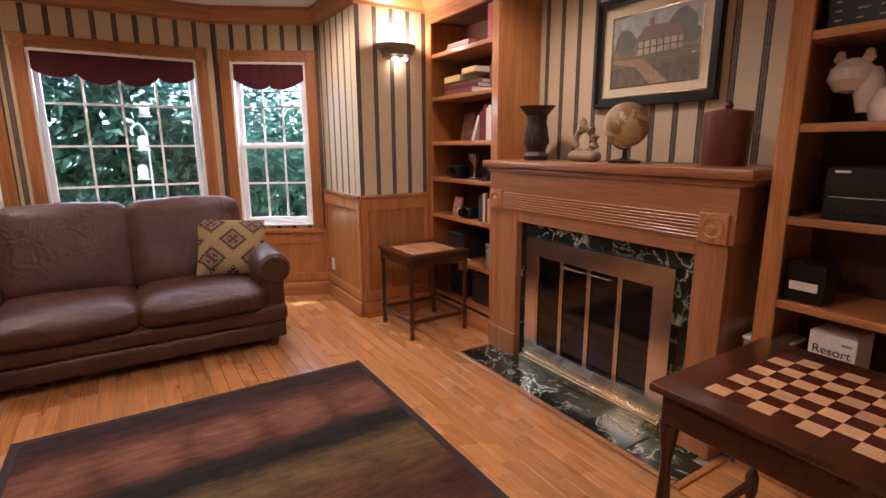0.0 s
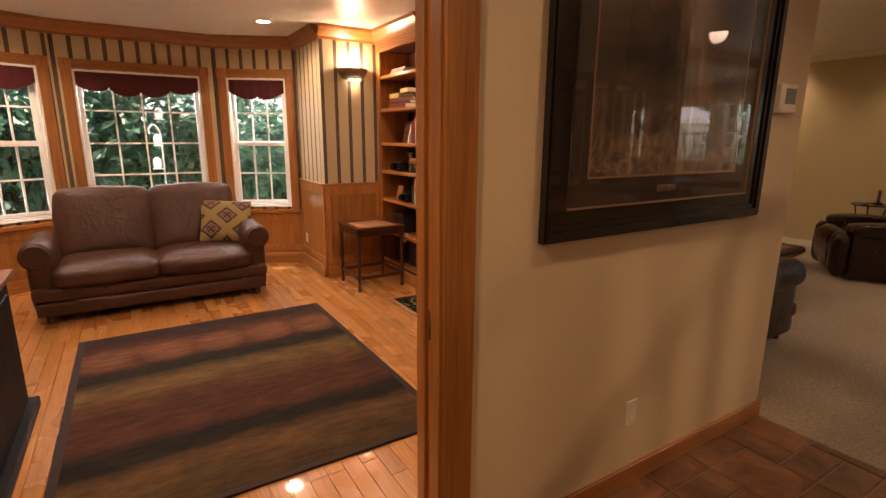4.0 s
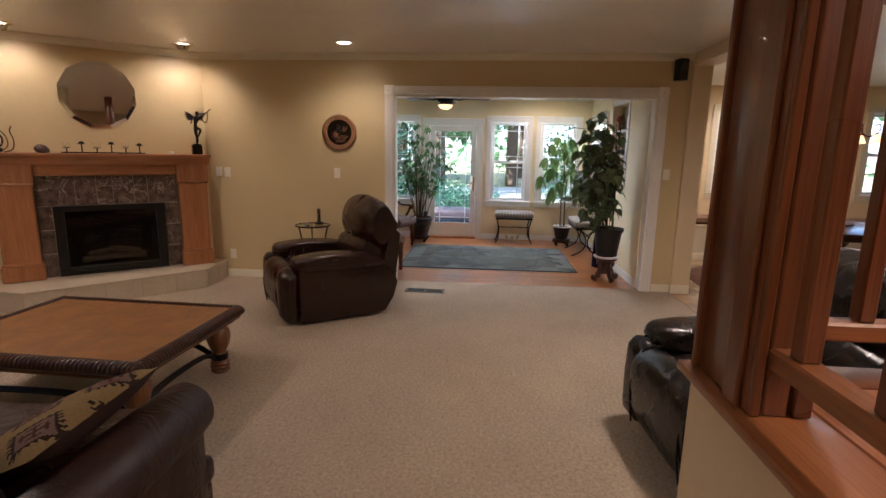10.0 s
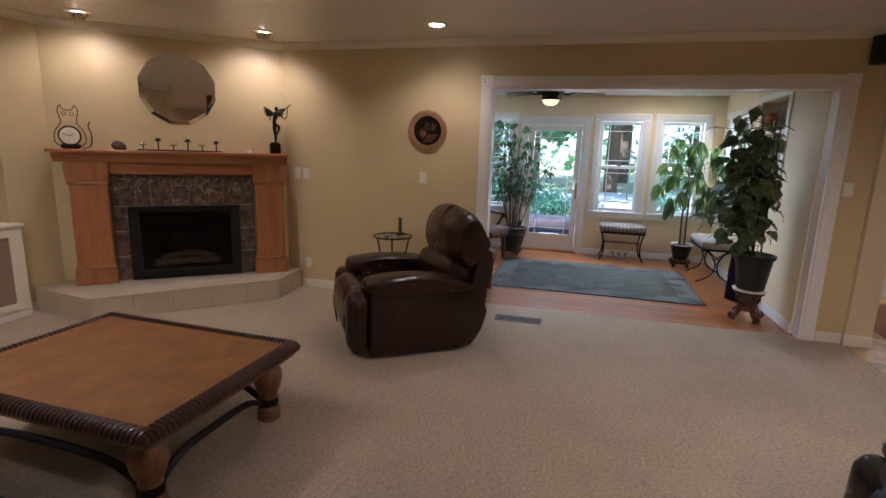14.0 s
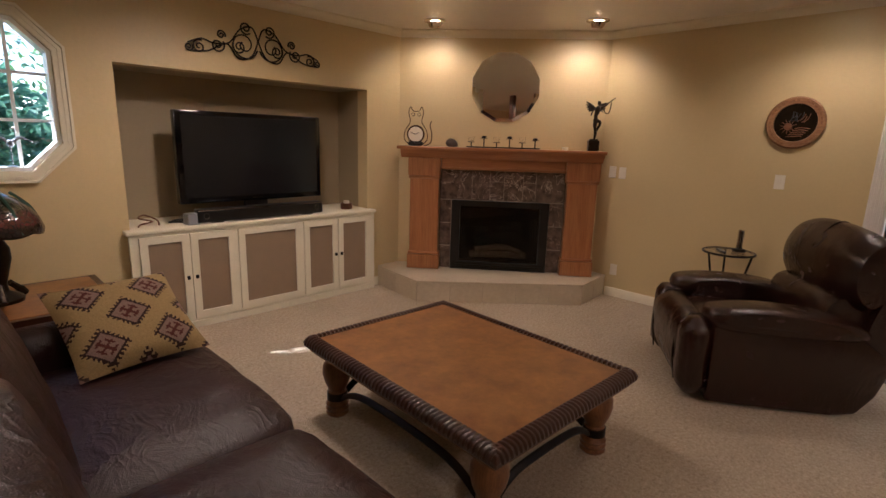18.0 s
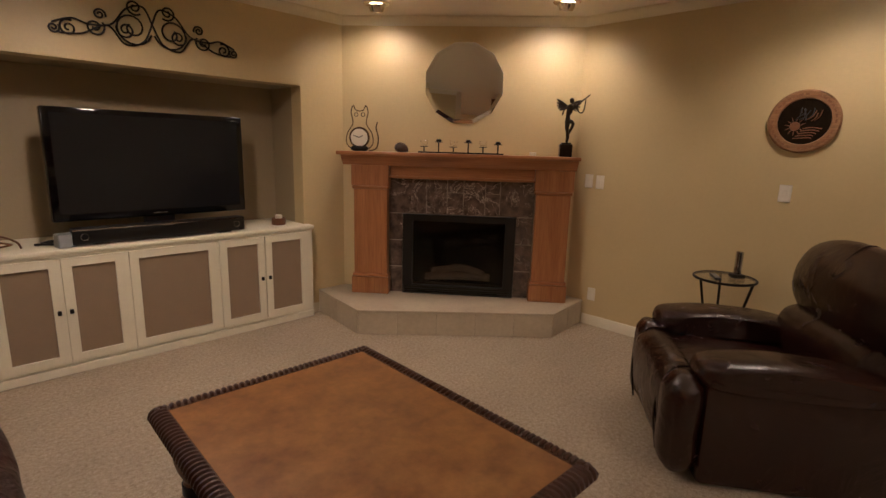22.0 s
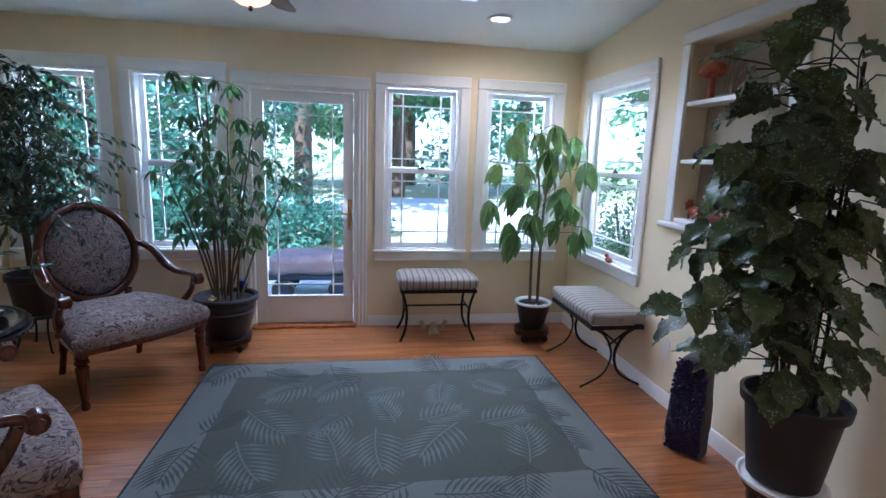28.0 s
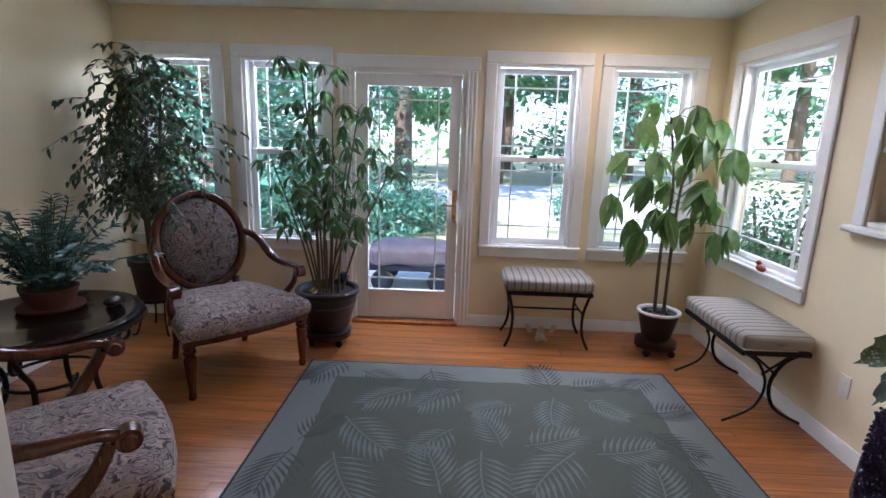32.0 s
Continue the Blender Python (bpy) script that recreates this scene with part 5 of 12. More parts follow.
def bookcase(name, y0, y1, shelves, label):
    """Built-in oak bookcase from y0 to y1, its face at CASE_X, looking to -x."""
    t = thing(name, pose(CASE_X, y0, 0, 0, 0, 90), label, "bookcase", "built-in bookcases")
    w, d, h = y1 - y0, 0.375, STUDY_CEIL - 0.002
    # local x along the case, local -y into the depth, face looks to +y
    part("side_panel", box(0.0, 0.03, -d, -0.021, 0, h), "oak", t)
    part("side_panel", box(w - 0.03, w, -d, -0.021, 0, h), "oak", t)
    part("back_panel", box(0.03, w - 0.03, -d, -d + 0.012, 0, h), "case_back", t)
    sw = 0.075
    part("stile", box(-0.0, sw, -0.02, 0.0, 0.13, 2.38, 0.003), "oak", t)
    part("stile", box(w - sw, w, -0.02, 0.0, 0.13, 2.38, 0.003), "oak", t)
    part("frieze", fluted2(0, w, 2.38, h - 0.13), "oak_x", t)
    part("kick_board", box(0, w, -0.02, 0.004, 0.0, 0.13, 0.004), "oak_x", t)
    part("crown", sweep(bmesh.new(), CROWN, (w + 0.02, -0.002, h), (-0.02, -0.002, h)), "oak_x", t)
    for z in shelves:
        s = part("shelf", box(0.031, w - 0.031, -d + 0.0125, -0.025, z - 0.022, z), "shelf_oak", t)
        part("shelf_edge", box(0.031, w - 0.031, -0.0248, -0.008, z - 0.030, z + 0.004, 0.006, 2), "oak_x", s, "rounded oak shelf edge")
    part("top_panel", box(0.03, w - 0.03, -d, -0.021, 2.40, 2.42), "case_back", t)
    return t


def fluted2(x0, x1, z0, z1):
    bm = bmesh.new()
    bx(bm, x0, x1, -0.02, 0.002, z0 + 0.0005, z1)
    for i in range(4):
        c = z0 + (z1 - z0) * (i + 0.5) / 4
        bx(bm, x0 + 0.02, x1 - 0.02, 0.002, 0.008, c - 0.008, c + 0.008, 0.003)
    return bm


L_SHELF = (2.14, 1.806, 1.452, 1.158, 0.85, 0.50, 0.18)
R_SHELF = (2.16, 1.823, 1.49, 1.134, 0.79, 0.44, 0.16)
bookcase("bookcase", 2.885, 3.852, L_SHELF, "built-in oak bookcase with books and boxes")
bookcase("bookcase", 0.15, 1.105, R_SHELF, "built-in oak bookcase with stereo and ornaments")


def on_left(z, y, depth=0.10):
    """On a shelf of the bookcase by the window; local x runs towards the fireplace, y into the case."""
    return pose(CASE_X + 0.05, y, z + 0.001, 0, 0, -90)


def on_right(z, y):
    return pose(CASE_X + 0.05, y, z + 0.001, 0, 0, -90)


book_stack(on_left(2.14, 3.62), [(0.36, 0.24, 0.03), (0.30, 0.22, 0.025)], ["9a4a35", "b8674a"], "flat books with worn red covers on the top shelf")
book_stack(on_left(1.806, 3.66), [(0.46, 0.27, 0.04), (0.45, 0.27, 0.03), (0.44, 0.26, 0.03), (0.24, 0.18, 0.045)], ["6d2b2a", "4b2430", "7d3a2c", "d8bd78"], "stacked flat boxed games and books")
book_stack(on_left(1.95, 3.40), [(0.20, 0.16, 0.04)], ["d8bd78"], "small yellow box on a stack of books")
tagged(link("red_box", box(0, 0.14, 0, 0.14, 0, 0.24, 0.004), plain("red_card", rgb("a8382c"), 0.5), on_left(2.14, 3.08)), "upright red book on the top shelf", "book")
tagged(link("basket", lathe(bmesh.new(), [(0.07, 0), (0.09, 0.03), (0.10, 0.15), (0.085, 0.19), (0.07, 0.18), (0.01, 0.17)], 18), "terracotta", on_left(1.806, 3.08) @ pose(0.06, 0.10, 0)), "small orange-brown lidded basket", "basket")
books(on_left(1.452, 3.17), "book", 0.0, 0.24, 0.26, 0.19, 4, "upright book with a worn coloured spine")
tagged(link("framed_card", box(0, 0.17, 0, 0.02, 0, 0.23, 0.003), painting_mat("card_art", [(0.3, rgb("2a1712")), (0.55, rgb("7a4a36")), (0.7, rgb("c9a48a"))], 9), on_left(1.452, 3.60) @ pose(0, 0.12, 0.002, -10)), "small dark framed card with pale shapes", "picture")
tagged(link("leaning_book", box(0, 0.03, 0, 0.16, 0, 0.20, 0.002), "paper", on_left(1.452, 3.30) @ pose(0, 0.02, 0.006, 0, 24, 0)), "pale book leaning on the row", "book")


def camera_thing(m, s, label):
    t = thing("camera_case", m, label, "electronics")
    part("body", box(0, s, 0, s * 0.7, 0, s * 0.62, 0.012, 2), "black", t)
    part("lens", lathe(bmesh.new(), [(s * 0.22, 0), (s * 0.24, 0.03), (s * 0.2, 0.05), (0.01, 0.045)], 18, m=Matrix.Translation((s * 0.5, 0.0, s * 0.32)) @ pose(0, 0, 0, 90)), "black_gloss", t)
    return t


camera_thing(on_left(1.158, 3.60), 0.16, "black camera on a shelf")
camera_thing(on_left(1.158, 3.10), 0.17, "black camera bag on a shelf")
tagged(link("trophy", lathe(bmesh.new(), [(0.05, 0), (0.05, 0.02), (0.015, 0.03), (0.012, 0.10), (0.05, 0.16), (0.055, 0.20), (0.01, 0.19)], 16), "chrome", on_left(1.158, 3.38) @ pose(0.05, 0.08, 0)), "small metal cup on a shelf", "trophy")
books(on_left(0.85, 3.17), "book", 0.0, 0.16, 0.22, 0.17, 9, "upright book with a dark spine")
tagged(link("photo_frame", box(0, 0.12, 0, 0.015, 0, 0.15, 0.004), painting_mat("photo_art", [(0.3, rgb("3a1d18")), (0.5, rgb("c58f80")), (0.7, rgb("e2c8b4"))], 14), on_left(0.85, 3.62) @ pose(0, 0.05, 0.002, -12)), "small framed photo in pale pink", "picture")
camera_thing(on_left(0.85, 3.42), 0.15, "black box on a shelf")
for z, y, s, c, lb in ((0.50, 3.62, 0.22, "2a2420", "dark storage box"), (0.50, 3.10, 0.18, "8c8a84", "clear plastic jar of odds and ends"), (0.18, 3.60, 0.24, "1d1a18", "black storage box"), (0.18, 3.28, 0.26, "33261e", "dark wicker box")):
    k = "box_" + c
    M.setdefault(k, plain(k, rgb(c), 0.5, var=0.2, scale=18))
    t = thing("storage_box", on_left(z, y), lb + " on a low shelf", "box")
    part("body", box(0, s, 0.02, 0.24, 0, s * 0.85, 0.008), k, t)
    part("lid", box(-0.006, s + 0.006, 0.014, 0.246, s * 0.85 + 0.0005, s * 0.85 + 0.03, 0.006), k, t)
tagged(link("paper_sheet", box(0, 0.13, 0, 0.002, 0, 0.11), "paper", on_left(0.18, 3.45) @ pose(0, 0.0, 0.232, -20)), "white paper propped on a dark box", "paper")

# right bookcase: letter tray, white cow jar, stereo, small boxes
t = thing("letter_board", on_right(1.823, 1.02), "dark woven basket with pale markings on a high shelf", "basket")
part("body", box(0, 0.62, 0.02, 0.26, 0, 0.20, 0.01), "black", t)
for i in range(5):
    for j in range(9):
        part("marking", box(0.03 + j * 0.066, 0.03 + j * 0.066 + 0.02 + 0.02 * ((i * j) % 2), 0.0165, 0.0195, 0.03 + i * 0.032, 0.036 + i * 0.032), "shaded_paint", t)
bm = bmesh.new()
lathe(bm, [(0.02, 0), (0.10, 0.01), (0.135, 0.05), (0.145, 0.10), (0.12, 0.16), (0.07, 0.19), (0.01, 0.20)], 22, (0.40, 0.13, 0.0))
lathe(bm, [(0.01, 0), (0.05, 0.01), (0.075, 0.05), (0.07, 0.09), (0.04, 0.12), (0.01, 0.13)], 18, (0.20, 0.10, 0.15))
lathe(bm, [(0.03, 0), (0.045, 0.06), (0.05, 0.12), (0.03, 0.16)], 14, (0.255, 0.11, 0.08))
for sx in (-0.045, 0.045):
    lathe(bm, [(0.005, 0), (0.022, 0.02), (0.012, 0.05), (0.002, 0.055)], 10, (0.20 + sx, 0.10, 0.255))
M["cow"] = plain("cow_glaze", rgb("d3b9a2"), 0.2, var=0.1, scale=7, c2=rgb("e2cdb8"))
tagged(link("cow_jar", bm, "cow", on_right(1.45, 1.14)), "glazed cream cow-shaped jar", "ornament")
t = thing("stereo", on_right(1.134, 0.94), "black stereo with silver trim on the shelf", "stereo")
part("body", box(0, 0.44, 0.0, 0.26, 0, 0.20, 0.006), "black", t)
part("display", box(0.10, 0.30, -0.0025, -0.0005, 0.10, 0.155), "black_gloss", t)
part("trim_strip", box(0.02, 0.42, -0.003, -0.0005, 0.085, 0.09), "chrome", t)
part("label_strip", box(0.03, 0.08, -0.0025, -0.0005, 0.178, 0.186), "plastic_white", t)
for i in range(6):
    part("button", box(0.05 + 0.035 * i, 0.075 + 0.035 * i, -0.006, -0.0005, 0.03, 0.045, 0.002), "black", t)
t = thing("remote_control", on_right(1.134, 1.14), "black remote control lying on the shelf", "remote")
part("body", box(0, 0.13, -0.02, 0.03, 0, 0.018, 0.006), "black", t)
part("keypad", box(0.02, 0.11, -0.012, 0.022, 0.0181, 0.0195), "chrome", t)
t = thing("tissue_box", on_right(0.79, 1.03), "small dark box with a white label", "box")
part("body", box(0, 0.14, 0.0, 0.12, 0, 0.16, 0.004), "black", t)
part("label", box(0.02, 0.12, -0.002, -0.0005, 0.05, 0.085), "paper", t)
t = thing("bowl", on_right(0.79, 0.45), "small white bowl on the shelf", "bowl")
part("body", lathe(bmesh.new(), [(0.03, 0), (0.06, 0.03), (0.075, 0.06), (0.07, 0.062), (0.05, 0.03), (0.005, 0.012)], 20, (0.04, 0.08, 0)), "white", t)
t = thing("card_box", on_right(0.44, 0.925) @ pose(0, 2.30 - CASE_X - 0.05, 0), "white cardboard box lettered Resort", "box")
part("body", box(0, 0.16, 0, 0.16, 0, 0.245, 0.003), "paper", t)
part("flap", box(0.012, 0.155, 0.01, 0.15, 0.2455, 0.248), "paper", t)
part("print_bar", box(0.11, 0.145, -0.0015, -0.0003, 0.205, 0.215), "box_8c8a84", t)
part("print_bar", box(0.02, 0.15, -0.0015, -0.0003, 0.138, 0.143), "black", t)
cu = bpy.data.curves.new("lettering", "FONT")
cu.body, cu.size, cu.extrude, cu.align_x = "Resort", 0.048, 0.0008, "CENTER"
txt = new("lettering", cu)
txt.data.materials.append(M["black"])
txt.parent, txt.matrix_basis = t, pose(0.08, -0.002, 0.158, 90, 0, 0)
t = thing("clear_box", on_right(0.44, 1.17), "clear plastic storage box", "box")
part("body", box(0, 0.16, 0.02, 0.22, 0, 0.12, 0.006), "box_8c8a84", t)
part("lid", box(-0.005, 0.165, 0.015, 0.225, 0.1205, 0.14, 0.005), "plastic_white", t)

# fireplace: oak surround, marble, brass doors
FX = 2.14
fp = thing("fireplace", pose(FX, 1.11, 0, 0, 0, 90), "oak fireplace surround with marble tiles and brass doors", "fireplace")
# local x runs from 0 to 1.775 along the wall, +y to the room
W = 1.775
part("surround_leg", box(0.09, 0.235, -0.455, 0.0, 0, 0.999, 0.003), "mantel_oak", fp)
part("surround_leg", box(W - 0.32, W - 0.06, -0.455, 0.0, 0, 0.999, 0.003), "mantel_oak", fp)
part("plinth", box(0.07, 0.24, -0.40, 0.016, 0.0, 0.16, 0.005), "mantel_oak", fp)
part("plinth", box(W - 0.325, W - 0.045, -0.40, 0.016, 0.0, 0.16, 0.005), "mantel_oak", fp)
part("lintel", box(0.2355, W - 0.3205, -0.455, -0.001, 0.935, 0.999, 0.003), "mantel_oak_x", fp)
part("frieze_board", box(0.07, W - 0.045, -0.455, 0.002, 1.0, 1.27), "mantel_oak_x", fp)
for i in range(7):
    z = 1.012 + i * 0.0155
    part("flute", box(0.22, W - 0.18, 0.0025, 0.012, z, z + 0.010, 0.003), "mantel_oak_x", fp)
for x in (0.155, W - 0.115):
    bm = bmesh.new()
    rosette(bm, x, 1.065, -0.02, 0.13)
    part("rosette", bm, "mantel_oak", fp, m=Matrix.Translation((2 * x, 0.002, 0)) @ pose(0, 0, 0, 0, 0, 180))
part("bed_mould", box(0.04, W - 0.02, -0.30, 0.02, 1.245, 1.275, 0.01, 2), "mantel_oak_x", fp)
part("mantel_shelf", box(0.0, W, -0.455, 0.05, 1.2755, 1.322, 0.010, 2), "mantel_oak_x", fp)
part("firebox", ring(bmesh.new(), [(0.36, 0.06), (W - 0.42, 0.06), (W - 0.42, 0.80), (0.36, 0.80)], [(0.2355, 0.0), (W - 0.32, 0.0), (W - 0.32, 0.935), (0.2355, 0.935)], 0.06, 0.09), "dark_grout", fp, m=pose(0, 0, 0, 90, 0, 0))
part("firebox_back", box(0.2, W - 0.3, -0.42, -0.40, 0, 0.93), "soot", fp)
# marble tiles round the opening
tw = (W - 0.3205 - 0.2355 - 0.004) / 5
for i in range(5):
    x = 0.2375 + i * tw
    part("tile", box(x + 0.0015, x + tw - 0.0015, -0.055, -0.045, 0.848, 0.932, 0.001), "green_marble", fp)
for x in (0.2375, W - 0.3225 - 0.094):
    for j in range(3):
        part("tile", box(x, x + 0.094, -0.055, -0.045, 0.002 + j * 0.282, 0.281 + j * 0.282, 0.001), "green_marble", fp)
# brass door frame with four glass leaves
a, b, z0, z1 = 0.325, W - 0.335 - 0.075, 0.02, 0.845
up = pose(0, 0, 0, 90, 0, 0)
bm = ring(bmesh.new(), [(a + 0.10, z0 + 0.13), (b - 0.10, z0 + 0.13), (b - 0.10, z1 - 0.11), (a + 0.10, z1 - 0.11)], [(a, z0), (b, z0), (b, z1), (a, z1)], 0.012, 0.042)
part("door_frame", bm, "nickel", fp, "polished fire-door frame", m=up)
part("frame_edge", ring(bmesh.new(), [(a + 0.006, z0), (b - 0.006, z0), (b - 0.006, z1 - 0.006), (a + 0.006, z1 - 0.006)], [(a - 0.012, z0), (b + 0.012, z0), (b + 0.012, z1 + 0.012), (a - 0.012, z1 + 0.012)], 0.03, 0.05), "chrome", fp, m=Matrix.Translation((0, -0.075, 0)) @ up)
gx0, gx1, gz0, gz1 = a + 0.10, b - 0.10, z0 + 0.13, z1 - 0.11
lw = (gx1 - gx0) / 4
for i in range(4):
    x = gx0 + i * lw
    leaf_ob = part("glass_door", box(x + 0.014, x + lw - 0.014, -0.028, -0.022, gz0, gz1), "black_gloss", fp, "smoked glass door leaf")
    bm = box(x + 0.001, x + 0.014, -0.034, -0.014, gz0, gz1, 0.002)
    bx(bm, x + lw - 0.014, x + lw - 0.001, -0.034, -0.014, gz0, gz1, 0.002)
    part("stile", bm, "nickel", leaf_ob, "brass door stile")
part("door_pull", tube(bmesh.new(), [(gx0 + lw * 2 - 0.02, -0.01, gz1 - 0.02), (gx0 + lw * 2 - 0.02, 0.012, gz1 - 0.02), (gx0 + lw * 1.2, 0.012, gz1 - 0.02), (gx0 + lw * 1.2, -0.01, gz1 - 0.02)], 0.006), "chrome", fp)
part("door_pull", tube(bmesh.new(), [(gx0 + lw * 2 + 0.02, -0.01, gz1 - 0.02), (gx0 + lw * 2 + 0.02, 0.012, gz1 - 0.02), (gx0 + lw * 2.8, 0.012, gz1 - 0.02), (gx0 + lw * 2.8, -0.01, gz1 - 0.02)], 0.006), "chrome", fp)
bm = box(a, b, -0.04, 0.03, 0.005, 0.06, 0.004)
part("ash_lip", bm, "brass", fp, "brass rail with beaded gallery")
for i in range(46):
    x = a + 0.02 + i * (b - a - 0.04) / 45
    part("bead", lathe(bmesh.new(), [(0.007, 0), (0.007, 0.014), (0.001, 0.018)], 6, (x, 0.02, 0.0602)), "brass", fp)

# hearth flush with the floor: marble tiles in an oak border
h = thing("hearth", pose(0, 0, 0), "green marble tile hearth with white veins and oak border", "hearth")
HX0, HX1, HY0, HY1 = 1.836, 2.145, 1.13, 2.845
part("bed", box(HX0, HX1 + 0.1, HY0, HY1, -0.018, -0.006), "grout", h)
for y in (HY0, HY1 - 0.032):
    part("border", box(HX0, HX1 + 0.06, y, y + 0.032, -0.0055, 0.010, 0.004), "oak_x", h)
part("border", box(HX0, HX0 + 0.032, HY0 + 0.033, HY1 - 0.033, -0.0055, 0.010, 0.004), "oak_y", h)
ty = (HY1 - HY0 - 0.066) / 6
for i in range(6):
    y = HY0 + 0.033 + i * ty
    part("tile", box(HX0 + 0.034, HX0 + 0.034 + 0.20, y + 0.0035, y + ty - 0.0035, -0.0055, 0.004, 0.001), "green_marble", h)
    part("tile", box(HX0 + 0.238, HX1 + 0.05, y + 0.002 + 0.06, min(y + ty + 0.058, HY1 - 0.035), -0.0055, 0.004, 0.001), "green_marble", h)

# picture and ornaments over the mantel
ART1 = painting_mat("cottage_print", [(0.25, rgb("3c3526")), (0.45, rgb("7d6a48")), (0.6, rgb("9c7f5c")), (0.72, rgb("b9b3a5"))], 5.0, (1, 1, 1.3))
PIC = framed_picture(pose(2.594, 2.36, 1.64, 0, 0, -90), 0.79, 0.62, "landscape print of a cottage in a black frame over the mantel", 0.055, 0.055, art=ART1)
# the cottage scene, in flat printed shapes
ART1B = {"sky": "a5a79f", "grove": "5f6350", "lawn": "6d664c", "roof": "7d6659", "front": "b5a284", "timbering": "40362d", "path": "9d8160", "bank": "655a49"}
for key, c in ART1B.items():
    M["print_" + key] = painting_mat("print_" + key, [(0.3, shade(rgb(c), 0.65)), (0.5, rgb(c)), (0.7, shade(rgb(c), 1.35))], 22)
rnd = random.Random(6)
blob = lambda x, z, r: [(x + r * rnd.uniform(0.8, 1.15) * math.cos(k * 0.628), z + r * rnd.uniform(0.75, 1.1) * math.sin(k * 0.628)) for k in range(10)]
pic = PIC
shapes = [("sky", [(0.115, 0.34), (0.675, 0.34), (0.675, 0.505), (0.115, 0.505)]), ("grove", blob(0.20, 0.36, 0.075)), ("grove", blob(0.55, 0.40, 0.09)), ("grove", blob(0.62, 0.34, 0.05)),
          ("roof", [(0.27, 0.36), (0.33, 0.43), (0.36, 0.43), (0.36, 0.47), (0.39, 0.47), (0.39, 0.43), (0.52, 0.42), (0.58, 0.36)]), ("front", [(0.28, 0.27), (0.57, 0.27), (0.57, 0.36), (0.28, 0.36)]),
          ("lawn", [(0.115, 0.27), (0.675, 0.29), (0.675, 0.22), (0.115, 0.22)]), ("bank", [(0.115, 0.115), (0.675, 0.115), (0.675, 0.22), (0.115, 0.22)]), ("path", [(0.13, 0.27), (0.33, 0.26), (0.50, 0.118), (0.38, 0.118), (0.28, 0.22), (0.13, 0.25)])]
for k, (key, pts) in enumerate(shapes):
    part("printed_" + key, prism(bmesh.new(), [(x, -z) for x, z in pts][::-1], 0, 0.0003), "print_" + key, pic, m=Matrix.Translation((0, -0.0045 - 0.0004 * k, 0)) @ pose(0, 0, 0, -90, 0, 0) )
for k in range(7):
    part("printed_timber", box(0.285 + 0.042 * k, 0.292 + 0.042 * k, -0.0093, -0.0090, 0.272, 0.358), "print_timbering", pic)
for z in (0.312, 0.352):
    part("printed_timber", box(0.28, 0.57, -0.0096, -0.0094, z, z + 0.006), "print_timbering", pic)
MZ = 1.323


def mantel_at(y, x=2.32):
    return pose(x, y, MZ)


M["old_bronze"] = plain("old_bronze", rgb("3b2c22"), 0.42, 0.5, var=0.35, scale=18, bump=0.6, dist=0.004)
bm = lathe(bmesh.new(), [(0.075, 0), (0.08, 0.03), (0.06, 0.055), (0.075, 0.11), (0.075, 0.18), (0.062, 0.235), (0.066, 0.285), (0.105, 0.33), (0.118, 0.342), (0.10, 0.336), (0.06, 0.30), (0.01, 0.29)], 24)
for k in range(4):
    a = k * math.pi / 2 + 0.6
    lathe(bm, [(0.005, 0), (0.022, 0.02), (0.018, 0.06), (0.005, 0.08)], 10, (0.062 * math.cos(a), 0.062 * math.sin(a), 0.09))
tagged(link("bronze_vase", bm, "old_bronze", mantel_at(2.60)), "dark bronze vase with flared rim and relief", "vase")
M["jade"] = plain("carved_stone", rgb("8d7a5e"), 0.35, var=0.3, scale=16, bump=0.5, dist=0.004)
bm = bmesh.new()
cushion(bm, -0.05, 0.05, -0.10, 0.10, 0, 0.06, 0.03, 0.01, 5, wob=0.01)
tube(bm, [(0, 0.075 * math.cos(a), 0.115 + 0.075 * math.sin(a)) for a in (2 * math.pi * k / 20 for k in range(20))], [0.02 + 0.012 * math.sin(3 * k) for k in range(20)], 8, True)
lathe(bm, [(0.01, 0), (0.03, 0.02), (0.02, 0.06), (0.002, 0.08)], 10, (0, 0.02, 0.18))
tagged(link("carved_figure", bm, "jade", mantel_at(2.22, 2.36)), "carved brown stone ornament with a round opening", "ornament")
t = thing("desk_globe", mantel_at(1.90), "old-style cream globe on a black stand", "globe")
M["globe"] = painting_mat("globe_map", [(0.44, rgb("c2a777")), (0.49, rgb("c2a777")), (0.505, rgb("6f4f2e")), (0.53, rgb("a07a45")), (0.60, rgb("7b6a4a"))], 7)
part("ball", lathe(bmesh.new(), [(0.001 + 0.118 * math.sin(math.pi * k / 16), 0.20 - 0.118 * math.cos(math.pi * k / 16)) for k in range(17)], 32), "globe", t)
part("meridian", tube(bmesh.new(), [(0, 0.128 * math.cos(a), 0.20 + 0.128 * math.sin(a)) for a in (math.radians(d) for d in range(-100, 81, 12))], 0.006), "black", t, "black half-ring")
part("stand", lathe(bmesh.new(), [(0.085, 0), (0.085, 0.012), (0.03, 0.02), (0.014, 0.03), (0.012, 0.075)], 24), "black", t)
t = thing("lidded_jar", mantel_at(1.36), "brown leather-covered jar with a rope handle", "jar")
M["jar"] = plain("brown_jar", rgb("5c2a1c"), 0.4, var=0.2, scale=8, bump=0.2)
part("body", lathe(bmesh.new(), [(0.09, 0), (0.095, 0.01), (0.10, 0.215), (0.098, 0.235), (0.02, 0.25), (0.005, 0.252)], 28), "jar", t)
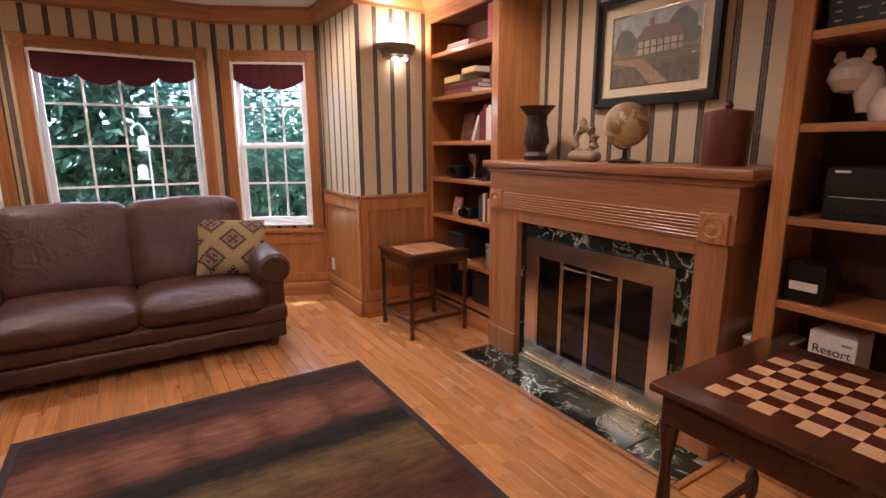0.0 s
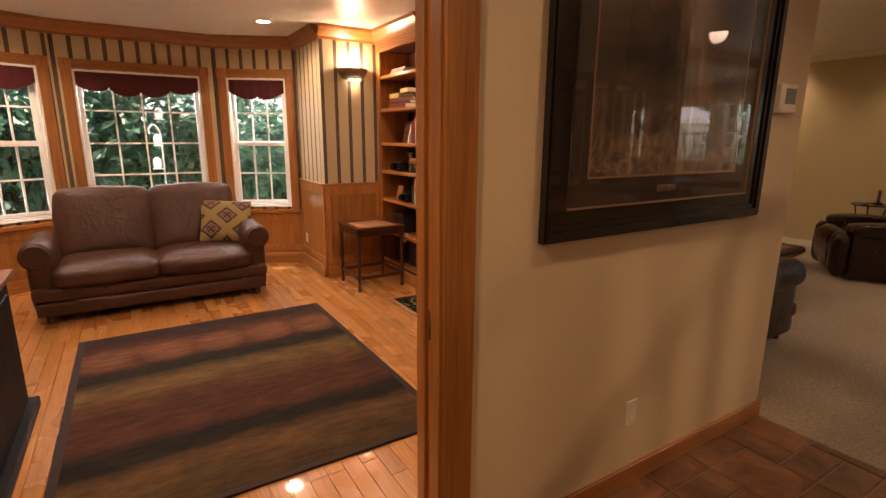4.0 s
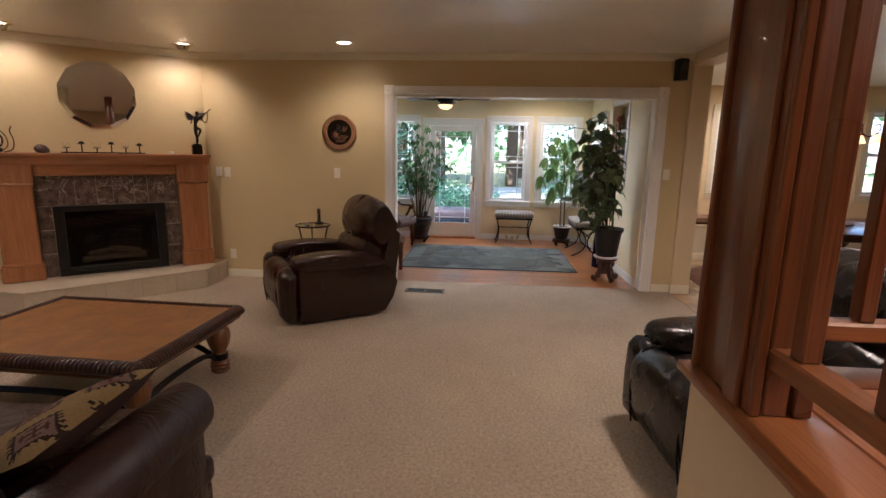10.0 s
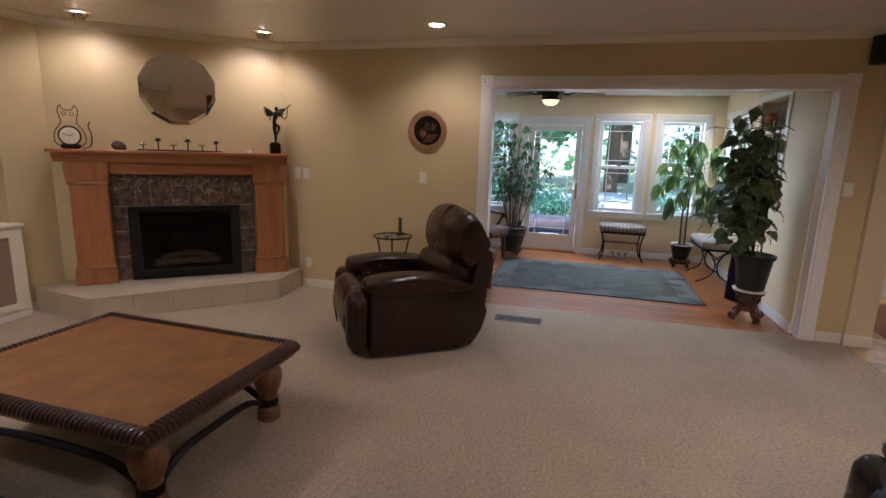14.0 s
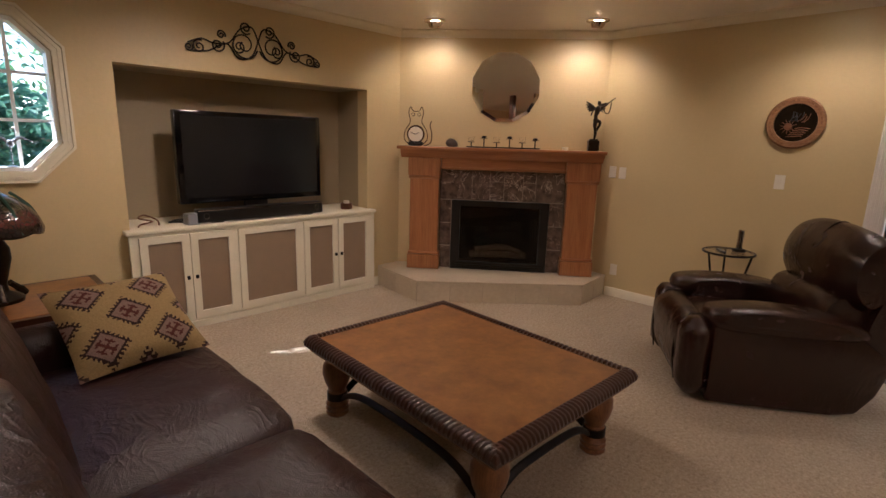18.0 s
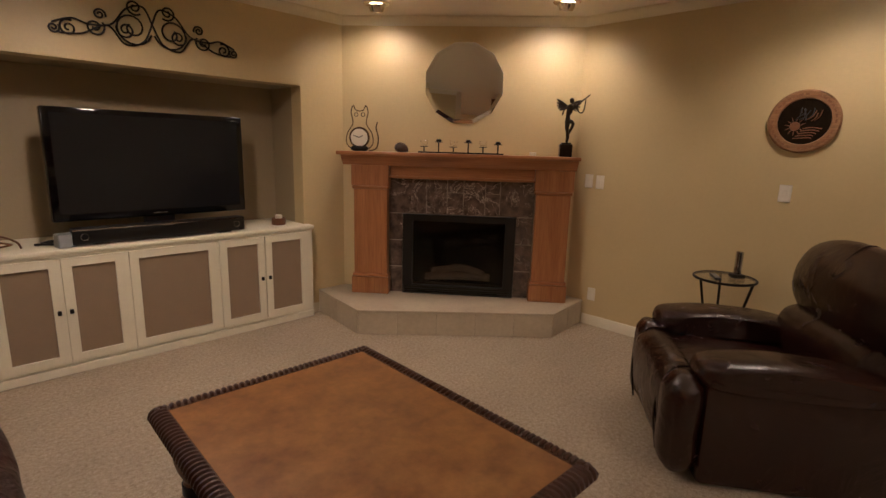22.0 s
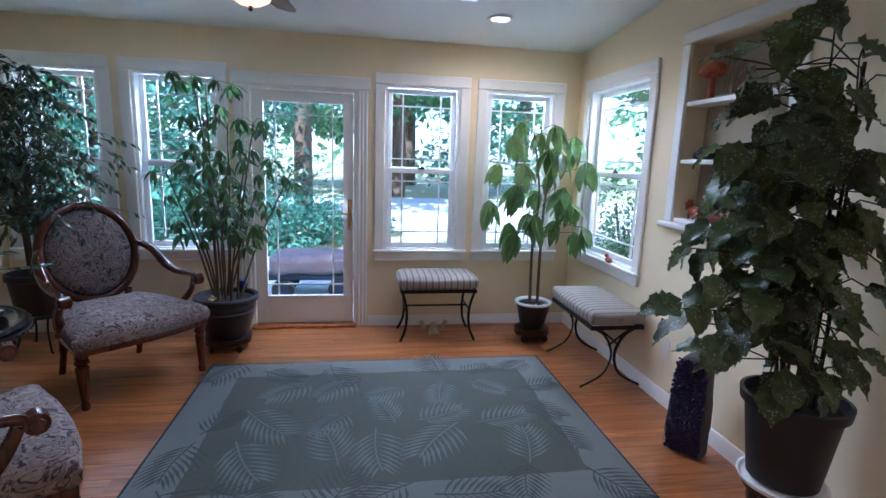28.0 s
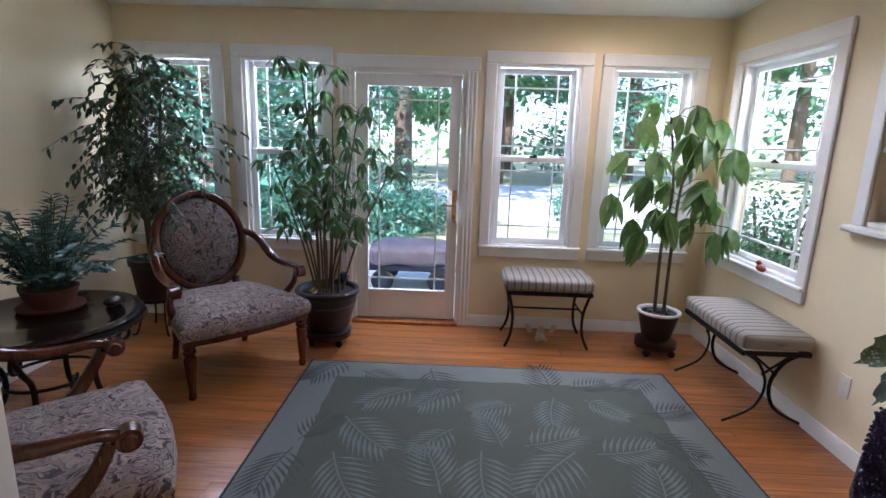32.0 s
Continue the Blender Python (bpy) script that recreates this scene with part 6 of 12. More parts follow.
part("knob", lathe(bmesh.new(), [(0.012, 0.252), (0.018, 0.265), (0.004, 0.285)], 12), "jar", t)

# stool with slatted seat
t = thing("slatted_stool", pose(1.925, 3.425, 0), "dark wooden stool with a slatted cane seat", "stool")
for sx in (-1, 1):
    for sy in (-1, 1):
        part("leg", lathe(bmesh.new(), [(0.017, 0), (0.02, 0.02), (0.013, 0.05), (0.017, 0.10), (0.018, 0.16), (0.013, 0.19), (0.02, 0.30), (0.016, 0.48), (0.021, 0.56), (0.022, 0.615)], 12, (sx * 0.235, sy * 0.235, 0)), "dark_wood", t)
for s in (-1, 1):
    part("stretcher", box(-0.215, 0.215, s * 0.235 - 0.011, s * 0.235 + 0.011, 0.12, 0.15, 0.004), "dark_wood_x", t)
    part("stretcher", box(s * 0.235 - 0.011, s * 0.235 + 0.011, -0.215, 0.215, 0.119, 0.149, 0.004), "dark_wood", t)
    part("apron", box(-0.22, 0.22, s * 0.245 - 0.01, s * 0.245 + 0.01, 0.555, 0.612, 0.003), "dark_wood_x", t)
    part("apron", box(s * 0.245 - 0.01, s * 0.245 + 0.01, -0.22, 0.22, 0.554, 0.611, 0.003), "dark_wood", t)
part("seat_frame", ring(bmesh.new(), [(-0.20, -0.20), (0.20, -0.20), (0.20, 0.20), (-0.20, 0.20)], [(-0.265, -0.265), (0.265, -0.265), (0.265, 0.265), (-0.265, 0.265)], 0.6155, 0.64), "dark_wood_x", t)
M["slat"] = timber("slat_wood", rgb("8f5c38"), rgb("b98a60"), 0.45, 1, 0.9)
for i in range(14):
    x = -0.198 + i * 0.0285
    part("slat", box(x, x + 0.022, -0.2, 0.2, 0.622, 0.638, 0.003), "slat", t)

# chess table
t = thing("chess_table", pose(1.655, 0.60, 0), "dark wooden game table with an inlaid chessboard", "table")
TX, TY, TZ = 0.34, 0.36, 0.705
part("tabletop", box(-TX, TX, -TY, TY, TZ - 0.028, TZ, 0.008, 2), "dark_wood_x", t)
part("apron", box(-TX + 0.03, TX - 0.03, -TY + 0.03, TY - 0.03, TZ - 0.13, TZ - 0.0285, 0.004), "dark_wood_x", t)
for sx in (-1, 1):
    for sy in (-1, 1):
        x, y = sx * (TX - 0.05), sy * (TY - 0.05)
        bm = lathe(bmesh.new(), [(0.018, 0), (0.026, 0.03), (0.014, 0.06), (0.024, 0.10), (0.024, 0.16), (0.013, 0.19), (0.022, 0.30), (0.016, 0.45), (0.026, 0.52), (0.03, 0.56), (0.03, 0.575)], 14, (x, y, 0))
        part("leg", bm, "dark_wood", t)
for s in (-1, 1):
    part("stretcher", box(-TX + 0.06, TX - 0.06, s * (TY - 0.05) - 0.012, s * (TY - 0.05) + 0.012, 0.115, 0.145, 0.004), "dark_wood_x", t)
M["maple"] = timber("maple_inlay", rgb("b98a5c"), rgb("d5ad7f"), 0.3, 1, 0.8)
M["rose"] = timber("dark_inlay", rgb("3a170f"), rgb("5a2719"), 0.3, 1, 0.8)
SQ = 0.0605
for i in range(8):
    for j in range(8):
        x, y = -4 * SQ + i * SQ, -4 * SQ + j * SQ
        part("square", box(x + 0.0004, x + SQ - 0.0004, y + 0.0004, y + SQ - 0.0004, TZ + 0.0002, TZ + 0.0012), "maple" if (i + j) % 2 else "rose", t)

# sofa, rug, desk, printer table
sofa("leather_loveseat", pose(-0.01, 4.03, 0, 0, 0, 0), 1.90, 0.95, "study_leather", "brown leather loveseat with rolled arms under the bay window", 0.47, 0.68, 1.02, 0.25)
pillow(pose(0.60, 3.93, 0.49, -38, 0, 0) @ pose(0, 0, 0, 0, 8, 0), 0.49, "square gold pillow with dark diamonds on the loveseat")
t = thing("area_rug", pose(0.30, 1.91, 0), "dark rust and brown patterned rug on the oak floor", "rug")
part("field", box(-0.885, 0.885, -1.15, 1.12, 0.001, 0.012, 0.004), "study_rug", t)
M["rug_edge"] = plain("rug_edge", rgb("2b1a16"), 0.95, var=0.2, scale=20, bump=0.4)
part("binding", ring(bmesh.new(), [(-0.86, -1.13), (0.86, -1.13), (0.86, 1.10), (-0.86, 1.10)], [(-0.90, -1.165), (0.90, -1.165), (0.90, 1.135), (-0.90, 1.135)], 0.001, 0.0135), "rug_edge", t, "dark rug binding")
M["desk_black"] = plain("desk_black", rgb("0c0a0a"), 0.55, var=0.2, bump=0.05, spec=0.25)
t = thing("desk", pose(-1.14, 1.50, 0), "black desk with a brown wooden top", "desk")
M["desk_top"] = timber("desk_top", rgb("6b4630"), rgb("8a6044"), 0.35, 1, 0.7)
part("desktop", box(-0.40, 0.41, -0.62, 0.64, 0.775, 0.81, 0.012, 2), "desk_top", t)
part("body", box(-0.37, 0.375, -0.58, 0.595, 0.06, 0.7745, 0.004), "desk_black", t)
part("plinth", box(-0.385, 0.42, -0.60, 0.625, 0.0, 0.0595, 0.006), "desk_black", t)
part("end_panel", box(0.3755, 0.385, -0.50, 0.52, 0.14, 0.70, 0.004), "desk_black", t)
part("cable_port", lathe(bmesh.new(), [(0.028, 0.8105), (0.028, 0.813), (0.001, 0.8135)], 18, (-0.02, 0.50, 0)), "desk_black", t)
t = thing("printer_table", pose(-1.74, 3.50, 0), "dark table with turned legs and a brown top", "table")
part("tabletop", box(-0.38, 0.40, -0.30, 0.31, 0.765, 0.80, 0.01, 2), "desk_top", t)
part("apron", box(-0.34, 0.36, -0.26, 0.27, 0.66, 0.7645), "black", t)
for sx in (-0.32, 0.34):
    for sy in (-0.24, 0.25):
        part("leg", lathe(bmesh.new(), [(0.03, 0), (0.04, 0.05), (0.025, 0.09), (0.045, 0.2), (0.05, 0.35), (0.03, 0.42), (0.05, 0.47), (0.03, 0.53), (0.045, 0.6), (0.045, 0.659)], 16, (sx, sy, 0)), "black", t)
t = thing("printer", pose(-1.78, 3.50, 0.8015, 0, 0, 4), "grey and white desktop printer", "printer")
M["printer_grey"] = plain("printer_grey", rgb("8e9195"), 0.45, var=0.05, bump=0.05)
part("body", box(-0.22, 0.22, -0.20, 0.20, 0.02, 0.19, 0.015, 2), "plastic_white", t)
part("top_cover", box(-0.225, 0.225, -0.205, 0.205, 0.1905, 0.28, 0.02, 2), "printer_grey", t)
part("tray", box(-0.30, 0.26, -0.22, 0.22, 0.0, 0.019, 0.004), "plastic_white", t)
part("vent_panel", box(0.2205, 0.2235, -0.12, 0.10, 0.06, 0.15), "printer_grey", t)

# sconce
t = thing("wall_sconce", pose(1.945, 3.86, 2.10), "half-round stepped wall sconce, lit from above and below", "sconce")
M["sconce"] = plain("sconce_plaster", rgb("7d7260"), 0.5, var=0.1, scale=12)


def half_bowl(prof, n=20):
    bm = bmesh.new()
    rings = [[bm.verts.new((r * math.cos(math.pi + math.pi * i / n), r * 0.75 * math.sin(math.pi + math.pi * i / n), z)) for i in range(n + 1)] for r, z in prof]
    for a, b in zip(rings, rings[1:]):
        for i in range(n):
            bm.faces.new((a[i], a[i + 1], b[i + 1], b[i]))
    return bm


part("bowl", half_bowl([(0.06, -0.01), (0.10, 0.0), (0.115, 0.02), (0.13, 0.025), (0.15, 0.06), (0.16, 0.065), (0.17, 0.105), (0.165, 0.105), (0.12, 0.04)]), "sconce", t)
part("wall_plate", box(-0.12, 0.12, -0.012, -0.001, 0.0, 0.09, 0.003), "sconce", t)
for x in (-0.035, 0.045):
    part("lens", lathe(bmesh.new(), [(0.001, -0.012), (0.025, -0.011), (0.025, -0.006)], 14, (x, -0.055, 0)), "bulb", t, "small lit lens")
part("lamp_tube", tube(bmesh.new(), [(-0.07, -0.06, 0.075), (0.07, -0.06, 0.075)], 0.016), "bulb", t, "glowing lamp inside the bowl")
lamp("sconce_light", "POINT", 7, WARM, pose(1.945, 3.79, 2.25), radius=0.05)
for x, y in ((1.11, 4.0), (-1.13, 4.1), (1.75, 2.48), (-0.6, 1.6), (0.6, 1.2)):
    can_fixture(x, y, STUDY_CEIL)
plate(pose(1.60, 4.55, 0.33, 0, 0, -90) @ pose(0, -0.013, 0), "outlet")
# ---- hall: picture, thermostat, stairs ----
def sepia_print():
    """A dim sepia scene: a pale fall of water among rocks and dark trees, on the object's x and z."""
    n = Nodes("sepia_print")
    v = n.coords()
    sep = n.add("ShaderNodeSeparateXYZ")
    n.link(v, sep.inputs[0])
    big, mid, fine = n.noise(v, 3.0, 6, 0.65, 0.6), n.noise(v, 11.0, 7, 0.7, 0.8), n.noise(n.coords((30, 1, 5)), 1.0, 5, 0.7)
    x = n.math("ADD", sep.outputs[0], n.math("MULTIPLY", n.math("SUBTRACT", big, 0.5), 0.32))
    # the lighter column stands right of the middle
    col_mask = n.ramp(n.math("ABSOLUTE", n.math("SUBTRACT", x, 0.78)), [(0.02, (1, 1, 1)), (0.15, (0, 0, 0))])
    low = n.ramp(n.math("ADD", sep.outputs[2], n.math("MULTIPLY", n.math("SUBTRACT", mid, 0.5), 0.5)), [(0.30, (1, 1, 1)), (0.62, (0, 0, 0))])
    col = n.ramp(big, [(0.32, rgb("1c1511")), (0.5, rgb("3d3027")), (0.68, rgb("665344"))])
    col = n.mix(n.math("MULTIPLY", low, 0.7), col, n.ramp(mid, [(0.36, rgb("2b211b")), (0.5, rgb("78644f")), (0.66, rgb("c0a68a"))]))
    col = n.mix(n.math("MULTIPLY", col_mask, 0.75), col, n.ramp(fine, [(0.32, rgb("4d3e32")), (0.52, rgb("8a7460")), (0.7, rgb("b9a48c"))]))
    return n.done(col, 0.5)


ART2 = sepia_print()
M["pale_fillet"] = plain("copper_fillet", rgb("a58468"), 0.35, 0.5, var=0.1, bump=0.1)
M["frame_black"] = plain("frame_black", rgb("191614"), 0.2, var=0.2, bump=0.05, coat=0.4)
t = framed_picture(pose(1.01, HALL_Y - 0.004, 1.172, 0, 0, 0), 1.35, 1.16, "large sepia wildlife print in a wide black frame under glass", 0.105, 0.105, "frame_black", "33281f", ART2, "pale_fillet")
part("name_plate", box(0.60, 0.72, -0.0110, -0.0085, 0.145, 0.172, 0.001), "brass", t, "small brass name plate")
bm = bmesh.new()
for i in range(80):
    z = 0.12 + i * 0.0118
    lathe(bm, [(0.003, 0), (0.0045, 0.004), (0.003, 0.008)], 6, (0.110, -0.020, z))
tagged(part("beading", bm, "bronze", t), "beaded gilt edge", "", "", "stuff")
t = thing("thermostat", pose(2.49, HALL_Y - 0.001, 1.70), "beige wall thermostat with a grey screen", "thermostat")
part("case", box(-0.075, 0.075, -0.035, 0.0, -0.06, 0.07, 0.008, 2), "plastic_white", t)
M["lcd"] = plain("lcd", rgb("7f8a82"), 0.2, var=0.03, bump=0)
part("screen", box(-0.035, 0.06, -0.0365, -0.0352, -0.02, 0.05), "lcd", t, "grey display")
part("cover", box(-0.07, 0.07, -0.038, -0.0352, -0.055, -0.028, 0.002), "plastic_white", t)
plate(pose(1.60, HALL_Y - 0.001, 0.36), "outlet")

# stairs beside the hall: five risers up to a landing
RISE, RUN, SX0, SY = 0.207, 0.27, 1.03, -1.30
SW = 1.05
st = tagged(thing("stairs", pose(0, 0, 0), "oak stair with white risers up to a landing", "stairs"), "", "", "", "structure")
for k in range(4):
    x, z = SX0 + k * RUN, RISE * (k + 1)
    part("tread", box(x - 0.03, x + RUN + 0.06, SY - SW, SY + 0.035, z - 0.03, z, 0.010, 2), "stair_oak_lit_x", st)
    part("riser", box(x, x + 0.02, SY - SW, SY - 0.002, z - RISE, z - 0.031), "white", st)
    part("skirt", box(x + 0.02, x + RUN + 0.02, SY - 0.03, SY - 0.002, 0, z - 0.031), "hall_paint", st)
LX0, LX1, LZ = SX0 + 4 * RUN, 3.535, 1.045
part("riser", box(LX0, LX0 + 0.02, SY - SW, SY - 0.166, LZ - RISE, LZ - 0.031), "white", st)
part("corner_board", box(2.13, 2.189, SY - 0.0745, SY - 0.004, RISE * 4, LZ - 0.0285, 0.003), "stair_oak_shaded", st)
part("landing_floor", box(LX0 - 0.03, LX1 - 0.10, SY - 1.65, SY - 0.16, LZ - 0.03, LZ - 0.002, 0.004), "stair_oak_lit_x", st)
part("ledge_cap", box(2.228, LX1 + 0.03, SY - 0.158, SY + 0.028, LZ - 0.028, LZ, 0.009, 2), "stair_oak_lit_x", st)
part("ledge_cap", box(LX1 - 0.098, LX1 + 0.03, SY - 1.65, SY - 0.16, LZ - 0.028, LZ, 0.009, 2), "stair_oak_shaded", st)
part("ledge_nose", box(2.155, 2.2275, SY - 0.074, SY + 0.028, LZ - 0.028, LZ, 0.009, 2), "stair_oak_lit_x", st)
bm = box(2.19, LX1, SY - 0.12, SY - 0.002, 0, LZ - 0.0285)
bx(bm, LX1 - 0.12, LX1, SY - 1.65, SY - 0.121, 0, LZ - 0.0285)
bx(bm, LX0 + 0.02, LX1 - 0.121, SY - 1.65, SY - 1.53, 0, LZ - 0.031)
setting("wall_landing", bm, "hall_paint", "painted half wall below the landing")
setting("baseboard_landing", box(2.70, LX1 + 0.012, SY - 0.001, SY + 0.014, 0, 0.09, 0.004), "oak_x", "oak baseboard along the half wall")


def spindle_rail(m, length, z0, z1, n, first, label):
    """Square spindles between two rails, along local x."""
    t = thing("railing", m, label, "railing", "stair railings")
    part("bottom_rail", box(0, length, -0.03, 0.03, z0, z0 + 0.045, 0.006), "stair_oak_lit_x", t)
    part("top_rail", box(0, length, -0.032, 0.032, z1 - 0.05, z1, 0.008), "stair_oak_lit_x", t)
    for i in range(n):
        x = first + i * 0.21
        part("spindle", box(x - 0.019, x + 0.019, -0.019, 0.019, z0 + 0.0455, z1 - 0.0505, 0.004), "stair_oak_shaded", t)
    return t


RY = SY - 0.06
spindle_rail(pose(2.2265, RY, 0), 1.052, 1.150, 1.945, 5, 0.142, "oak railing with square spindles on the landing ledge")
spindle_rail(pose(LX1 - 0.06, SY - 0.20, 0, 0, 0, -90), 1.42, 1.150, 1.945, 6, 0.145, "oak railing with square spindles across the landing")


def post(name, x0, x1, y0, y1, z0, z1, label, panel=True):
    t = thing(name, pose(0, 0, 0), label, "post", "stair posts")
    part("shaft", box(x0, x1, y0, y1, z0, z1, 0.008, 2), "stair_oak_shaded", t)
    if panel:
        part("trim", box(x1 - 0.004, x1 + 0.016, y0 - 0.012, y1 + 0.014, z0, z1, 0.004), "stair_oak_shaded", t, "corner trim strip")
    return t


t = post("landing_post", 3.28, 3.51, SY - 0.130, SY - 0.005, LZ, CEIL, "wide panelled oak post from the ledge to the ceiling")
for a, b, d in ((0.0, 0.022, 0.016), (0.028, 0.078, 0.010), (0.086, 0.125, 0.014)):
    part("strip", box(3.28 - d, 3.2795, SY - 0.005 - b, SY - 0.005 - a, LZ + 0.0005, CEIL - 0.001, 0.004), "stair_oak_shaded", t, "upright oak strip")
part("strip", box(3.30, 3.36, SY - 0.0045, SY + 0.008, LZ + 0.0005, CEIL - 0.001, 0.004), "stair_oak_shaded", t, "upright oak strip")
t = thing("panel_board", pose(0, 0, 0), "flat oak panel above the landing railing", "panel")
part("board", box(2.95, 3.262, RY - 0.02, RY + 0.02, 1.947, CEIL - 0.001, 0.003), "stair_oak_shaded", t)
t = post("landing_post", 2.085, 2.225, SY - 0.165, SY - 0.075, RISE * 4, CEIL, "square oak post at the head of the stair", False)
for z in (0.885, 0.950):
    part("bolt_plug", lathe(bmesh.new(), [(0.014, 0), (0.014, 0.003), (0.001, 0.004)], 12, m=Matrix.Translation((2.155, SY - 0.075, z)) @ pose(0, 0, 0, -90)), "dark_wood", t)
post("landing_post", LX1 - 0.12, LX1 - 0.005, SY - 1.65, SY - 1.63 + 0.0, LZ, CEIL, "oak post at the far end of the landing", False)
t = thing("newel_post", pose(1.10, -1.448, 0.04), "oak newel post with a large turned ball", "newel")
part("shaft", box(-0.056, 0.056, -0.056, 0.056, -0.04, 1.035, 0.008, 2), "stair_oak_shaded", t)
part("cap", box(-0.066, 0.066, -0.066, 0.066, 1.0355, 1.062, 0.008, 2), "stair_oak_lit_x", t)
part("ball", lathe(bmesh.new(), [(0.062, 1.0625), (0.066, 1.075), (0.045, 1.085), (0.04, 1.095), (0.054, 1.112), (0.065, 1.138), (0.063, 1.168), (0.046, 1.192), (0.02, 1.206), (0.002, 1.208)], 28), "stair_oak_lit_x", t, "glossy turned ball finial")
# sloping handrail and balusters of the first flight
t = thing("stair_railing", pose(0, 0, 0), "oak handrail with balusters along the stair", "railing", "stair railings")
slope = RISE / RUN
RAIL_Y, hx0, hx1 = -1.408, 1.15, 2.085
tilt = -math.degrees(math.atan(slope))
run = (hx1 - hx0) / math.cos(math.atan(slope))


def rail_z(x):
    """Middle of the sloping bottom rail."""
    return 1.20 - (2.03 - x) * slope


def bar(prof):
    bm = bmesh.new()
    ends = [[bm.verts.new((x, a, b)) for a, b in prof] for x in (0.0, run)]
    n = len(prof)
    for i in range(n):
        bm.faces.new((ends[0][i], ends[0][(i + 1) % n], ends[1][(i + 1) % n], ends[1][i]))
    bm.faces.new(ends[0][::-1])
    bm.faces.new(ends[1])
    return bm


hand = [(-0.030, -0.042), (0.030, -0.042), (0.036, -0.028), (0.036, 0.018), (0.030, 0.034), (0.015, 0.039), (-0.015, 0.039), (-0.030, 0.034), (-0.036, 0.018), (-0.036, -0.028)]
shoe = [(-0.028, -0.024), (0.028, -0.024), (0.030, -0.018), (0.030, 0.018), (0.026, 0.024), (-0.026, 0.024), (-0.030, 0.018), (-0.030, -0.018)]
part("handrail", bar(hand), "stair_oak_lit_x", t, m=pose(hx0, RAIL_Y, rail_z(hx0) + 0.70, 0, tilt, 0))
part("bottom_rail", bar(shoe), "stair_oak_shaded", t, m=pose(hx0, RAIL_Y, rail_z(hx0), 0, tilt, 0))
for k in range(4):
    x = 1.905 - 0.205 * k
    if x > hx0 + 0.04:
        part("baluster", box(x - 0.022, x + 0.022, RAIL_Y - 0.022, RAIL_Y + 0.022, rail_z(x) + 0.014, rail_z(x) + 0.655, 0.004), "stair_oak_shaded", t)

# hall ceiling lights
for x, y in ((-0.5, -0.75), (1.5, -0.75), (1.0, -3.2), (9.2, -4.2), (9.9, -4.9)):
    can_fixture(x, y, CEIL)
# ---- living room ----
DM, DL = along(DIAG0, DIAG1)
# hearth slab: limestone tiles on a raised base
hp = [(6.50, TV_Y - 0.002), (6.42, 3.50), (7.58, 2.37), (FAM_X - 0.002, 2.42), (FAM_X - 0.002, 2.56), (6.80, TV_Y - 0.002)]
t = thing("raised_hearth", pose(0, 0, 0), "raised corner hearth faced with pale limestone tiles", "hearth")
part("core", prism(bmesh.new(), hp, 0, 0.19), "grout", t)
part("top_slab", prism(bmesh.new(), [(6.49, TV_Y - 0.003), (6.405, 3.49), (7.575, 2.355), (FAM_X - 0.003, 2.405), (FAM_X - 0.003, 2.56), (6.80, TV_Y - 0.003)], 0.1905, 0.214, 0.005), "limestone", t)
for (p0, p1), nt in ((((6.42, 3.50), (7.58, 2.37)), 5), (((7.58, 2.37), (FAM_X - 0.002, 2.42)), 2), (((6.50, TV_Y - 0.002), (6.42, 3.50)), 2)):
    m, length = along(p0, p1)
    for i in range(nt):
        part("tile", box(i * length / nt + 0.0015, (i + 1) * length / nt - 0.0015, -0.008, 0.0, 0.001, 0.189, 0.001), "limestone", t, m=m)

# corner fireplace; local x along the corner wall, -y to the room
fp2 = thing("fireplace", DM @ pose(0, 0, 0), "oak corner fireplace with brown marble tiles and black firebox", "fireplace")
FZ, FO = 0.2145, 0.16
bm = box(0.42, 0.675, -FO + 0.0004, -0.002, FZ, 1.30)
bx(bm, 1.535, 1.80, -FO + 0.0004, -0.002, FZ, 1.30)
bx(bm, 0.676, 1.534, -FO + 0.0004, -0.002, 0.905, 1.30)
bx(bm, 0.676, 1.534, -FO + 0.0004, -0.002, FZ, FZ + 0.07)
part("backing", bm, "grout", fp2)
for a, b in ((0.165, 0.465), (1.765, 2.06)):
    part("leg", box(a, b, -FO - 0.085, -0.003, FZ, 1.285, 0.004), "mantel_oak", fp2)
    part("leg_plinth", box(a - 0.02, b + 0.02, -FO - 0.11, -0.003, FZ, FZ + 0.155, 0.006), "mantel_oak", fp2)
    part("plinth_mould", box(a - 0.014, b + 0.014, -FO - 0.10, -0.003, FZ + 0.1555, FZ + 0.185, 0.010, 2), "mantel_oak_x", fp2)
    part("capital_mould", box(a - 0.014, b + 0.014, -FO - 0.10, -0.003, 1.165, 1.195, 0.010, 2), "mantel_oak_x", fp2)
    part("capital", box(a - 0.018, b + 0.018, -FO - 0.105, -0.003, 1.1955, 1.375, 0.004), "mantel_oak", fp2)
part("header", box(0.484, 1.746, -FO - 0.06, -0.003, 1.275, 1.375, 0.004), "mantel_oak_x", fp2)
part("header_bead", box(0.466, 1.764, -FO - 0.075, -0.10, 1.265, 1.290, 0.006), "mantel_oak_x", fp2)
part("crown_mould", sweep(bmesh.new(), [(0, 0), (FO + 0.10, 0), (FO + 0.115, 0.02), (FO + 0.15, 0.05), (FO + 0.17, 0.085), (0, 0.085)], (0.075, -0.003, 1.3755), (2.06 + 0.03, -0.003, 1.3755)), "mantel_oak_x", fp2)
part("mantel_shelf", box(0.045, 2.10, -FO - 0.215, -0.003, 1.461, 1.492, 0.006, 2), "mantel_oak_x", fp2)
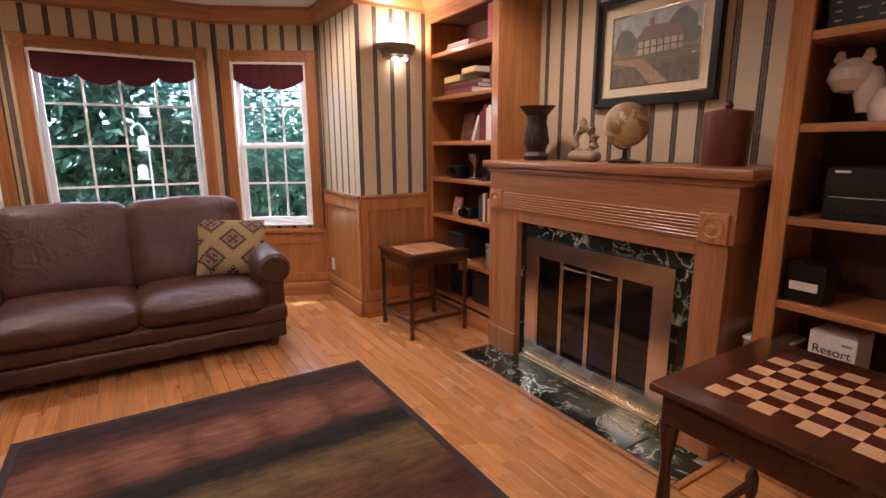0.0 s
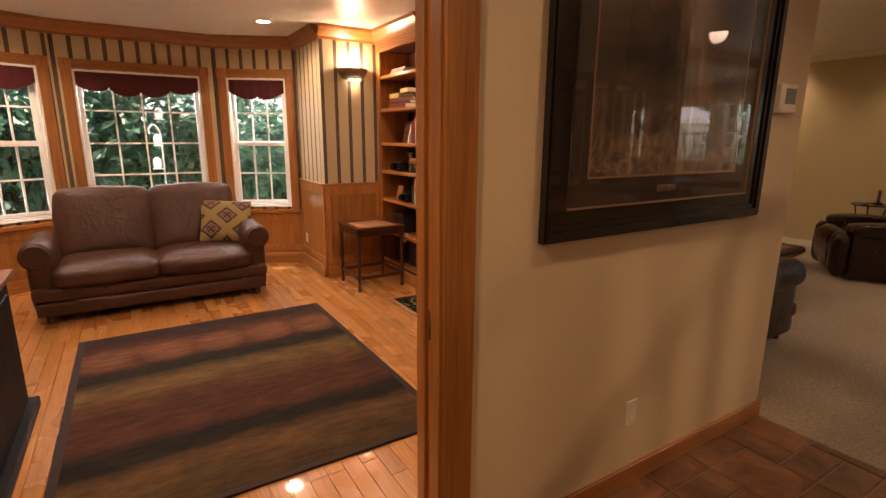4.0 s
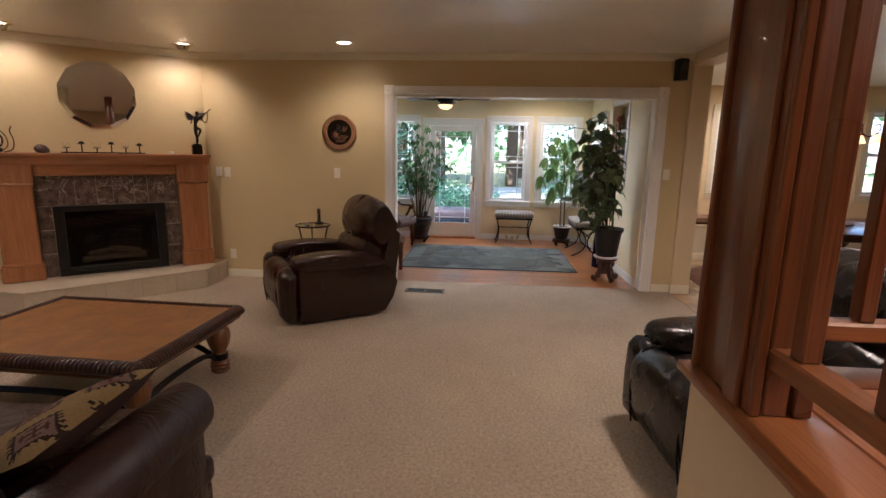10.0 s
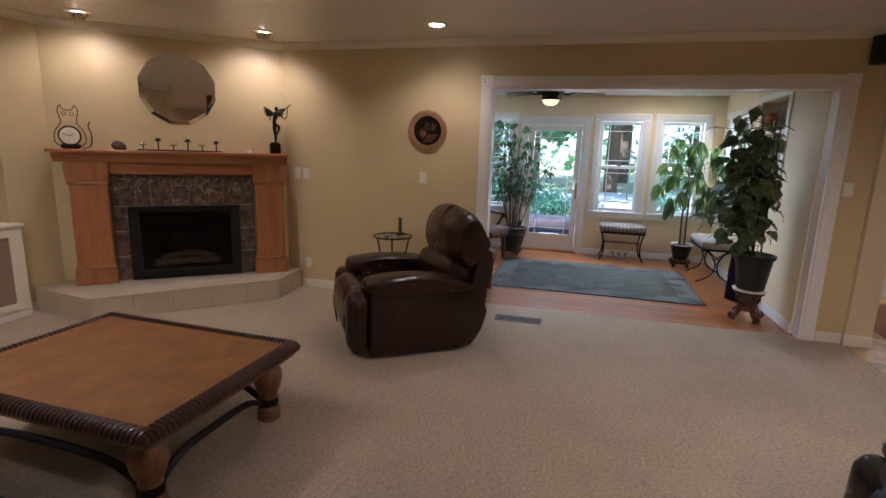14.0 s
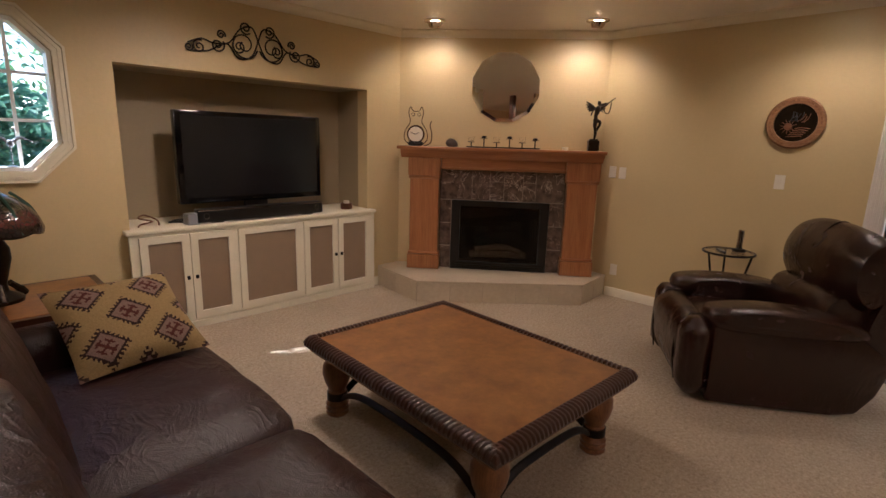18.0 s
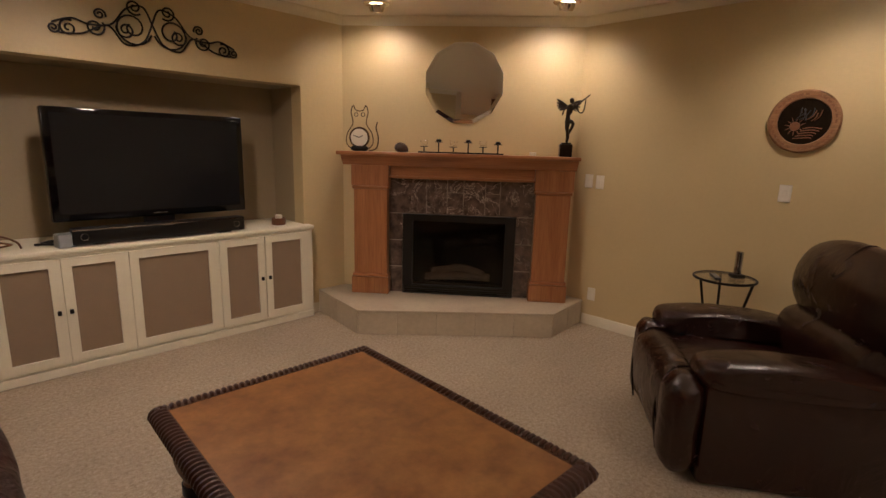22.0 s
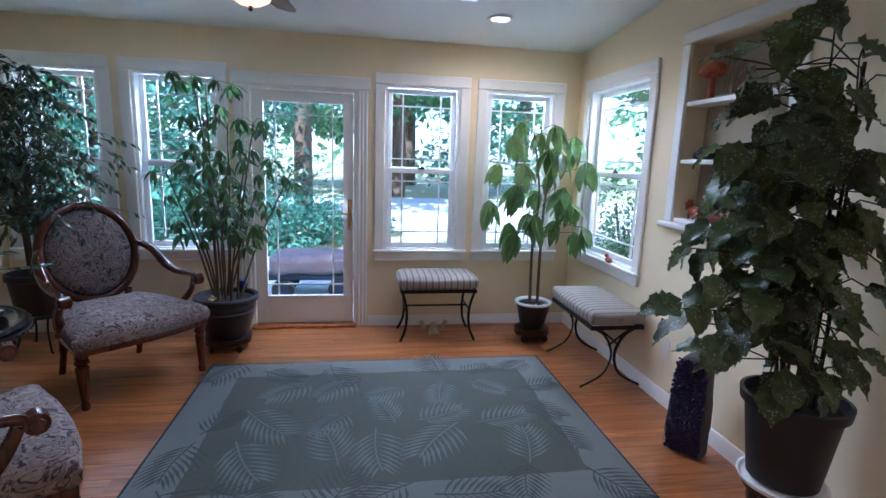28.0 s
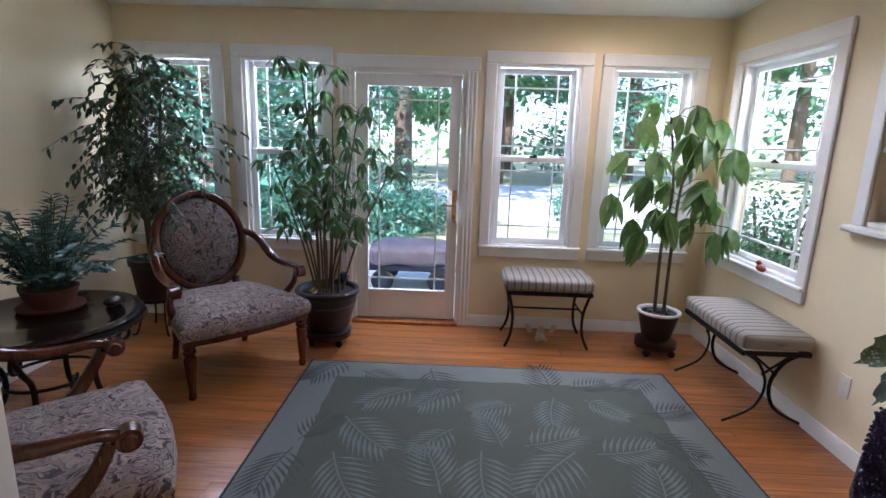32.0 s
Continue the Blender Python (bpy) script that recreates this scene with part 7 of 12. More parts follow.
xs = [0.468, 0.807, 0.992, 1.137, 1.331, 1.461, 1.763]
for k, (a, b) in enumerate(zip(xs, xs[1:])):
    cuts = [0.955, 1.152, 1.264] if k in (2, 4) else [0.955, 1.264]
    for h0, h1 in zip(cuts, cuts[1:]):
        part("tile", box(a + 0.002, b - 0.002, -FO - 0.002, -FO, h0, h1 - 0.004, 0.001), "brown_marble", fp2)
for a, b in ((0.468, 0.598), (1.612, 1.763)):
    for j in range(3):
        h0 = FZ + 0.002 + j * 0.2465
        part("tile", box(a + 0.004, b - 0.004, -FO - 0.002, -FO, h0, h0 + 0.238, 0.001), "brown_marble", fp2)
up = pose(0, 0, 0, 90, 0, 0)
M["fire_glass"] = plain("fire_glass", rgb("12100f"), 0.06, var=0.2, scale=8, bump=0)
fa, fb, fz1 = 0.60, 1.61, 0.95
part("fire_frame", ring(bmesh.new(), [(fa + 0.09, FZ + 0.085), (fb - 0.09, FZ + 0.085), (fb - 0.09, fz1 - 0.06), (fa + 0.09, fz1 - 0.06)], [(fa, FZ), (fb, FZ), (fb, fz1), (fa, fz1)], FO - 0.005, FO + 0.03), "black", fp2, "matt black metal fire frame", m=up)
part("fire_back", box(0.677, 1.533, -0.02, -0.003, FZ + 0.071, 0.904), "soot", fp2)
g = part("fire_glass", box(fa + 0.085, fb - 0.085, -FO - 0.004, -FO, FZ + 0.08, fz1 - 0.055), "smoked", fp2, "dark fire glass")
M["log"] = plain("ceramic_log", rgb("9a8b78"), 0.9, var=0.4, scale=20, bump=0.8, dist=0.01)
for a, b, c in (((0.80, -0.10, 0.36), (1.40, -0.10, 0.37), 0.035), ((0.86, -0.12, 0.42), (1.20, -0.09, 0.45), 0.03), ((1.06, -0.09, 0.46), (1.34, -0.12, 0.41), 0.03)):
    part("log", tube(bmesh.new(), arc([a, tuple((p + q) / 2 + 0.008 for p, q in zip(a, b)), b], 4), c, 9), "log", fp2)
bm = box(fa + 0.14, fb - 0.14, -FO - 0.03, -FO - 0.012, FZ + 0.02, FZ + 0.03)
for i in range(3):
    bx(bm, fa + 0.02, fb - 0.02, -FO - 0.036, -FO - 0.030, FZ + 0.015 + i * 0.022, FZ + 0.024 + i * 0.022)
part("louvre", bm, "black_gloss", fp2)

# mirror over the mantel: twelve sides, bevelled
t = thing("wall_mirror", DM @ pose(1.10, -0.004, 2.10, 90, 0, 0), "twelve-sided wall mirror with a cut edge above the mantel", "mirror")


def gon(r, n=12, a0=15):
    return [(r * math.cos(radians(a0 + 360 * k / n)), r * math.sin(radians(a0 + 360 * k / n))) for k in range(n)]


bm = bmesh.new()
lv = [[bm.verts.new((x, y, z)) for x, y in gon(r)] for r, z in ((0.352, 0.0), (0.352, 0.006), (0.318, 0.013))]
for a, b in zip(lv, lv[1:]):
    for i in range(12):
        bm.faces.new((a[i], a[(i + 1) % 12], b[(i + 1) % 12], b[i]))
bm.faces.new(lv[0][::-1])
bm.faces.new(lv[-1])
part("glass", bm, "mirror", t, sharp=2)

# mantel ornaments
MTZ = 1.493


def on_mantel(s, out=0.20):
    return DM @ pose(s, -out, MTZ)


t = thing("cat_clock", on_mantel(0.21), "wire cat figure with a round white clock", "clock")
part("dial", lathe(bmesh.new(), [(0.001, 0), (0.075, 0.0), (0.075, 0.02), (0.001, 0.021)], 28, m=pose(0, 0, 0.115, 90)), "plastic_white", t, "white clock dial")
bm = bmesh.new()
tube(bm, [(0.082 * math.cos(a), -0.01, 0.115 + 0.082 * math.sin(a)) for a in (2 * math.pi * k / 28 for k in range(28))], 0.010, 8, True)
tube(bm, arc([(-0.05, 0, 0.0), (-0.115, 0, 0.06), (-0.11, 0, 0.15), (-0.06, 0, 0.235), (-0.075, 0, 0.33), (-0.055, 0, 0.385), (-0.03, 0, 0.345), (0.03, 0, 0.345), (0.055, 0, 0.385), (0.075, 0, 0.33), (0.06, 0, 0.235), (0.11, 0, 0.15), (0.115, 0, 0.06), (0.05, 0, 0.0)], 6), 0.0045, 8)
tube(bm, arc([(0.08, 0, 0.0), (0.15, 0, 0.03), (0.165, 0, 0.12), (0.145, 0, 0.2), (0.16, 0, 0.25)], 6), 0.0055, 8)
part("wire_body", bm, "bronze_iron", t)
for s in (-0.03, 0.03):
    bm = tube(bmesh.new(), [(s + 0.016 * math.cos(a), 0, 0.31 + 0.016 * math.sin(a)) for a in (2 * math.pi * k / 12 for k in range(12))], 0.003, 6, True)
    part("wire_eye", bm, "iron", t)
part("base", cushion(bmesh.new(), -0.075, 0.075, -0.03, 0.03, 0.0, 0.045, 0.02, 0.004, 4), "iron", t)
for ang, ln in ((60, 0.04), (-70, 0.055)):
    part("clock_hand", box(-0.003, 0.003, -0.0235, -0.0215, 0, ln), "black", t, m=Matrix.Translation((0, 0, 0.115)) @ pose(0, 0, 0, 0, ang, 0))
bm = bmesh.new()
bmesh.ops.create_icosphere(bm, subdivisions=2, radius=0.05)
for v in bm.verts:
    v.co = Vector((v.co.x * 1.3, v.co.y * 0.9, max(-0.035, v.co.z))) * (1 + 0.3 * noise.noise(v.co * 20)) + Vector((0, 0, 0.035))
tagged(link("dark_stone", bm, "old_bronze", on_mantel(0.58)), "small dark rough stone ornament", "ornament")
t = thing("candle_holder", on_mantel(1.10), "black iron candle holder with glass cups", "candle holder")
part("base_bar", box(-0.37, 0.37, -0.02, 0.02, 0, 0.012, 0.004), "iron", t)
for i in range(6):
    x = -0.32 + i * 0.128
    h = (0.05, 0.09, 0.05, 0.09, 0.055, 0.08)[i]
    part("stem", lathe(bmesh.new(), [(0.006, 0.012), (0.006, h), (0.035, h + 0.002), (0.035, h + 0.008), (0.001, h + 0.009)], 12, (x, 0, 0)), "iron", t)
    if i % 2:
        part("candle", lathe(bmesh.new(), [(0.022, h + 0.009), (0.024, h + 0.022), (0.012, h + 0.03), (0.001, h + 0.03)], 12, (x, 0, 0)), "iron", t, "dark cup")
    else:
        g = part("glass_cup", lathe_open(bmesh.new(), [(0.024, h + 0.009), (0.03, h + 0.02), (0.036, h + 0.06), (0.034, h + 0.06), (0.028, h + 0.022), (0.001, h + 0.014)], 16, (x, 0, 0)), "glass", t, "clear glass cup")
# winged dancer bronze
bm = box(-0.052, 0.052, -0.045, 0.045, 0, 0.105, 0.006)
bx(bm, -0.04, 0.04, -0.035, 0.035, 0.105, 0.118, 0.004)
tube(bm, arc([(0.004, 0, 0.118), (0.010, 0, 0.17), (0.0, 0, 0.24), (0.004, 0, 0.30)], 5), [0.010, 0.011, 0.012, 0.013, 0.015, 0.016, 0.015, 0.014, 0.014, 0.016, 0.018, 0.020, 0.022, 0.023, 0.024, 0.024], 9)
tube(bm, arc([(0.006, 0.004, 0.30), (0.045, -0.012, 0.275), (0.03, 0.02, 0.215), (0.012, 0.03, 0.18)], 5), [0.018 - 0.0007 * k for k in range(16)], 8)
tube(bm, arc([(0.004, 0, 0.29), (0.0, -0.004, 0.335), (0.010, 0, 0.375), (0.016, 0, 0.415), (0.020, 0, 0.435)], 4), [0.027, 0.025, 0.022, 0.019, 0.018, 0.019, 0.022, 0.025, 0.027, 0.028, 0.028, 0.027, 0.026, 0.023, 0.018, 0.012, 0.009], 10)
lathe(bm, [(0.004, 0), (0.017, 0.010), (0.020, 0.024), (0.016, 0.040), (0.004, 0.048)], 12, (0.024, -0.004, 0.436))
tube(bm, arc([(0.03, 0, 0.418), (0.075, -0.01, 0.432), (0.11, -0.012, 0.462), (0.17, -0.008, 0.512)], 4), [0.011 - 0.0005 * k for k in range(13)], 8)
tube(bm, arc([(0.004, 0, 0.412), (-0.035, -0.02, 0.385), (-0.05, -0.03, 0.34)], 4), [0.010 - 0.0005 * k for k in range(9)], 8)
tube(bm, arc([(0.07, -0.012, 0.43), (0.075, -0.014, 0.385), (0.10, -0.014, 0.362), (0.125, -0.014, 0.385), (0.135, -0.012, 0.47)], 6), 0.005, 6)
for k in range(5):
    a_, ln = radians(146 + 12 * k), 0.128 - 0.012 * k
    for side in (-1, 1):
        a_ = a_ if side < 0 else math.pi - a_
        tube(bm, arc([(0.004, 0.018, 0.405), (0.004 + 0.5 * ln * math.cos(a_), 0.03 + 0.014 * side, 0.408 + 0.5 * ln * math.sin(a_)), (0.004 + ln * math.cos(a_), 0.035 + 0.03 * side, 0.40 + ln * math.sin(a_))], 4), [0.009, 0.013, 0.016, 0.017, 0.017, 0.016, 0.014, 0.010, 0.005], 6, flat=0.3)
tagged(link("bronze_statue", bm, "bronze", on_mantel(1.99)), "dark bronze winged dancer on a block", "statue")
t = thing("tea_light", on_mantel(1.72), "small white candle on the mantel", "candle")
part("wax", lathe(bmesh.new(), [(0.028, 0), (0.03, 0.028), (0.024, 0.03), (0.003, 0.026)], 16), "plastic_white", t)

# built-in cabinet in the niche
t = thing("media_cabinet", pose(NI0, TV_Y, 0), "white built-in media cabinet with tan panel doors", "cabinet")
CW = NI1 - NI0
M["tan_panel"] = plain("tan_panel", rgb("8f7b64"), 0.8, var=0.06, scale=10, fine=200, bump=0.3, dist=0.001)
part("body", box(0.004, CW - 0.004, -0.05, 0.516, 0.0, 0.805), "cream", t)
part("counter", box(-0.05, CW + 0.045, -0.095, 0.516, 0.8055, 0.84, 0.010, 2), "cream", t)
part("plinth", box(-0.03, CW + 0.03, -0.085, -0.051, 0.0, 0.06, 0.005), "cream", t)
part("face_frame", box(-0.03, CW + 0.03, -0.075, -0.051, 0.0605, 0.805), "cream", t)
for a, b, knob in ((0.03, 0.375, 1), (0.385, 0.735, -1), (0.765, 1.345, 0), (1.375, 1.735, 1), (1.745, 2.125, -1)):
    z0, z1 = 0.085, 0.785
    d = part("cabinet_door", ring(bmesh.new(), [(a + 0.055, z0 + 0.055), (b - 0.055, z0 + 0.055), (b - 0.055, z1 - 0.055), (a + 0.055, z1 - 0.055)], [(a, z0), (b, z0), (b, z1), (a, z1)], 0.0755, 0.095), "cream", t, m=up)
    part("door_panel", box(a + 0.05, b - 0.05, z0 + 0.05, z1 - 0.05, 0.0755, 0.081), "tan_panel", d, "tan cloth panel")
    if knob:
        x = (b - 0.027) if knob > 0 else (a + 0.027)
        part("knob", box(x - 0.011, x + 0.011, 0.42, 0.45, 0.0955, 0.115, 0.004), "iron", d, "dark square knob")

# television and bits on the cabinet
t = thing("television", pose(5.245, 4.36, 0.8405), "large black flat television on a stand", "television")
part("case", box(-0.645, 0.645, -0.02, 0.06, 0.145, 0.893, 0.012, 2), "black_gloss", t)
part("screen", box(-0.60, 0.60, -0.0225, -0.0205, 0.195, 0.855), "screen", t, "dark screen")
part("neck", box(-0.10, 0.10, 0.0, 0.05, 0.012, 0.144), "black", t)
part("stand", box(-0.32, 0.32, -0.10, 0.16, 0.0, 0.0115, 0.004), "black_gloss", t)
part("badge", box(-0.045, 0.045, -0.0215, -0.0202, 0.168, 0.176), "chrome", t)
t = thing("sound_bar", pose(5.235, 4.22, 0.8405), "long black sound bar before the television", "speaker")
part("case", box(-0.565, 0.565, -0.05, 0.05, 0.012, 0.118, 0.010, 2), "black", t)
part("top_edge", box(-0.563, 0.563, -0.0515, -0.0502, 0.104, 0.112), "chrome", t, "thin silver edge")
part("foot", box(-0.46, -0.36, -0.045, 0.045, 0.0, 0.0115, 0.003), "chrome", t)
part("foot", box(0.36, 0.46, -0.045, 0.045, 0.0, 0.0115, 0.003), "chrome", t)
for x in (-0.50, 0.50):
    part("driver_ring", tube(bmesh.new(), [(x + 0.022 * math.cos(a), -0.052, 0.063 + 0.022 * math.sin(a)) for a in (2 * math.pi * k / 16 for k in range(16))], 0.003, 6, True), "chrome", t, "chrome driver ring")
part("badge", box(-0.035, 0.035, -0.0525, -0.0518, 0.098, 0.108), "chrome", t)
t = thing("small_box", pose(4.635, 4.22, 0.8405, 0, 0, 12), "small grey electronic box", "electronics")
part("case", box(-0.05, 0.05, -0.04, 0.04, 0, 0.09, 0.006), "printer_grey", t)
t = thing("basket_jar", pose(6.17, 4.32, 0.8405), "small dark round box with a pale candle", "candle")
part("body", lathe(bmesh.new(), [(0.055, 0), (0.06, 0.01), (0.06, 0.06), (0.05, 0.06), (0.045, 0.02), (0.002, 0.02)], 20), "walnut", t)
part("wax", lathe(bmesh.new(), [(0.03, 0.0202), (0.03, 0.085), (0.002, 0.085)], 16), "paper", t)
t = thing("headset", pose(4.33, 4.30, 0.8405), "tangled dark cable and headset", "cable")
bm = bmesh.new()
tube(bm, arc([(-0.06, -0.02, 0.006), (-0.02, 0.05, 0.012), (0.05, 0.02, 0.03), (0.02, -0.05, 0.05), (-0.05, -0.01, 0.07), (0.0, 0.03, 0.085), (0.07, -0.02, 0.05), (0.09, 0.0, 0.006)], 8), 0.006, 7)
part("cable", bm, "walnut", t)
t = thing("coiled_cable", pose(4.56, 4.30, 0.8405), "loose black cable coiled by the television", "cable")
bm = bmesh.new()
tube(bm, [(0.07 * math.cos(a) + 0.01 * math.sin(3 * a), 0.05 * math.sin(a), 0.005 + 0.006 * (1 + math.sin(2 * a)) + a * 0.0012) for a in (0.3 * k for k in range(50))], 0.004, 6)
part("cable", bm, "black", t)


# scrolled wall ornament
def spiral(cx, cz, r, turns, start, hand=1, n=26):
    return [(cx + r * (1 - 0.8 * k / n) * math.cos(start + hand * turns * 2 * math.pi * k / n), 0, cz + r * (1 - 0.8 * k / n) * math.sin(start + hand * turns * 2 * math.pi * k / n)) for k in range(n + 1)]


t = thing("wall_scroll", pose(5.25, TV_Y - 0.02, 2.20), "black wrought-iron scrollwork wall ornament", "wall ornament")
for s in (-1, 1):
    for cx, cz, r, st_, hd in ((0.12, 0.06, 0.115, 3.4, 1), (0.16, 0.04, 0.055, 0.5, -1), (0.33, 0.03, 0.055, 2.5, 1), (0.47, 0.0, 0.05, 2.0, -1), (0.10, 0.19, 0.05, 4.0, 1), (0.30, 0.11, 0.035, 3.5, -1), (0.545, -0.01, 0.032, 2.5, 1)):
        pts = [(s * x, y, z) for x, y, z in spiral(cx, cz, r, 1.6, st_, hd)]
        part("scroll", tube(bmesh.new(), pts, 0.006, 6), "iron", t)
    part("bar", tube(bmesh.new(), arc([(0, 0, 0.10), (s * 0.05, 0, 0.20), (s * 0.15, 0, 0.17), (s * 0.24, 0, 0.06), (s * 0.36, 0, 0.04), (s * 0.45, 0, 0.06), (s * 0.55, 0, 0.02)], 8), 0.006, 6), "iron", t)
    part("bar", tube(bmesh.new(), arc([(0, 0, 0.10), (s * 0.06, 0, -0.02), (s * 0.17, 0, -0.05), (s * 0.26, 0, 0.05), (s * 0.40, 0, -0.02), (s * 0.52, 0, -0.035)], 8), 0.006, 6), "iron", t)
part("wall_pin", tube(bmesh.new(), [(0, 0, 0.10), (0, 0.018, 0.10)], 0.006, 6), "iron", t)

# sofa, pillows, end table, stained-glass lamp
sofa("leather_sofa", pose(3.60, 1.65, 0, 0, 0, 90), 2.70, 1.08, "sofa_leather", "red-brown leather sofa with pillow back and two cushions", 0.485, 0.655, 0.97, 0.26)
pillow(pose(3.83, 2.44, 0.525, -58, 0, 7), 0.55, "square gold pillow with dark diamonds against the sofa arm")
pillow(pose(3.72, 0.90, 0.505, -62, 6, 176), 0.52, "square gold pillow with dark diamonds against the near sofa arm")
t = thing("end_table", pose(3.52, 3.55, 0), "brown end table with a carved dark edge", "table")
part("tabletop", box(-0.35, 0.35, -0.35, 0.35, 0.585, 0.615, 0.006), "table_leather", t)
part("rim", ring(bmesh.new(), [(-0.35, -0.35), (0.35, -0.35), (0.35, 0.35), (-0.35, 0.35)], [(-0.385, -0.385), (0.385, -0.385), (0.385, 0.385), (-0.385, 0.385)], 0.565, 0.612), "table_edge", t, "carved dark edge")
part("apron", box(-0.32, 0.32, -0.32, 0.32, 0.48, 0.584), "walnut", t)
for sx in (-1, 1):
    for sy in (-1, 1):
        part("leg", lathe(bmesh.new(), [(0.035, 0), (0.05, 0.04), (0.03, 0.10), (0.05, 0.22), (0.055, 0.32), (0.03, 0.40), (0.05, 0.479)], 16, (sx * 0.28, sy * 0.28, 0)), "table_leg", t)
t = thing("table_lamp", pose(3.41, 3.58, 0.6155), "stained-glass dragonfly lamp on a bronze base, unlit", "lamp")
part("base", lathe(bmesh.new(), [(0.10, 0), (0.105, 0.02), (0.08, 0.04), (0.04, 0.06), (0.035, 0.10), (0.05, 0.16), (0.07, 0.24), (0.068, 0.30), (0.035, 0.37), (0.03, 0.40), (0.045, 0.42), (0.02, 0.44), (0.012, 0.47)], 20), "bronze", t)
for k in range(3):
    a = 2.1 * k + 0.5
    part("claw_foot", tube(bmesh.new(), arc([(0.05 * math.cos(a), 0.05 * math.sin(a), 0.10), (0.09 * math.cos(a), 0.09 * math.sin(a), 0.06), (0.12 * math.cos(a), 0.12 * math.sin(a), 0.018)], 5), [0.018] * 6 + [0.024] * 5, 8), "bronze", t)


def glass_shade_mat():
    n = Nodes("stained_glass")
    v = n.coords()
    vo = n.add("ShaderNodeTexVoronoi")
    vo.inputs["Scale"].default_value = 42
    n.link(v, vo.inputs["Vector"])
    ed = n.add("ShaderNodeTexVoronoi")
    ed.feature = "DISTANCE_TO_EDGE"
    ed.inputs["Scale"].default_value = 42
    n.link(v, ed.inputs["Vector"])
    sep = n.add("ShaderNodeSeparateXYZ")
    n.link(v, sep.inputs[0])
    hgt = n.math("DIVIDE", n.math("SUBTRACT", sep.outputs[2], 0.38), 0.25)
    band = n.ramp(hgt, [(0.0, rgb("2e2420")), (0.18, rgb("36281f")), (0.24, rgb("55302a")), (0.45, rgb("5a4036")), (0.58, rgb("4a4636")), (0.8, rgb("474a3c")), (1.0, rgb("3f443a"))])
    tone = n.mix(0.12, band, vo.outputs["Color"], "OVERLAY")
    col = n.mix(n.math("LESS_THAN", ed.outputs["Distance"], 0.05), tone, rgb("0f0d0c"))
    n.bump(ed.outputs["Distance"], 0.6, 0.004)
    return n.done(col, 0.16)


M["stained"] = glass_shade_mat()
bm = bmesh.new()
N = 48
rings_ = []
for r, z in ((0.03, 0.615), (0.055, 0.605), (0.125, 0.565), (0.18, 0.515), (0.215, 0.46), (0.232, 0.405), (0.228, 0.388)):
    rings_.append([bm.verts.new((r * math.cos(2 * math.pi * i / N), r * math.sin(2 * math.pi * i / N), z - (0.014 * abs(math.sin(8 * math.pi * i / N)) if z < 0.41 else 0))) for i in range(N)])
for a, b in zip(rings_, rings_[1:]):
    for i in range(N):
        bm.faces.new((a[i], a[(i + 1) % N], b[(i + 1) % N], b[i]))
sh = part("shade", bm, "stained", t, "green and amber stained-glass shade")
md = sh.modifiers.new("thick", "SOLIDIFY")
md.thickness = 0.006
for k in range(6):
    a = 2 * math.pi * k / 6
    part("dragonfly", tube(bmesh.new(), arc([(0.10 * math.cos(a), 0.10 * math.sin(a), 0.60), (0.18 * math.cos(a), 0.18 * math.sin(a), 0.515), (0.226 * math.cos(a), 0.226 * math.sin(a), 0.39)], 6), 0.008, 7), "leaf_blue", sh, "jewelled green body")
part("finial", lathe(bmesh.new(), [(0.045, 0.636), (0.03, 0.65), (0.01, 0.66), (0.014, 0.675), (0.003, 0.70)], 16), "bronze", t)

# coffee table
t = thing("coffee_table", pose(5.10, 1.685, 0, 0, 0, -2), "large brown coffee table with carved rim and thick turned legs", "table")
HXT, HYT, CTZ = 0.52, 0.70, 0.455
part("tabletop", box(-HXT + 0.045, HXT - 0.045, -HYT + 0.045, HYT - 0.045, 0.40, CTZ - 0.003, 0.002), "table_leather", t, "worn tan leather top")
bm = bmesh.new()
prof = [(0.0, 0.0), (0.05, 0.0), (0.062, 0.012), (0.066, 0.035), (0.055, 0.058), (0.03, 0.066), (0.0, 0.064)]
for a, b in (((-1, -1), (1, -1)), ((1, -1), (1, 1)), ((1, 1), (-1, 1)), ((-1, 1), (-1, -1))):
    k = 0.046
    p, q = Vector((a[0] * (HXT - k), a[1] * (HYT - k), CTZ - 0.066)), Vector((b[0] * (HXT - k), b[1] * (HYT - k), CTZ - 0.066))
    out = (q - p).normalized().cross(Vector((0, 0, 1)))
    ends = []
    for pt, sgn in ((p, -1), (q, 1)):
        ends.append([bm.verts.new(pt + out * o + (q - p).normalized() * sgn * o + Vector((0, 0, u))) for o, u in prof])
    for i in range(len(prof)):
        bm.faces.new((ends[0][i], ends[0][(i + 1) % len(prof)], ends[1][(i + 1) % len(prof)], ends[1][i]))
part("rim", bm, "table_edge", t, "dark carved rim")
bm = bmesh.new()
rnd = random.Random(2)
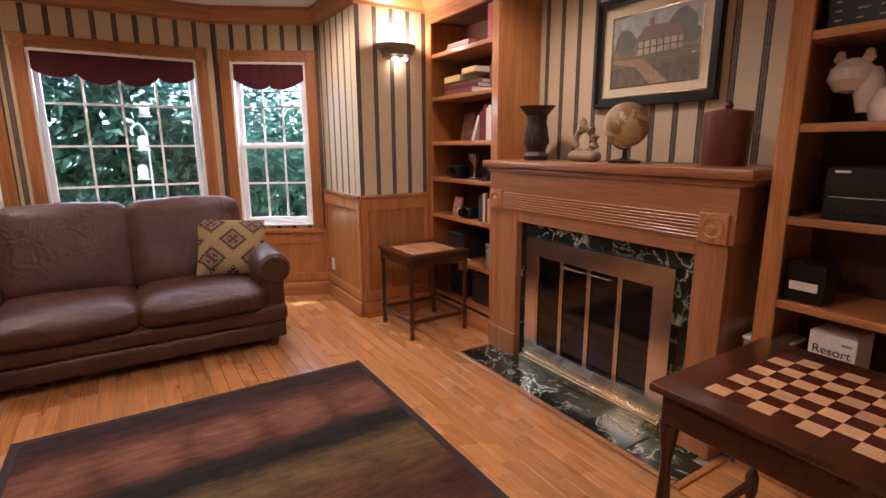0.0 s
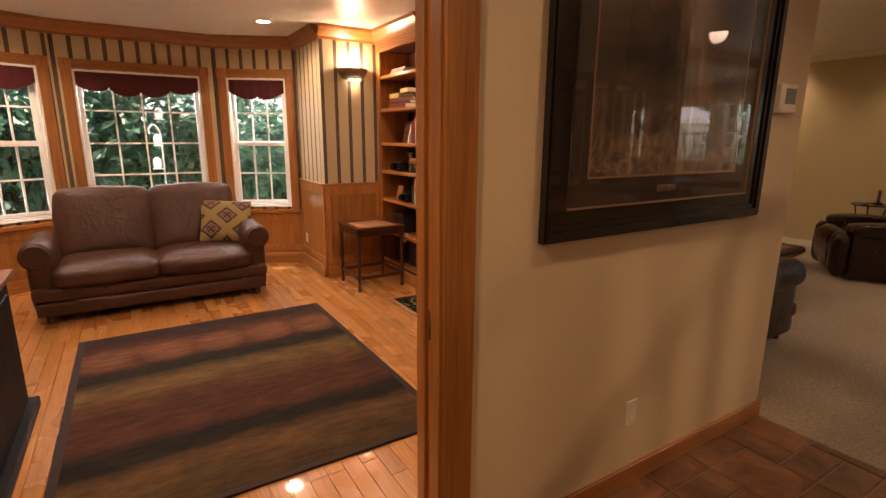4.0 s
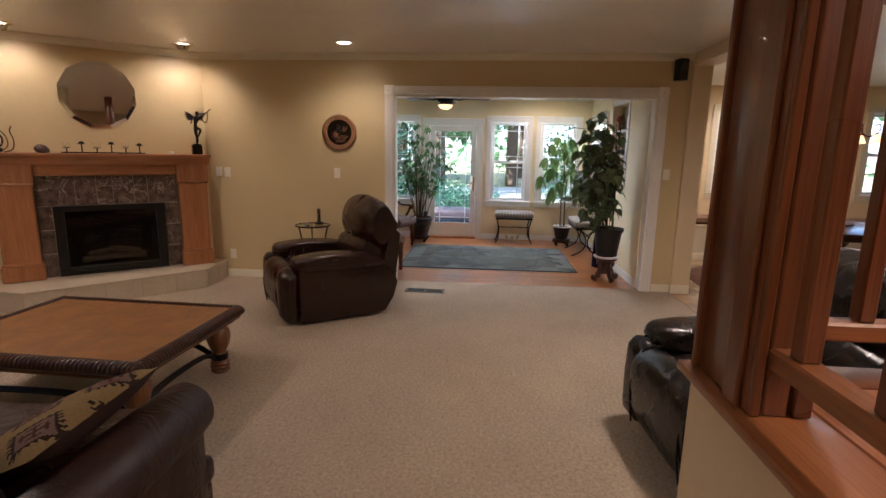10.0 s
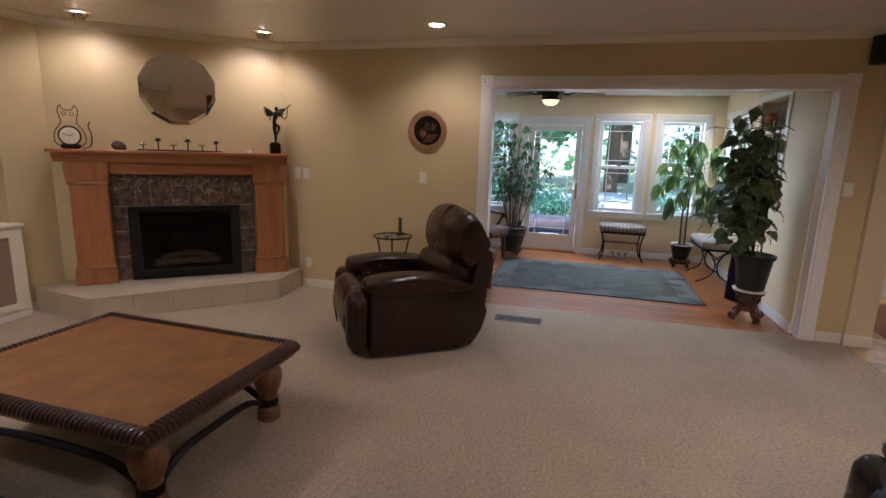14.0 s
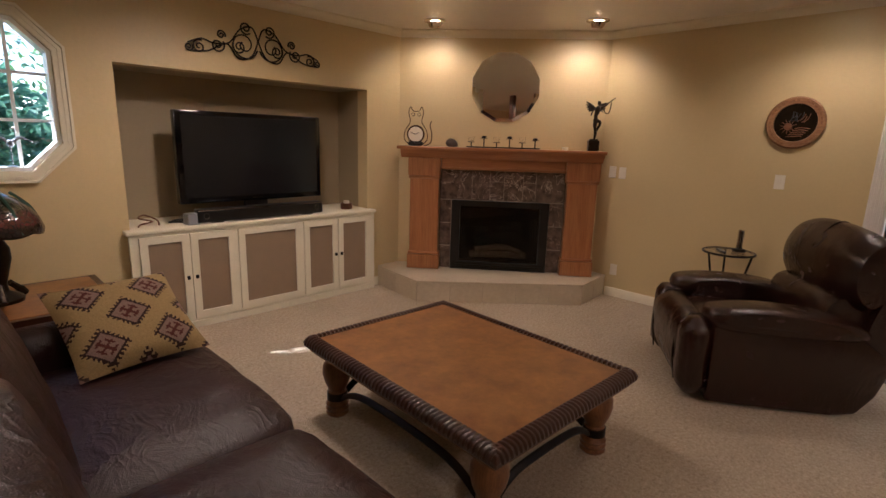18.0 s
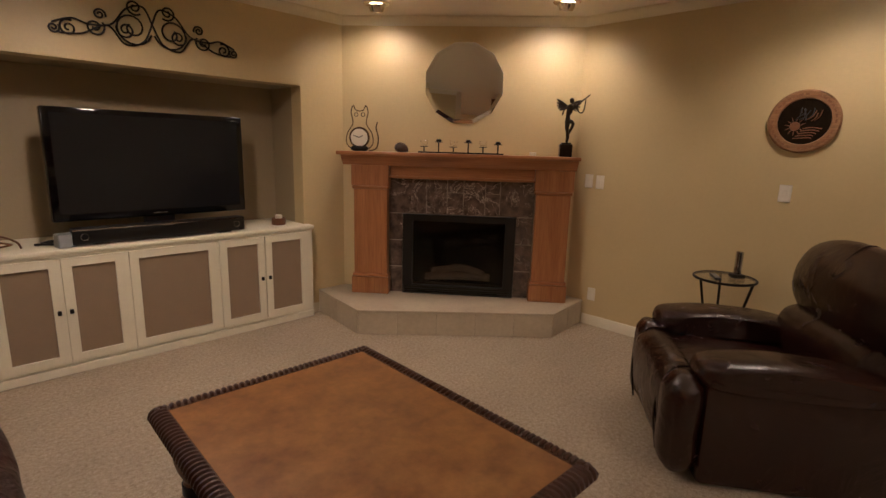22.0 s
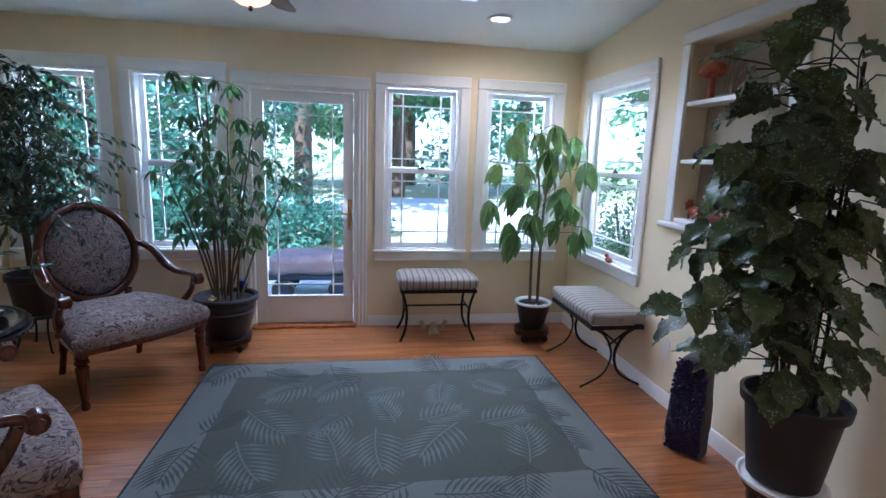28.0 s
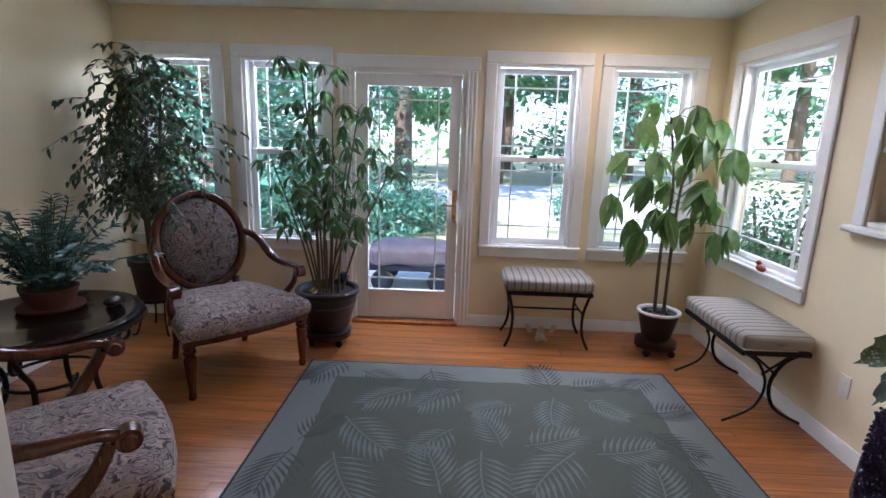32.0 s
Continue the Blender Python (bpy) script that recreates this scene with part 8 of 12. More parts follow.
for side in (-1, 1):
    for k in range(52):
        y = -HYT + 0.012 + k * (2 * HYT - 0.024) / 51
        tube(bm, arc([(side * (HXT - 0.040), y - 0.006, CTZ - 0.001), (side * (HXT - 0.012), y, CTZ + 0.0005), (side * (HXT + 0.012), y + 0.004, CTZ - 0.014), (side * (HXT + 0.018), y + 0.006, CTZ - 0.042)], 3), [0.006] + [0.0105] * 8 + [0.007], 7)
    for k in range(39):
        x = -HXT + 0.012 + k * (2 * HXT - 0.024) / 38
        tube(bm, arc([(x - 0.006, side * (HYT - 0.040), CTZ - 0.001), (x, side * (HYT - 0.012), CTZ + 0.0005), (x + 0.004, side * (HYT + 0.012), CTZ - 0.014), (x + 0.006, side * (HYT + 0.018), CTZ - 0.042)], 3), [0.006] + [0.0105] * 8 + [0.007], 7)
tagged(part("carving", bm, "table_edge", t, "carved leaf gadroons"), "carved leaf gadroons", "", "", "stuff")
part("apron", box(-HXT + 0.035, HXT - 0.035, -HYT + 0.035, HYT - 0.035, 0.345, 0.3995, 0.006), "table_leg", t)
part("cove", ring(bmesh.new(), [(-HXT + 0.036, -HYT + 0.036), (HXT - 0.036, -HYT + 0.036), (HXT - 0.036, HYT - 0.036), (-HXT + 0.036, HYT - 0.036)], [(-HXT + 0.006, -HYT + 0.006), (HXT - 0.006, -HYT + 0.006), (HXT - 0.006, HYT - 0.006), (-HXT + 0.006, HYT - 0.006)], 0.372, 0.3885), "table_leg", t, "pale wood moulding under the rim")
for sx in (-1, 1):
    for sy in (-1, 1):
        x, y = sx * (HXT - 0.11), sy * (HYT - 0.12)
        leg = part("leg", lathe(bmesh.new(), [(0.056, 0.0), (0.066, 0.012), (0.060, 0.028), (0.067, 0.042), (0.060, 0.056), (0.066, 0.070), (0.052, 0.090), (0.052, 0.140), (0.046, 0.150), (0.052, 0.165), (0.070, 0.205), (0.082, 0.255), (0.078, 0.300), (0.060, 0.325), (0.066, 0.344)], 24, (x, y, 0)), "table_leg", t)
        part("band", lathe_open(bmesh.new(), [(0.0525, 0.094), (0.0580, 0.096), (0.0580, 0.138), (0.0525, 0.140)], 24, (x, y, 0)), "iron", leg, "black iron band")
for s in (-1, 1):
    for pts in ([(s * (HXT - 0.11), -HYT + 0.18, 0.12), (s * (HXT - 0.11), -0.3, 0.20), (s * (HXT - 0.11), 0.3, 0.20), (s * (HXT - 0.11), HYT - 0.18, 0.12)],
                [(-HXT + 0.17, s * (HYT - 0.12), 0.12), (-0.2, s * (HYT - 0.12), 0.185), (0.2, s * (HYT - 0.12), 0.185), (HXT - 0.17, s * (HYT - 0.12), 0.12)]):
        part("stretcher", tube(bmesh.new(), arc(pts, 8), 0.019, 8, flat=0.55), "iron", t, "curved black iron stretcher")


# recliners
def plump(prof, half, ends=0.62, steps=4, rings=13, power=4.0, m=None):
    """A stuffed shape: a closed outline in y and z, carried along x and drawn in at both ends."""
    n = len(prof)
    pts = []
    for i in range(n):
        a, b, c, d = (Vector(prof[(i + j) % n]) for j in (-1, 0, 1, 2))
        for k in range(steps):
            t = k / steps
            pts.append(0.5 * (2 * b + (c - a) * t + (2 * a - 5 * b + 4 * c - d) * t * t + (3 * b - a - 3 * c + d) * t ** 3))
    mid = sum(pts, Vector((0, 0))) / len(pts)
    bm = bmesh.new()
    loops = []
    for i in range(rings):
        u = math.sin(math.pi * (i / (rings - 1) - 0.5))
        k = 1 - (1 - ends) * abs(u) ** power
        loop = []
        for p in pts:
            q = mid + (p - mid) * k
            v = Vector((u * half, q.x, q.y))
            v += 0.006 * noise.noise_vector(v * 7)
            loop.append(bm.verts.new(m @ v if m else v))
        loops.append(loop)
    for a, b in zip(loops, loops[1:]):
        for j in range(len(pts)):
            bm.faces.new((a[j], a[(j + 1) % len(pts)], b[(j + 1) % len(pts)], b[j]))
    bm.faces.new(loops[0][::-1])
    bm.faces.new(loops[-1])
    return bm


def recliner(m, material, label):
    """Faces local -y; its middle at the origin."""
    t = thing("recliner_chair", m, label, "armchair", "leather recliners")
    w = 0.98
    part("base", cushion(bmesh.new(), -w / 2 + 0.10, w / 2 - 0.10, -0.38, 0.42, 0.0, 0.30, 0.04, 0.004), material, t)
    flip = Matrix(((0, 0, 1, 0), (1, 0, 0, 0), (0, 1, 0, 0), (0, 0, 0, 1)))
    for q in (-1, 1):
        c = q * (w / 2 - 0.11)
        prof = [(-0.39, 0.02), (0.30, 0.012), (0.44, 0.035), (0.53, 0.16), (0.575, 0.31), (0.545, 0.40), (0.42, 0.495), (0.34, 0.52), (-0.37, 0.535), (-0.395, 0.50)]
        part("side_panel", prism(bmesh.new(), prof, -0.085, 0.085, 0.022, m=Matrix.Translation((c + q * 0.012, 0, 0)) @ flip), material, t)
        arm = part("arm_pad", plump([(-0.42, 0.52), (-0.435, 0.575), (-0.38, 0.625), (-0.10, 0.645), (0.20, 0.625), (0.40, 0.575), (0.46, 0.50), (0.30, 0.475), (-0.30, 0.485)], 0.13, 0.72, m=Matrix.Translation((c, 0, 0))), material, t)
        part("seam", tube(bmesh.new(), arc([(c + q * 0.119, -0.39, 0.545), (c + q * 0.126, -0.1, 0.540), (c + q * 0.124, 0.22, 0.525), (c + q * 0.112, 0.40, 0.50)], 6), 0.006, 6), material, arm)
        part("front_wing", cushion(bmesh.new(), c - 0.105, c + 0.105, -0.55 if q > 0 else -0.52, -0.385, 0.045, 0.53, 0.085, 0.012, 8, wob=0.006), material, t)
        part("wing_seam", tube(bmesh.new(), arc([(c - q * 0.10, -0.53, 0.07), (c - q * 0.106, -0.555, 0.30), (c - q * 0.10, -0.50, 0.50), (c - q * 0.10, -0.38, 0.525)], 6), 0.006, 6), material, t)
    part("seat_cushion", plump([(-0.40, 0.30), (-0.42, 0.44), (-0.30, 0.505), (0.0, 0.49), (0.30, 0.47), (0.36, 0.36), (0.0, 0.28)], w / 2 - 0.20, 0.86), material, t)
    part("footrest", plump([(-0.47, 0.04), (-0.545, 0.16), (-0.565, 0.34), (-0.54, 0.47), (-0.47, 0.535), (-0.39, 0.51), (-0.37, 0.30), (-0.40, 0.08)], w / 2 - 0.185, 0.86), material, t)
    part("back_shell", plump([(0.42, 0.16), (0.545, 0.20), (0.585, 0.45), (0.625, 0.76), (0.60, 0.82), (0.52, 0.80), (0.44, 0.52)], 0.42, 0.92), material, t)
    part("lumbar_pad", plump([(0.24, 0.46), (0.21, 0.57), (0.25, 0.70), (0.36, 0.74), (0.50, 0.70), (0.52, 0.56), (0.40, 0.43)], 0.36, 0.80), material, t)
    part("head_pad", plump([(0.275, 0.84), (0.295, 0.98), (0.375, 1.09), (0.455, 1.12), (0.53, 1.06), (0.59, 0.955), (0.645, 0.87), (0.635, 0.80), (0.54, 0.69), (0.42, 0.60), (0.30, 0.70)], 0.435, 0.70), material, t)
    for q in (-1, 1):
        fold = arc([(q * 0.26, 0.50, 0.73), (q * 0.30, 0.575, 0.79), (q * 0.31, 0.605, 0.83), (q * 0.26, 0.615, 0.86)], 5)
        part("gathered_fold", tube(bmesh.new(), fold, [0.004 + 0.010 * math.sin(math.pi * k / (len(fold) - 1)) for k in range(len(fold))], 8, flat=0.6), material, t)
    part("head_seam", tube(bmesh.new(), arc([(0, 0.287, 0.96), (0, 0.375, 1.092), (0, 0.455, 1.122), (0, 0.532, 1.064), (0, 0.592, 0.957), (0, 0.640, 0.88)], 5), 0.005, 6), material, t)
    part("lever", tube(bmesh.new(), [(-w / 2 + 0.02, -0.02, 0.30), (-w / 2 - 0.012, -0.02, 0.30), (-w / 2 - 0.012, -0.14, 0.33)], 0.011, 8), "black", t)
    return t


recliner(pose(7.045, 0.80, 0, 0, 0, 215), "recliner_leather", "dark brown leather recliner by the sunroom opening")
recliner(pose(4.76, -2.19, 0, 0, 0, 186), "black_leather", "black leather recliner beside the dining floor")

# small glass side table with phone
t = thing("side_table", pose(7.83, 1.20, 0), "small round glass table on a black metal frame", "table")
M["table_glass"] = glass_mat("table_glass", 0.02)
g = part("glass_top", lathe(bmesh.new(), [(0.185, 0.712), (0.19, 0.716), (0.185, 0.720)], 32), "table_glass", t, "round glass top")
part("rim", tube(bmesh.new(), [(0.192 * math.cos(a), 0.192 * math.sin(a), 0.714) for a in (2 * math.pi * k / 32 for k in range(32))], 0.009, 8, True), "iron", t)
for k in range(3):
    a = 2.1 * k + 0.4
    part("leg", tube(bmesh.new(), arc([(0.18 * math.cos(a), 0.18 * math.sin(a), 0.71), (0.12 * math.cos(a), 0.12 * math.sin(a), 0.35), (0.19 * math.cos(a), 0.19 * math.sin(a), 0.0)], 6), 0.009, 8), "iron", t)
part("ring_brace", tube(bmesh.new(), [(0.128 * math.cos(a), 0.128 * math.sin(a), 0.33) for a in (2 * math.pi * k / 24 for k in range(24))], 0.006, 6, True), "iron", t)
t = thing("cordless_phone", pose(7.88, 1.14, 0.7205, 0, 0, 50), "silver cordless phone standing in its cradle", "phone")
part("cradle", box(-0.035, 0.035, -0.04, 0.04, 0, 0.028, 0.008, 2), "black", t)
part("handset", box(-0.024, 0.024, -0.014, 0.016, 0.0285, 0.185, 0.008, 2), "chrome", t)
part("display", box(-0.016, 0.016, -0.0165, -0.0145, 0.125, 0.155), "black_gloss", t)
part("keypad", box(-0.016, 0.016, -0.0165, -0.0145, 0.055, 0.115), "plastic_white", t)
t = thing("remote_control", pose(7.76, 1.24, 0.7205, 0, 0, 30), "black remote control on the glass table", "remote")
part("body", box(-0.075, 0.075, -0.022, 0.022, 0, 0.016, 0.005), "black", t)
part("keypad", box(-0.055, 0.05, -0.014, 0.014, 0.0161, 0.0175), "box_8c8a84", t)

# round plaque
t = thing("wall_plaque", pose(FAM_X - 0.002, 0.945, 1.772, 0, 0, -90) @ pose(0, 0, 0, 90, 0, 0), "round carved plaque with a wooden rim and relief scene", "plaque")
M["plaque_rim"] = timber("plaque_rim", rgb("7d5c40"), rgb("a37c58"), 0.45, 0, 1.0)
part("rim", lathe_open(bmesh.new(), [(0.20, 0.0), (0.202, 0.018), (0.19, 0.026), (0.15, 0.022), (0.145, 0.010)], 48), "plaque_rim", t)
part("field", lathe(bmesh.new(), [(0.1455, 0.002), (0.1455, 0.009), (0.001, 0.010)], 40), "bronze", t, "dark carved field")
M["relief"] = plain("relief_copper", rgb("8a6248"), 0.4, 0.4, var=0.3, scale=14, bump=0.4)
M["relief_grey"] = plain("relief_grey", rgb("3f4245"), 0.4, 0.3, var=0.3, scale=14, bump=0.4)
rnd = random.Random(8)
part("sun_disc", lathe(bmesh.new(), [(0.030, 0.009), (0.028, 0.014), (0.012, 0.018), (0.001, 0.019)], 20, (-0.045, -0.030, 0)), "relief", t, "copper relief sun")
for k in range(11):
    a = radians(18 + 31 * k)
    part("sun_ray", tube(bmesh.new(), [(-0.045 + 0.034 * math.cos(a), -0.030 + 0.034 * math.sin(a), 0.011), (-0.045 + 0.060 * math.cos(a), -0.030 + 0.060 * math.sin(a), 0.011)], [0.0042, 0.0012], 5), "relief", t)
for k in range(9):
    a, x0, y0 = rnd.uniform(0.5, 1.7), rnd.uniform(-0.06, 0.06), rnd.uniform(0.0, 0.03)
    ln = rnd.uniform(0.05, 0.085)
    part("branch", tube(bmesh.new(), arc([(x0, y0, 0.011), (x0 + 0.5 * ln * math.cos(a), y0 + 0.5 * ln * math.sin(a), 0.018), (x0 + ln * math.cos(a + 0.3), y0 + ln * math.sin(a + 0.3), 0.011)], 4), 0.0036, 5), "relief_grey" if k % 3 else "relief", t)
for k in range(5):
    part("wave_line", tube(bmesh.new(), arc([(0.0 - 0.012 * k, -0.045 - 0.016 * k, 0.011), (0.045, -0.038 - 0.016 * k, 0.013), (0.105 - 0.014 * k, -0.046 - 0.016 * k, 0.011)], 4), 0.0035, 5), "relief", t)
bm = bmesh.new()
for k in range(32):
    a = 2 * math.pi * k / 32
    if k % 8 == 7:
        continue
    bx(bm, -0.006, 0.006, -0.011, 0.011, 0.0235, 0.0262, m=pose(0, 0, 0, 0, 0, math.degrees(a)) @ Matrix.Translation((0.172, 0, 0)))
tagged(part("rim_marks", bm, "relief", t), "dark carved marks", "", "", "stuff")

for y, z, k in ((2.44, 1.29, "blank"), (2.335, 1.285, "switch"), (0.985, 1.30, "switch"), (-2.79, 1.36, "switch")):
    plate(pose(FAM_X - 0.0005, y, z, 0, 0, -90), "switch" if k == "switch" else "cover", "" if k == "switch" else "ivory blank plate on the wall")
plate(pose(FAM_X - 0.0005, 2.325, 0.285, 0, 0, -90), "outlet")

# loudspeaker in the corner by the dining room, floor vent, ceiling lights
t = thing("wall_speaker", pose(8.06, -2.81, 2.47, 0, 0, -72), "small black wall loudspeaker under the ceiling", "speaker")
part("cabinet", box(-0.05, 0.05, -0.06, 0.05, -0.11, 0.11, 0.008, 2), "black", t)
for z, r in ((-0.03, 0.036), (0.055, 0.024)):
    part("driver", lathe(bmesh.new(), [(r, 0), (r, 0.004), (r * 0.8, 0.004), (r * 0.3, -0.006), (0.002, -0.002)], 20, m=Matrix.Translation((0, -0.0602, z)) @ pose(0, 0, 0, 90)), "black_gloss", t)
part("bracket", tube(bmesh.new(), [(0, 0.05, 0.0), (0.01, 0.075, 0.0)], 0.012), "black", t)
t = thing("floor_vent", pose(7.775, -0.115, 0.0), "metal floor register in the carpet", "vent")
M["vent"] = plain("vent_metal", rgb("4a4038"), 0.4, 0.6, var=0.1)
part("frame", ring(bmesh.new(), [(-0.055, -0.195), (0.055, -0.195), (0.055, 0.195), (-0.055, 0.195)], [(-0.078, -0.222), (0.078, -0.222), (0.078, 0.222), (-0.078, 0.222)], 0.0005, 0.007), "vent", t)
# flat black sheet that paints in the dark hollow below the slats
part("well", box(-0.056, 0.056, -0.196, 0.196, 0.0004, 0.0012), "soot", t)
part("bar", box(-0.055, 0.055, -0.006, 0.006, 0.0015, 0.006), "vent", t)
for k in range(7):
    x = -0.048 + k * 0.016
    part("slat", box(x - 0.003, x + 0.003, -0.195, -0.0065, 0.0015, 0.0055), "vent", t)
    part("slat", box(x - 0.003, x + 0.003, 0.0065, 0.195, 0.0015, 0.0055), "vent", t)
# the fixtures at (3.6, 1.7) and (4.8, 2.9) belong to added, unseen lamps
for x, y, lit in ((7.54, 0.71, True), (3.6, 1.7, True), (4.8, 2.9, True)):
    can_fixture(x, y, CEIL, lit)
for x, y in ((7.61, 2.465), (6.72, 3.645)):
    # eyeball lights that lean towards the corner wall
    t = thing("recessed_light", pose(x, y, CEIL), "silver eyeball ceiling light turned to the fireplace wall", "ceiling light", "eyeball ceiling lights")
    part("trim_ring", lathe_open(bmesh.new(), [(0.070, 0.0), (0.072, -0.012), (0.088, -0.014), (0.104, -0.006), (0.106, -0.001)], 32), "nickel", t, "brushed metal ring")
    eye = part("eyeball", lathe_open(bmesh.new(), [(0.040, -0.052), (0.044, -0.062), (0.050, -0.060), (0.064, -0.034), (0.070, 0.0)], 28), "nickel", t, "dull metal ball", m=pose(0, 0, 0, 0, -18, 45))
    part("lens", lathe(bmesh.new(), [(0.001, -0.044), (0.0395, -0.044), (0.0395, -0.040)], 20), "bulb", eye, "glowing lamp face")
# ---- sunroom ----
M["coral"] = plain("orange_coral", rgb("9a4a1c"), 0.6, var=0.4, scale=18, bump=0.5)
M["driftwood"] = plain("driftwood", rgb("8c7a63"), 0.8, var=0.35, scale=18, bump=0.5)
M["red_wood"] = plain("red_lacquer", rgb("6f2417"), 0.3, var=0.3, scale=20, bump=0.2)
def blade(bm, m, length, width, droop=0.25, cup=0.12, n=5):
    """A leaf from the origin of m along its y, bent down towards the tip."""
    rows, y, z, a = [], 0.0, 0.0, 0.0
    for i in range(n + 1):
        f = i / n
        w = width / 2 * (math.sin(math.pi * f ** 0.7) ** 0.8 if 0 < f < 1 else 0.0)
        rows.append((y, z, w))
        a += droop / n
        y, z = y + length / n * math.cos(a), z - length / n * math.sin(a)
    mid = [bm.verts.new(m @ Vector((0, y, z))) for y, z, w in rows]
    for s in (-1, 1):
        edge = [mid[i] if w == 0 else bm.verts.new(m @ Vector((s * w, y, z + cup * w))) for i, (y, z, w) in enumerate(rows)]
        for i in range(n):
            f = [mid[i], mid[i + 1], edge[i + 1], edge[i]]
            f = [v for k, v in enumerate(f) if v not in f[:k]]
            if len(f) > 2:
                bm.faces.new(f if s > 0 else f[::-1])
    return bm


def aim(p, d, roll=0.0):
    """A pose at p whose y runs along d."""
    d = Vector(d).normalized()
    side = d.cross(Vector((0, 0, 1)))
    side = side.normalized() if side.length > 1e-4 else Vector((1, 0, 0))
    up = side.cross(d)
    m = Matrix((side, d, up)).transposed().to_4x4()
    return Matrix.Translation(p) @ m @ pose(0, 0, 0, 0, roll, 0)


def leafy(name, meshes, parent, spots):
    """Leaves as pieces of their own that share a few meshes."""
    for k, m in enumerate(spots):
        data = meshes[k % len(meshes)]
        share(name, data, parent, m)


def leaf_data(bm, material):
    ob = link("leaf", bm, material, None, 70)
    data = ob.data
    bpy.data.objects.remove(ob)
    return data


# carpet with palm leaves
def palm_rug_mat():
    n = Nodes("palm_rug")
    v = n.coords()
    pile, worn = n.noise(v, 220, 2, 0.6), n.noise(v, 2.0, 3)
    sep = n.add("ShaderNodeSeparateXYZ")
    n.link(v, sep.inputs[0])
    # a darker field inside a paler border, with wavering edge
    ax = n.math("ABSOLUTE", sep.outputs[0])
    ay = n.math("ABSOLUTE", sep.outputs[1])
    wob = n.math("MULTIPLY", n.math("SUBTRACT", n.noise(v, 6, 2), 0.5), 0.05)
    inside = n.math("MULTIPLY", n.math("LESS_THAN", n.math("ADD", ax, wob), 0.62), n.math("LESS_THAN", n.math("ADD", ay, wob), 0.98))
    rim = n.math("MAXIMUM", n.math("GREATER_THAN", ax, 0.835), n.math("GREATER_THAN", ay, 1.20))
    col = n.mix(inside, rgb("70726e"), rgb("56584f"))
    col = n.mix(rim, col, rgb("33393f"))
    col = n.mix(0.35, col, n.ramp(worn, [(0.3, (0.8, 0.82, 0.84)), (0.7, (1.12, 1.12, 1.1))]), "MULTIPLY")
    col = n.mix(0.5, col, n.ramp(pile, [(0.3, (0.7, 0.7, 0.7)), (0.7, (1.2, 1.2, 1.2))]), "MULTIPLY")
    n.bump(pile, 0.6, 0.003)
    return n.done(col, 0.93, 0, 0.12)


M["palm_rug"] = palm_rug_mat()
M["palm_pale"] = plain("palm_pale", rgb("6a6f6b"), 0.93, var=0.12, scale=30, fine=220, bump=0.5, spec=0.1)
M["palm_dark"] = plain("palm_dark", rgb("4e514d"), 0.93, var=0.12, scale=30, fine=220, bump=0.5, spec=0.1)
RUG = (9.78, -0.825)
rug = thing("palm_leaf_rug", pose(*RUG, 0), "grey-blue wool rug woven with palm fronds", "rug")
part("field", box(-0.85, 0.85, -1.215, 1.215, 0.0005, 0.011, 0.004), "palm_rug", rug)


def frond(m, length, n, material):
    bm = bmesh.new()
    bend = lambda f: Vector((0.10 * length * math.sin(2.2 * f), length * f, 0))
    for i in range(n):
        f = 0.12 + 0.85 * i / n
        p = bend(f)
        for s in (-1, 1):
            a = radians(62 - 30 * f) * s
            l = length * 0.50 * math.sin(math.pi * (0.25 + 0.68 * f)) ** 0.8
            d = Vector((math.sin(a), math.cos(a), 0))
            q = Vector((-d.y, d.x, 0)) * length * 0.023
            tip = p + d * l + Vector((0, 0.14 * l, 0))
            vs = [p - d * 0.001, p + d * l * 0.45 + q, tip, p + d * l * 0.45 - q]
            bm.faces.new([bm.verts.new(v) for v in vs])
    pts = [bend(k / 8) for k in range(9)]
    w = length * 0.012
    for a, b in zip(pts, pts[1:]):
        bm.faces.new([bm.verts.new(v) for v in (a + Vector((w, 0, 0)), b + Vector((w, 0, 0)), b - Vector((w, 0, 0)), a - Vector((w, 0, 0)))])
    bmesh.ops.recalc_face_normals(bm, faces=bm.faces[:])
    for f in bm.faces:
        if f.normal.z < 0:
            f.normal_flip()
    res = bmesh.ops.extrude_face_region(bm, geom=bm.faces[:])
    bmesh.ops.translate(bm, verts=[g for g in res["geom"] if isinstance(g, bmesh.types.BMVert)], vec=(0, 0, 0.0012))
    part("woven_frond", bm, material, rug, m=m)


rnd = random.Random(31)
for i in range(5):
    for j in range(7):
        x, y = -0.66 + 0.33 * i + rnd.uniform(-0.06, 0.06), -1.02 + 0.335 * j + rnd.uniform(-0.07, 0.07)
        edge = abs(x) > 0.58 or abs(y) > 0.94
        l = rnd.uniform(0.26, 0.42)
        if rnd.random() < 0.06:
            continue
        frond(pose(x, y, 0.0111, 0, 0, rnd.choice((70, 110, 40, -60, 200, 250, 150)) + rnd.uniform(-20, 20)) @ pose(0, -l / 2, 0), l, 9, "palm_dark" if edge else "palm_pale")

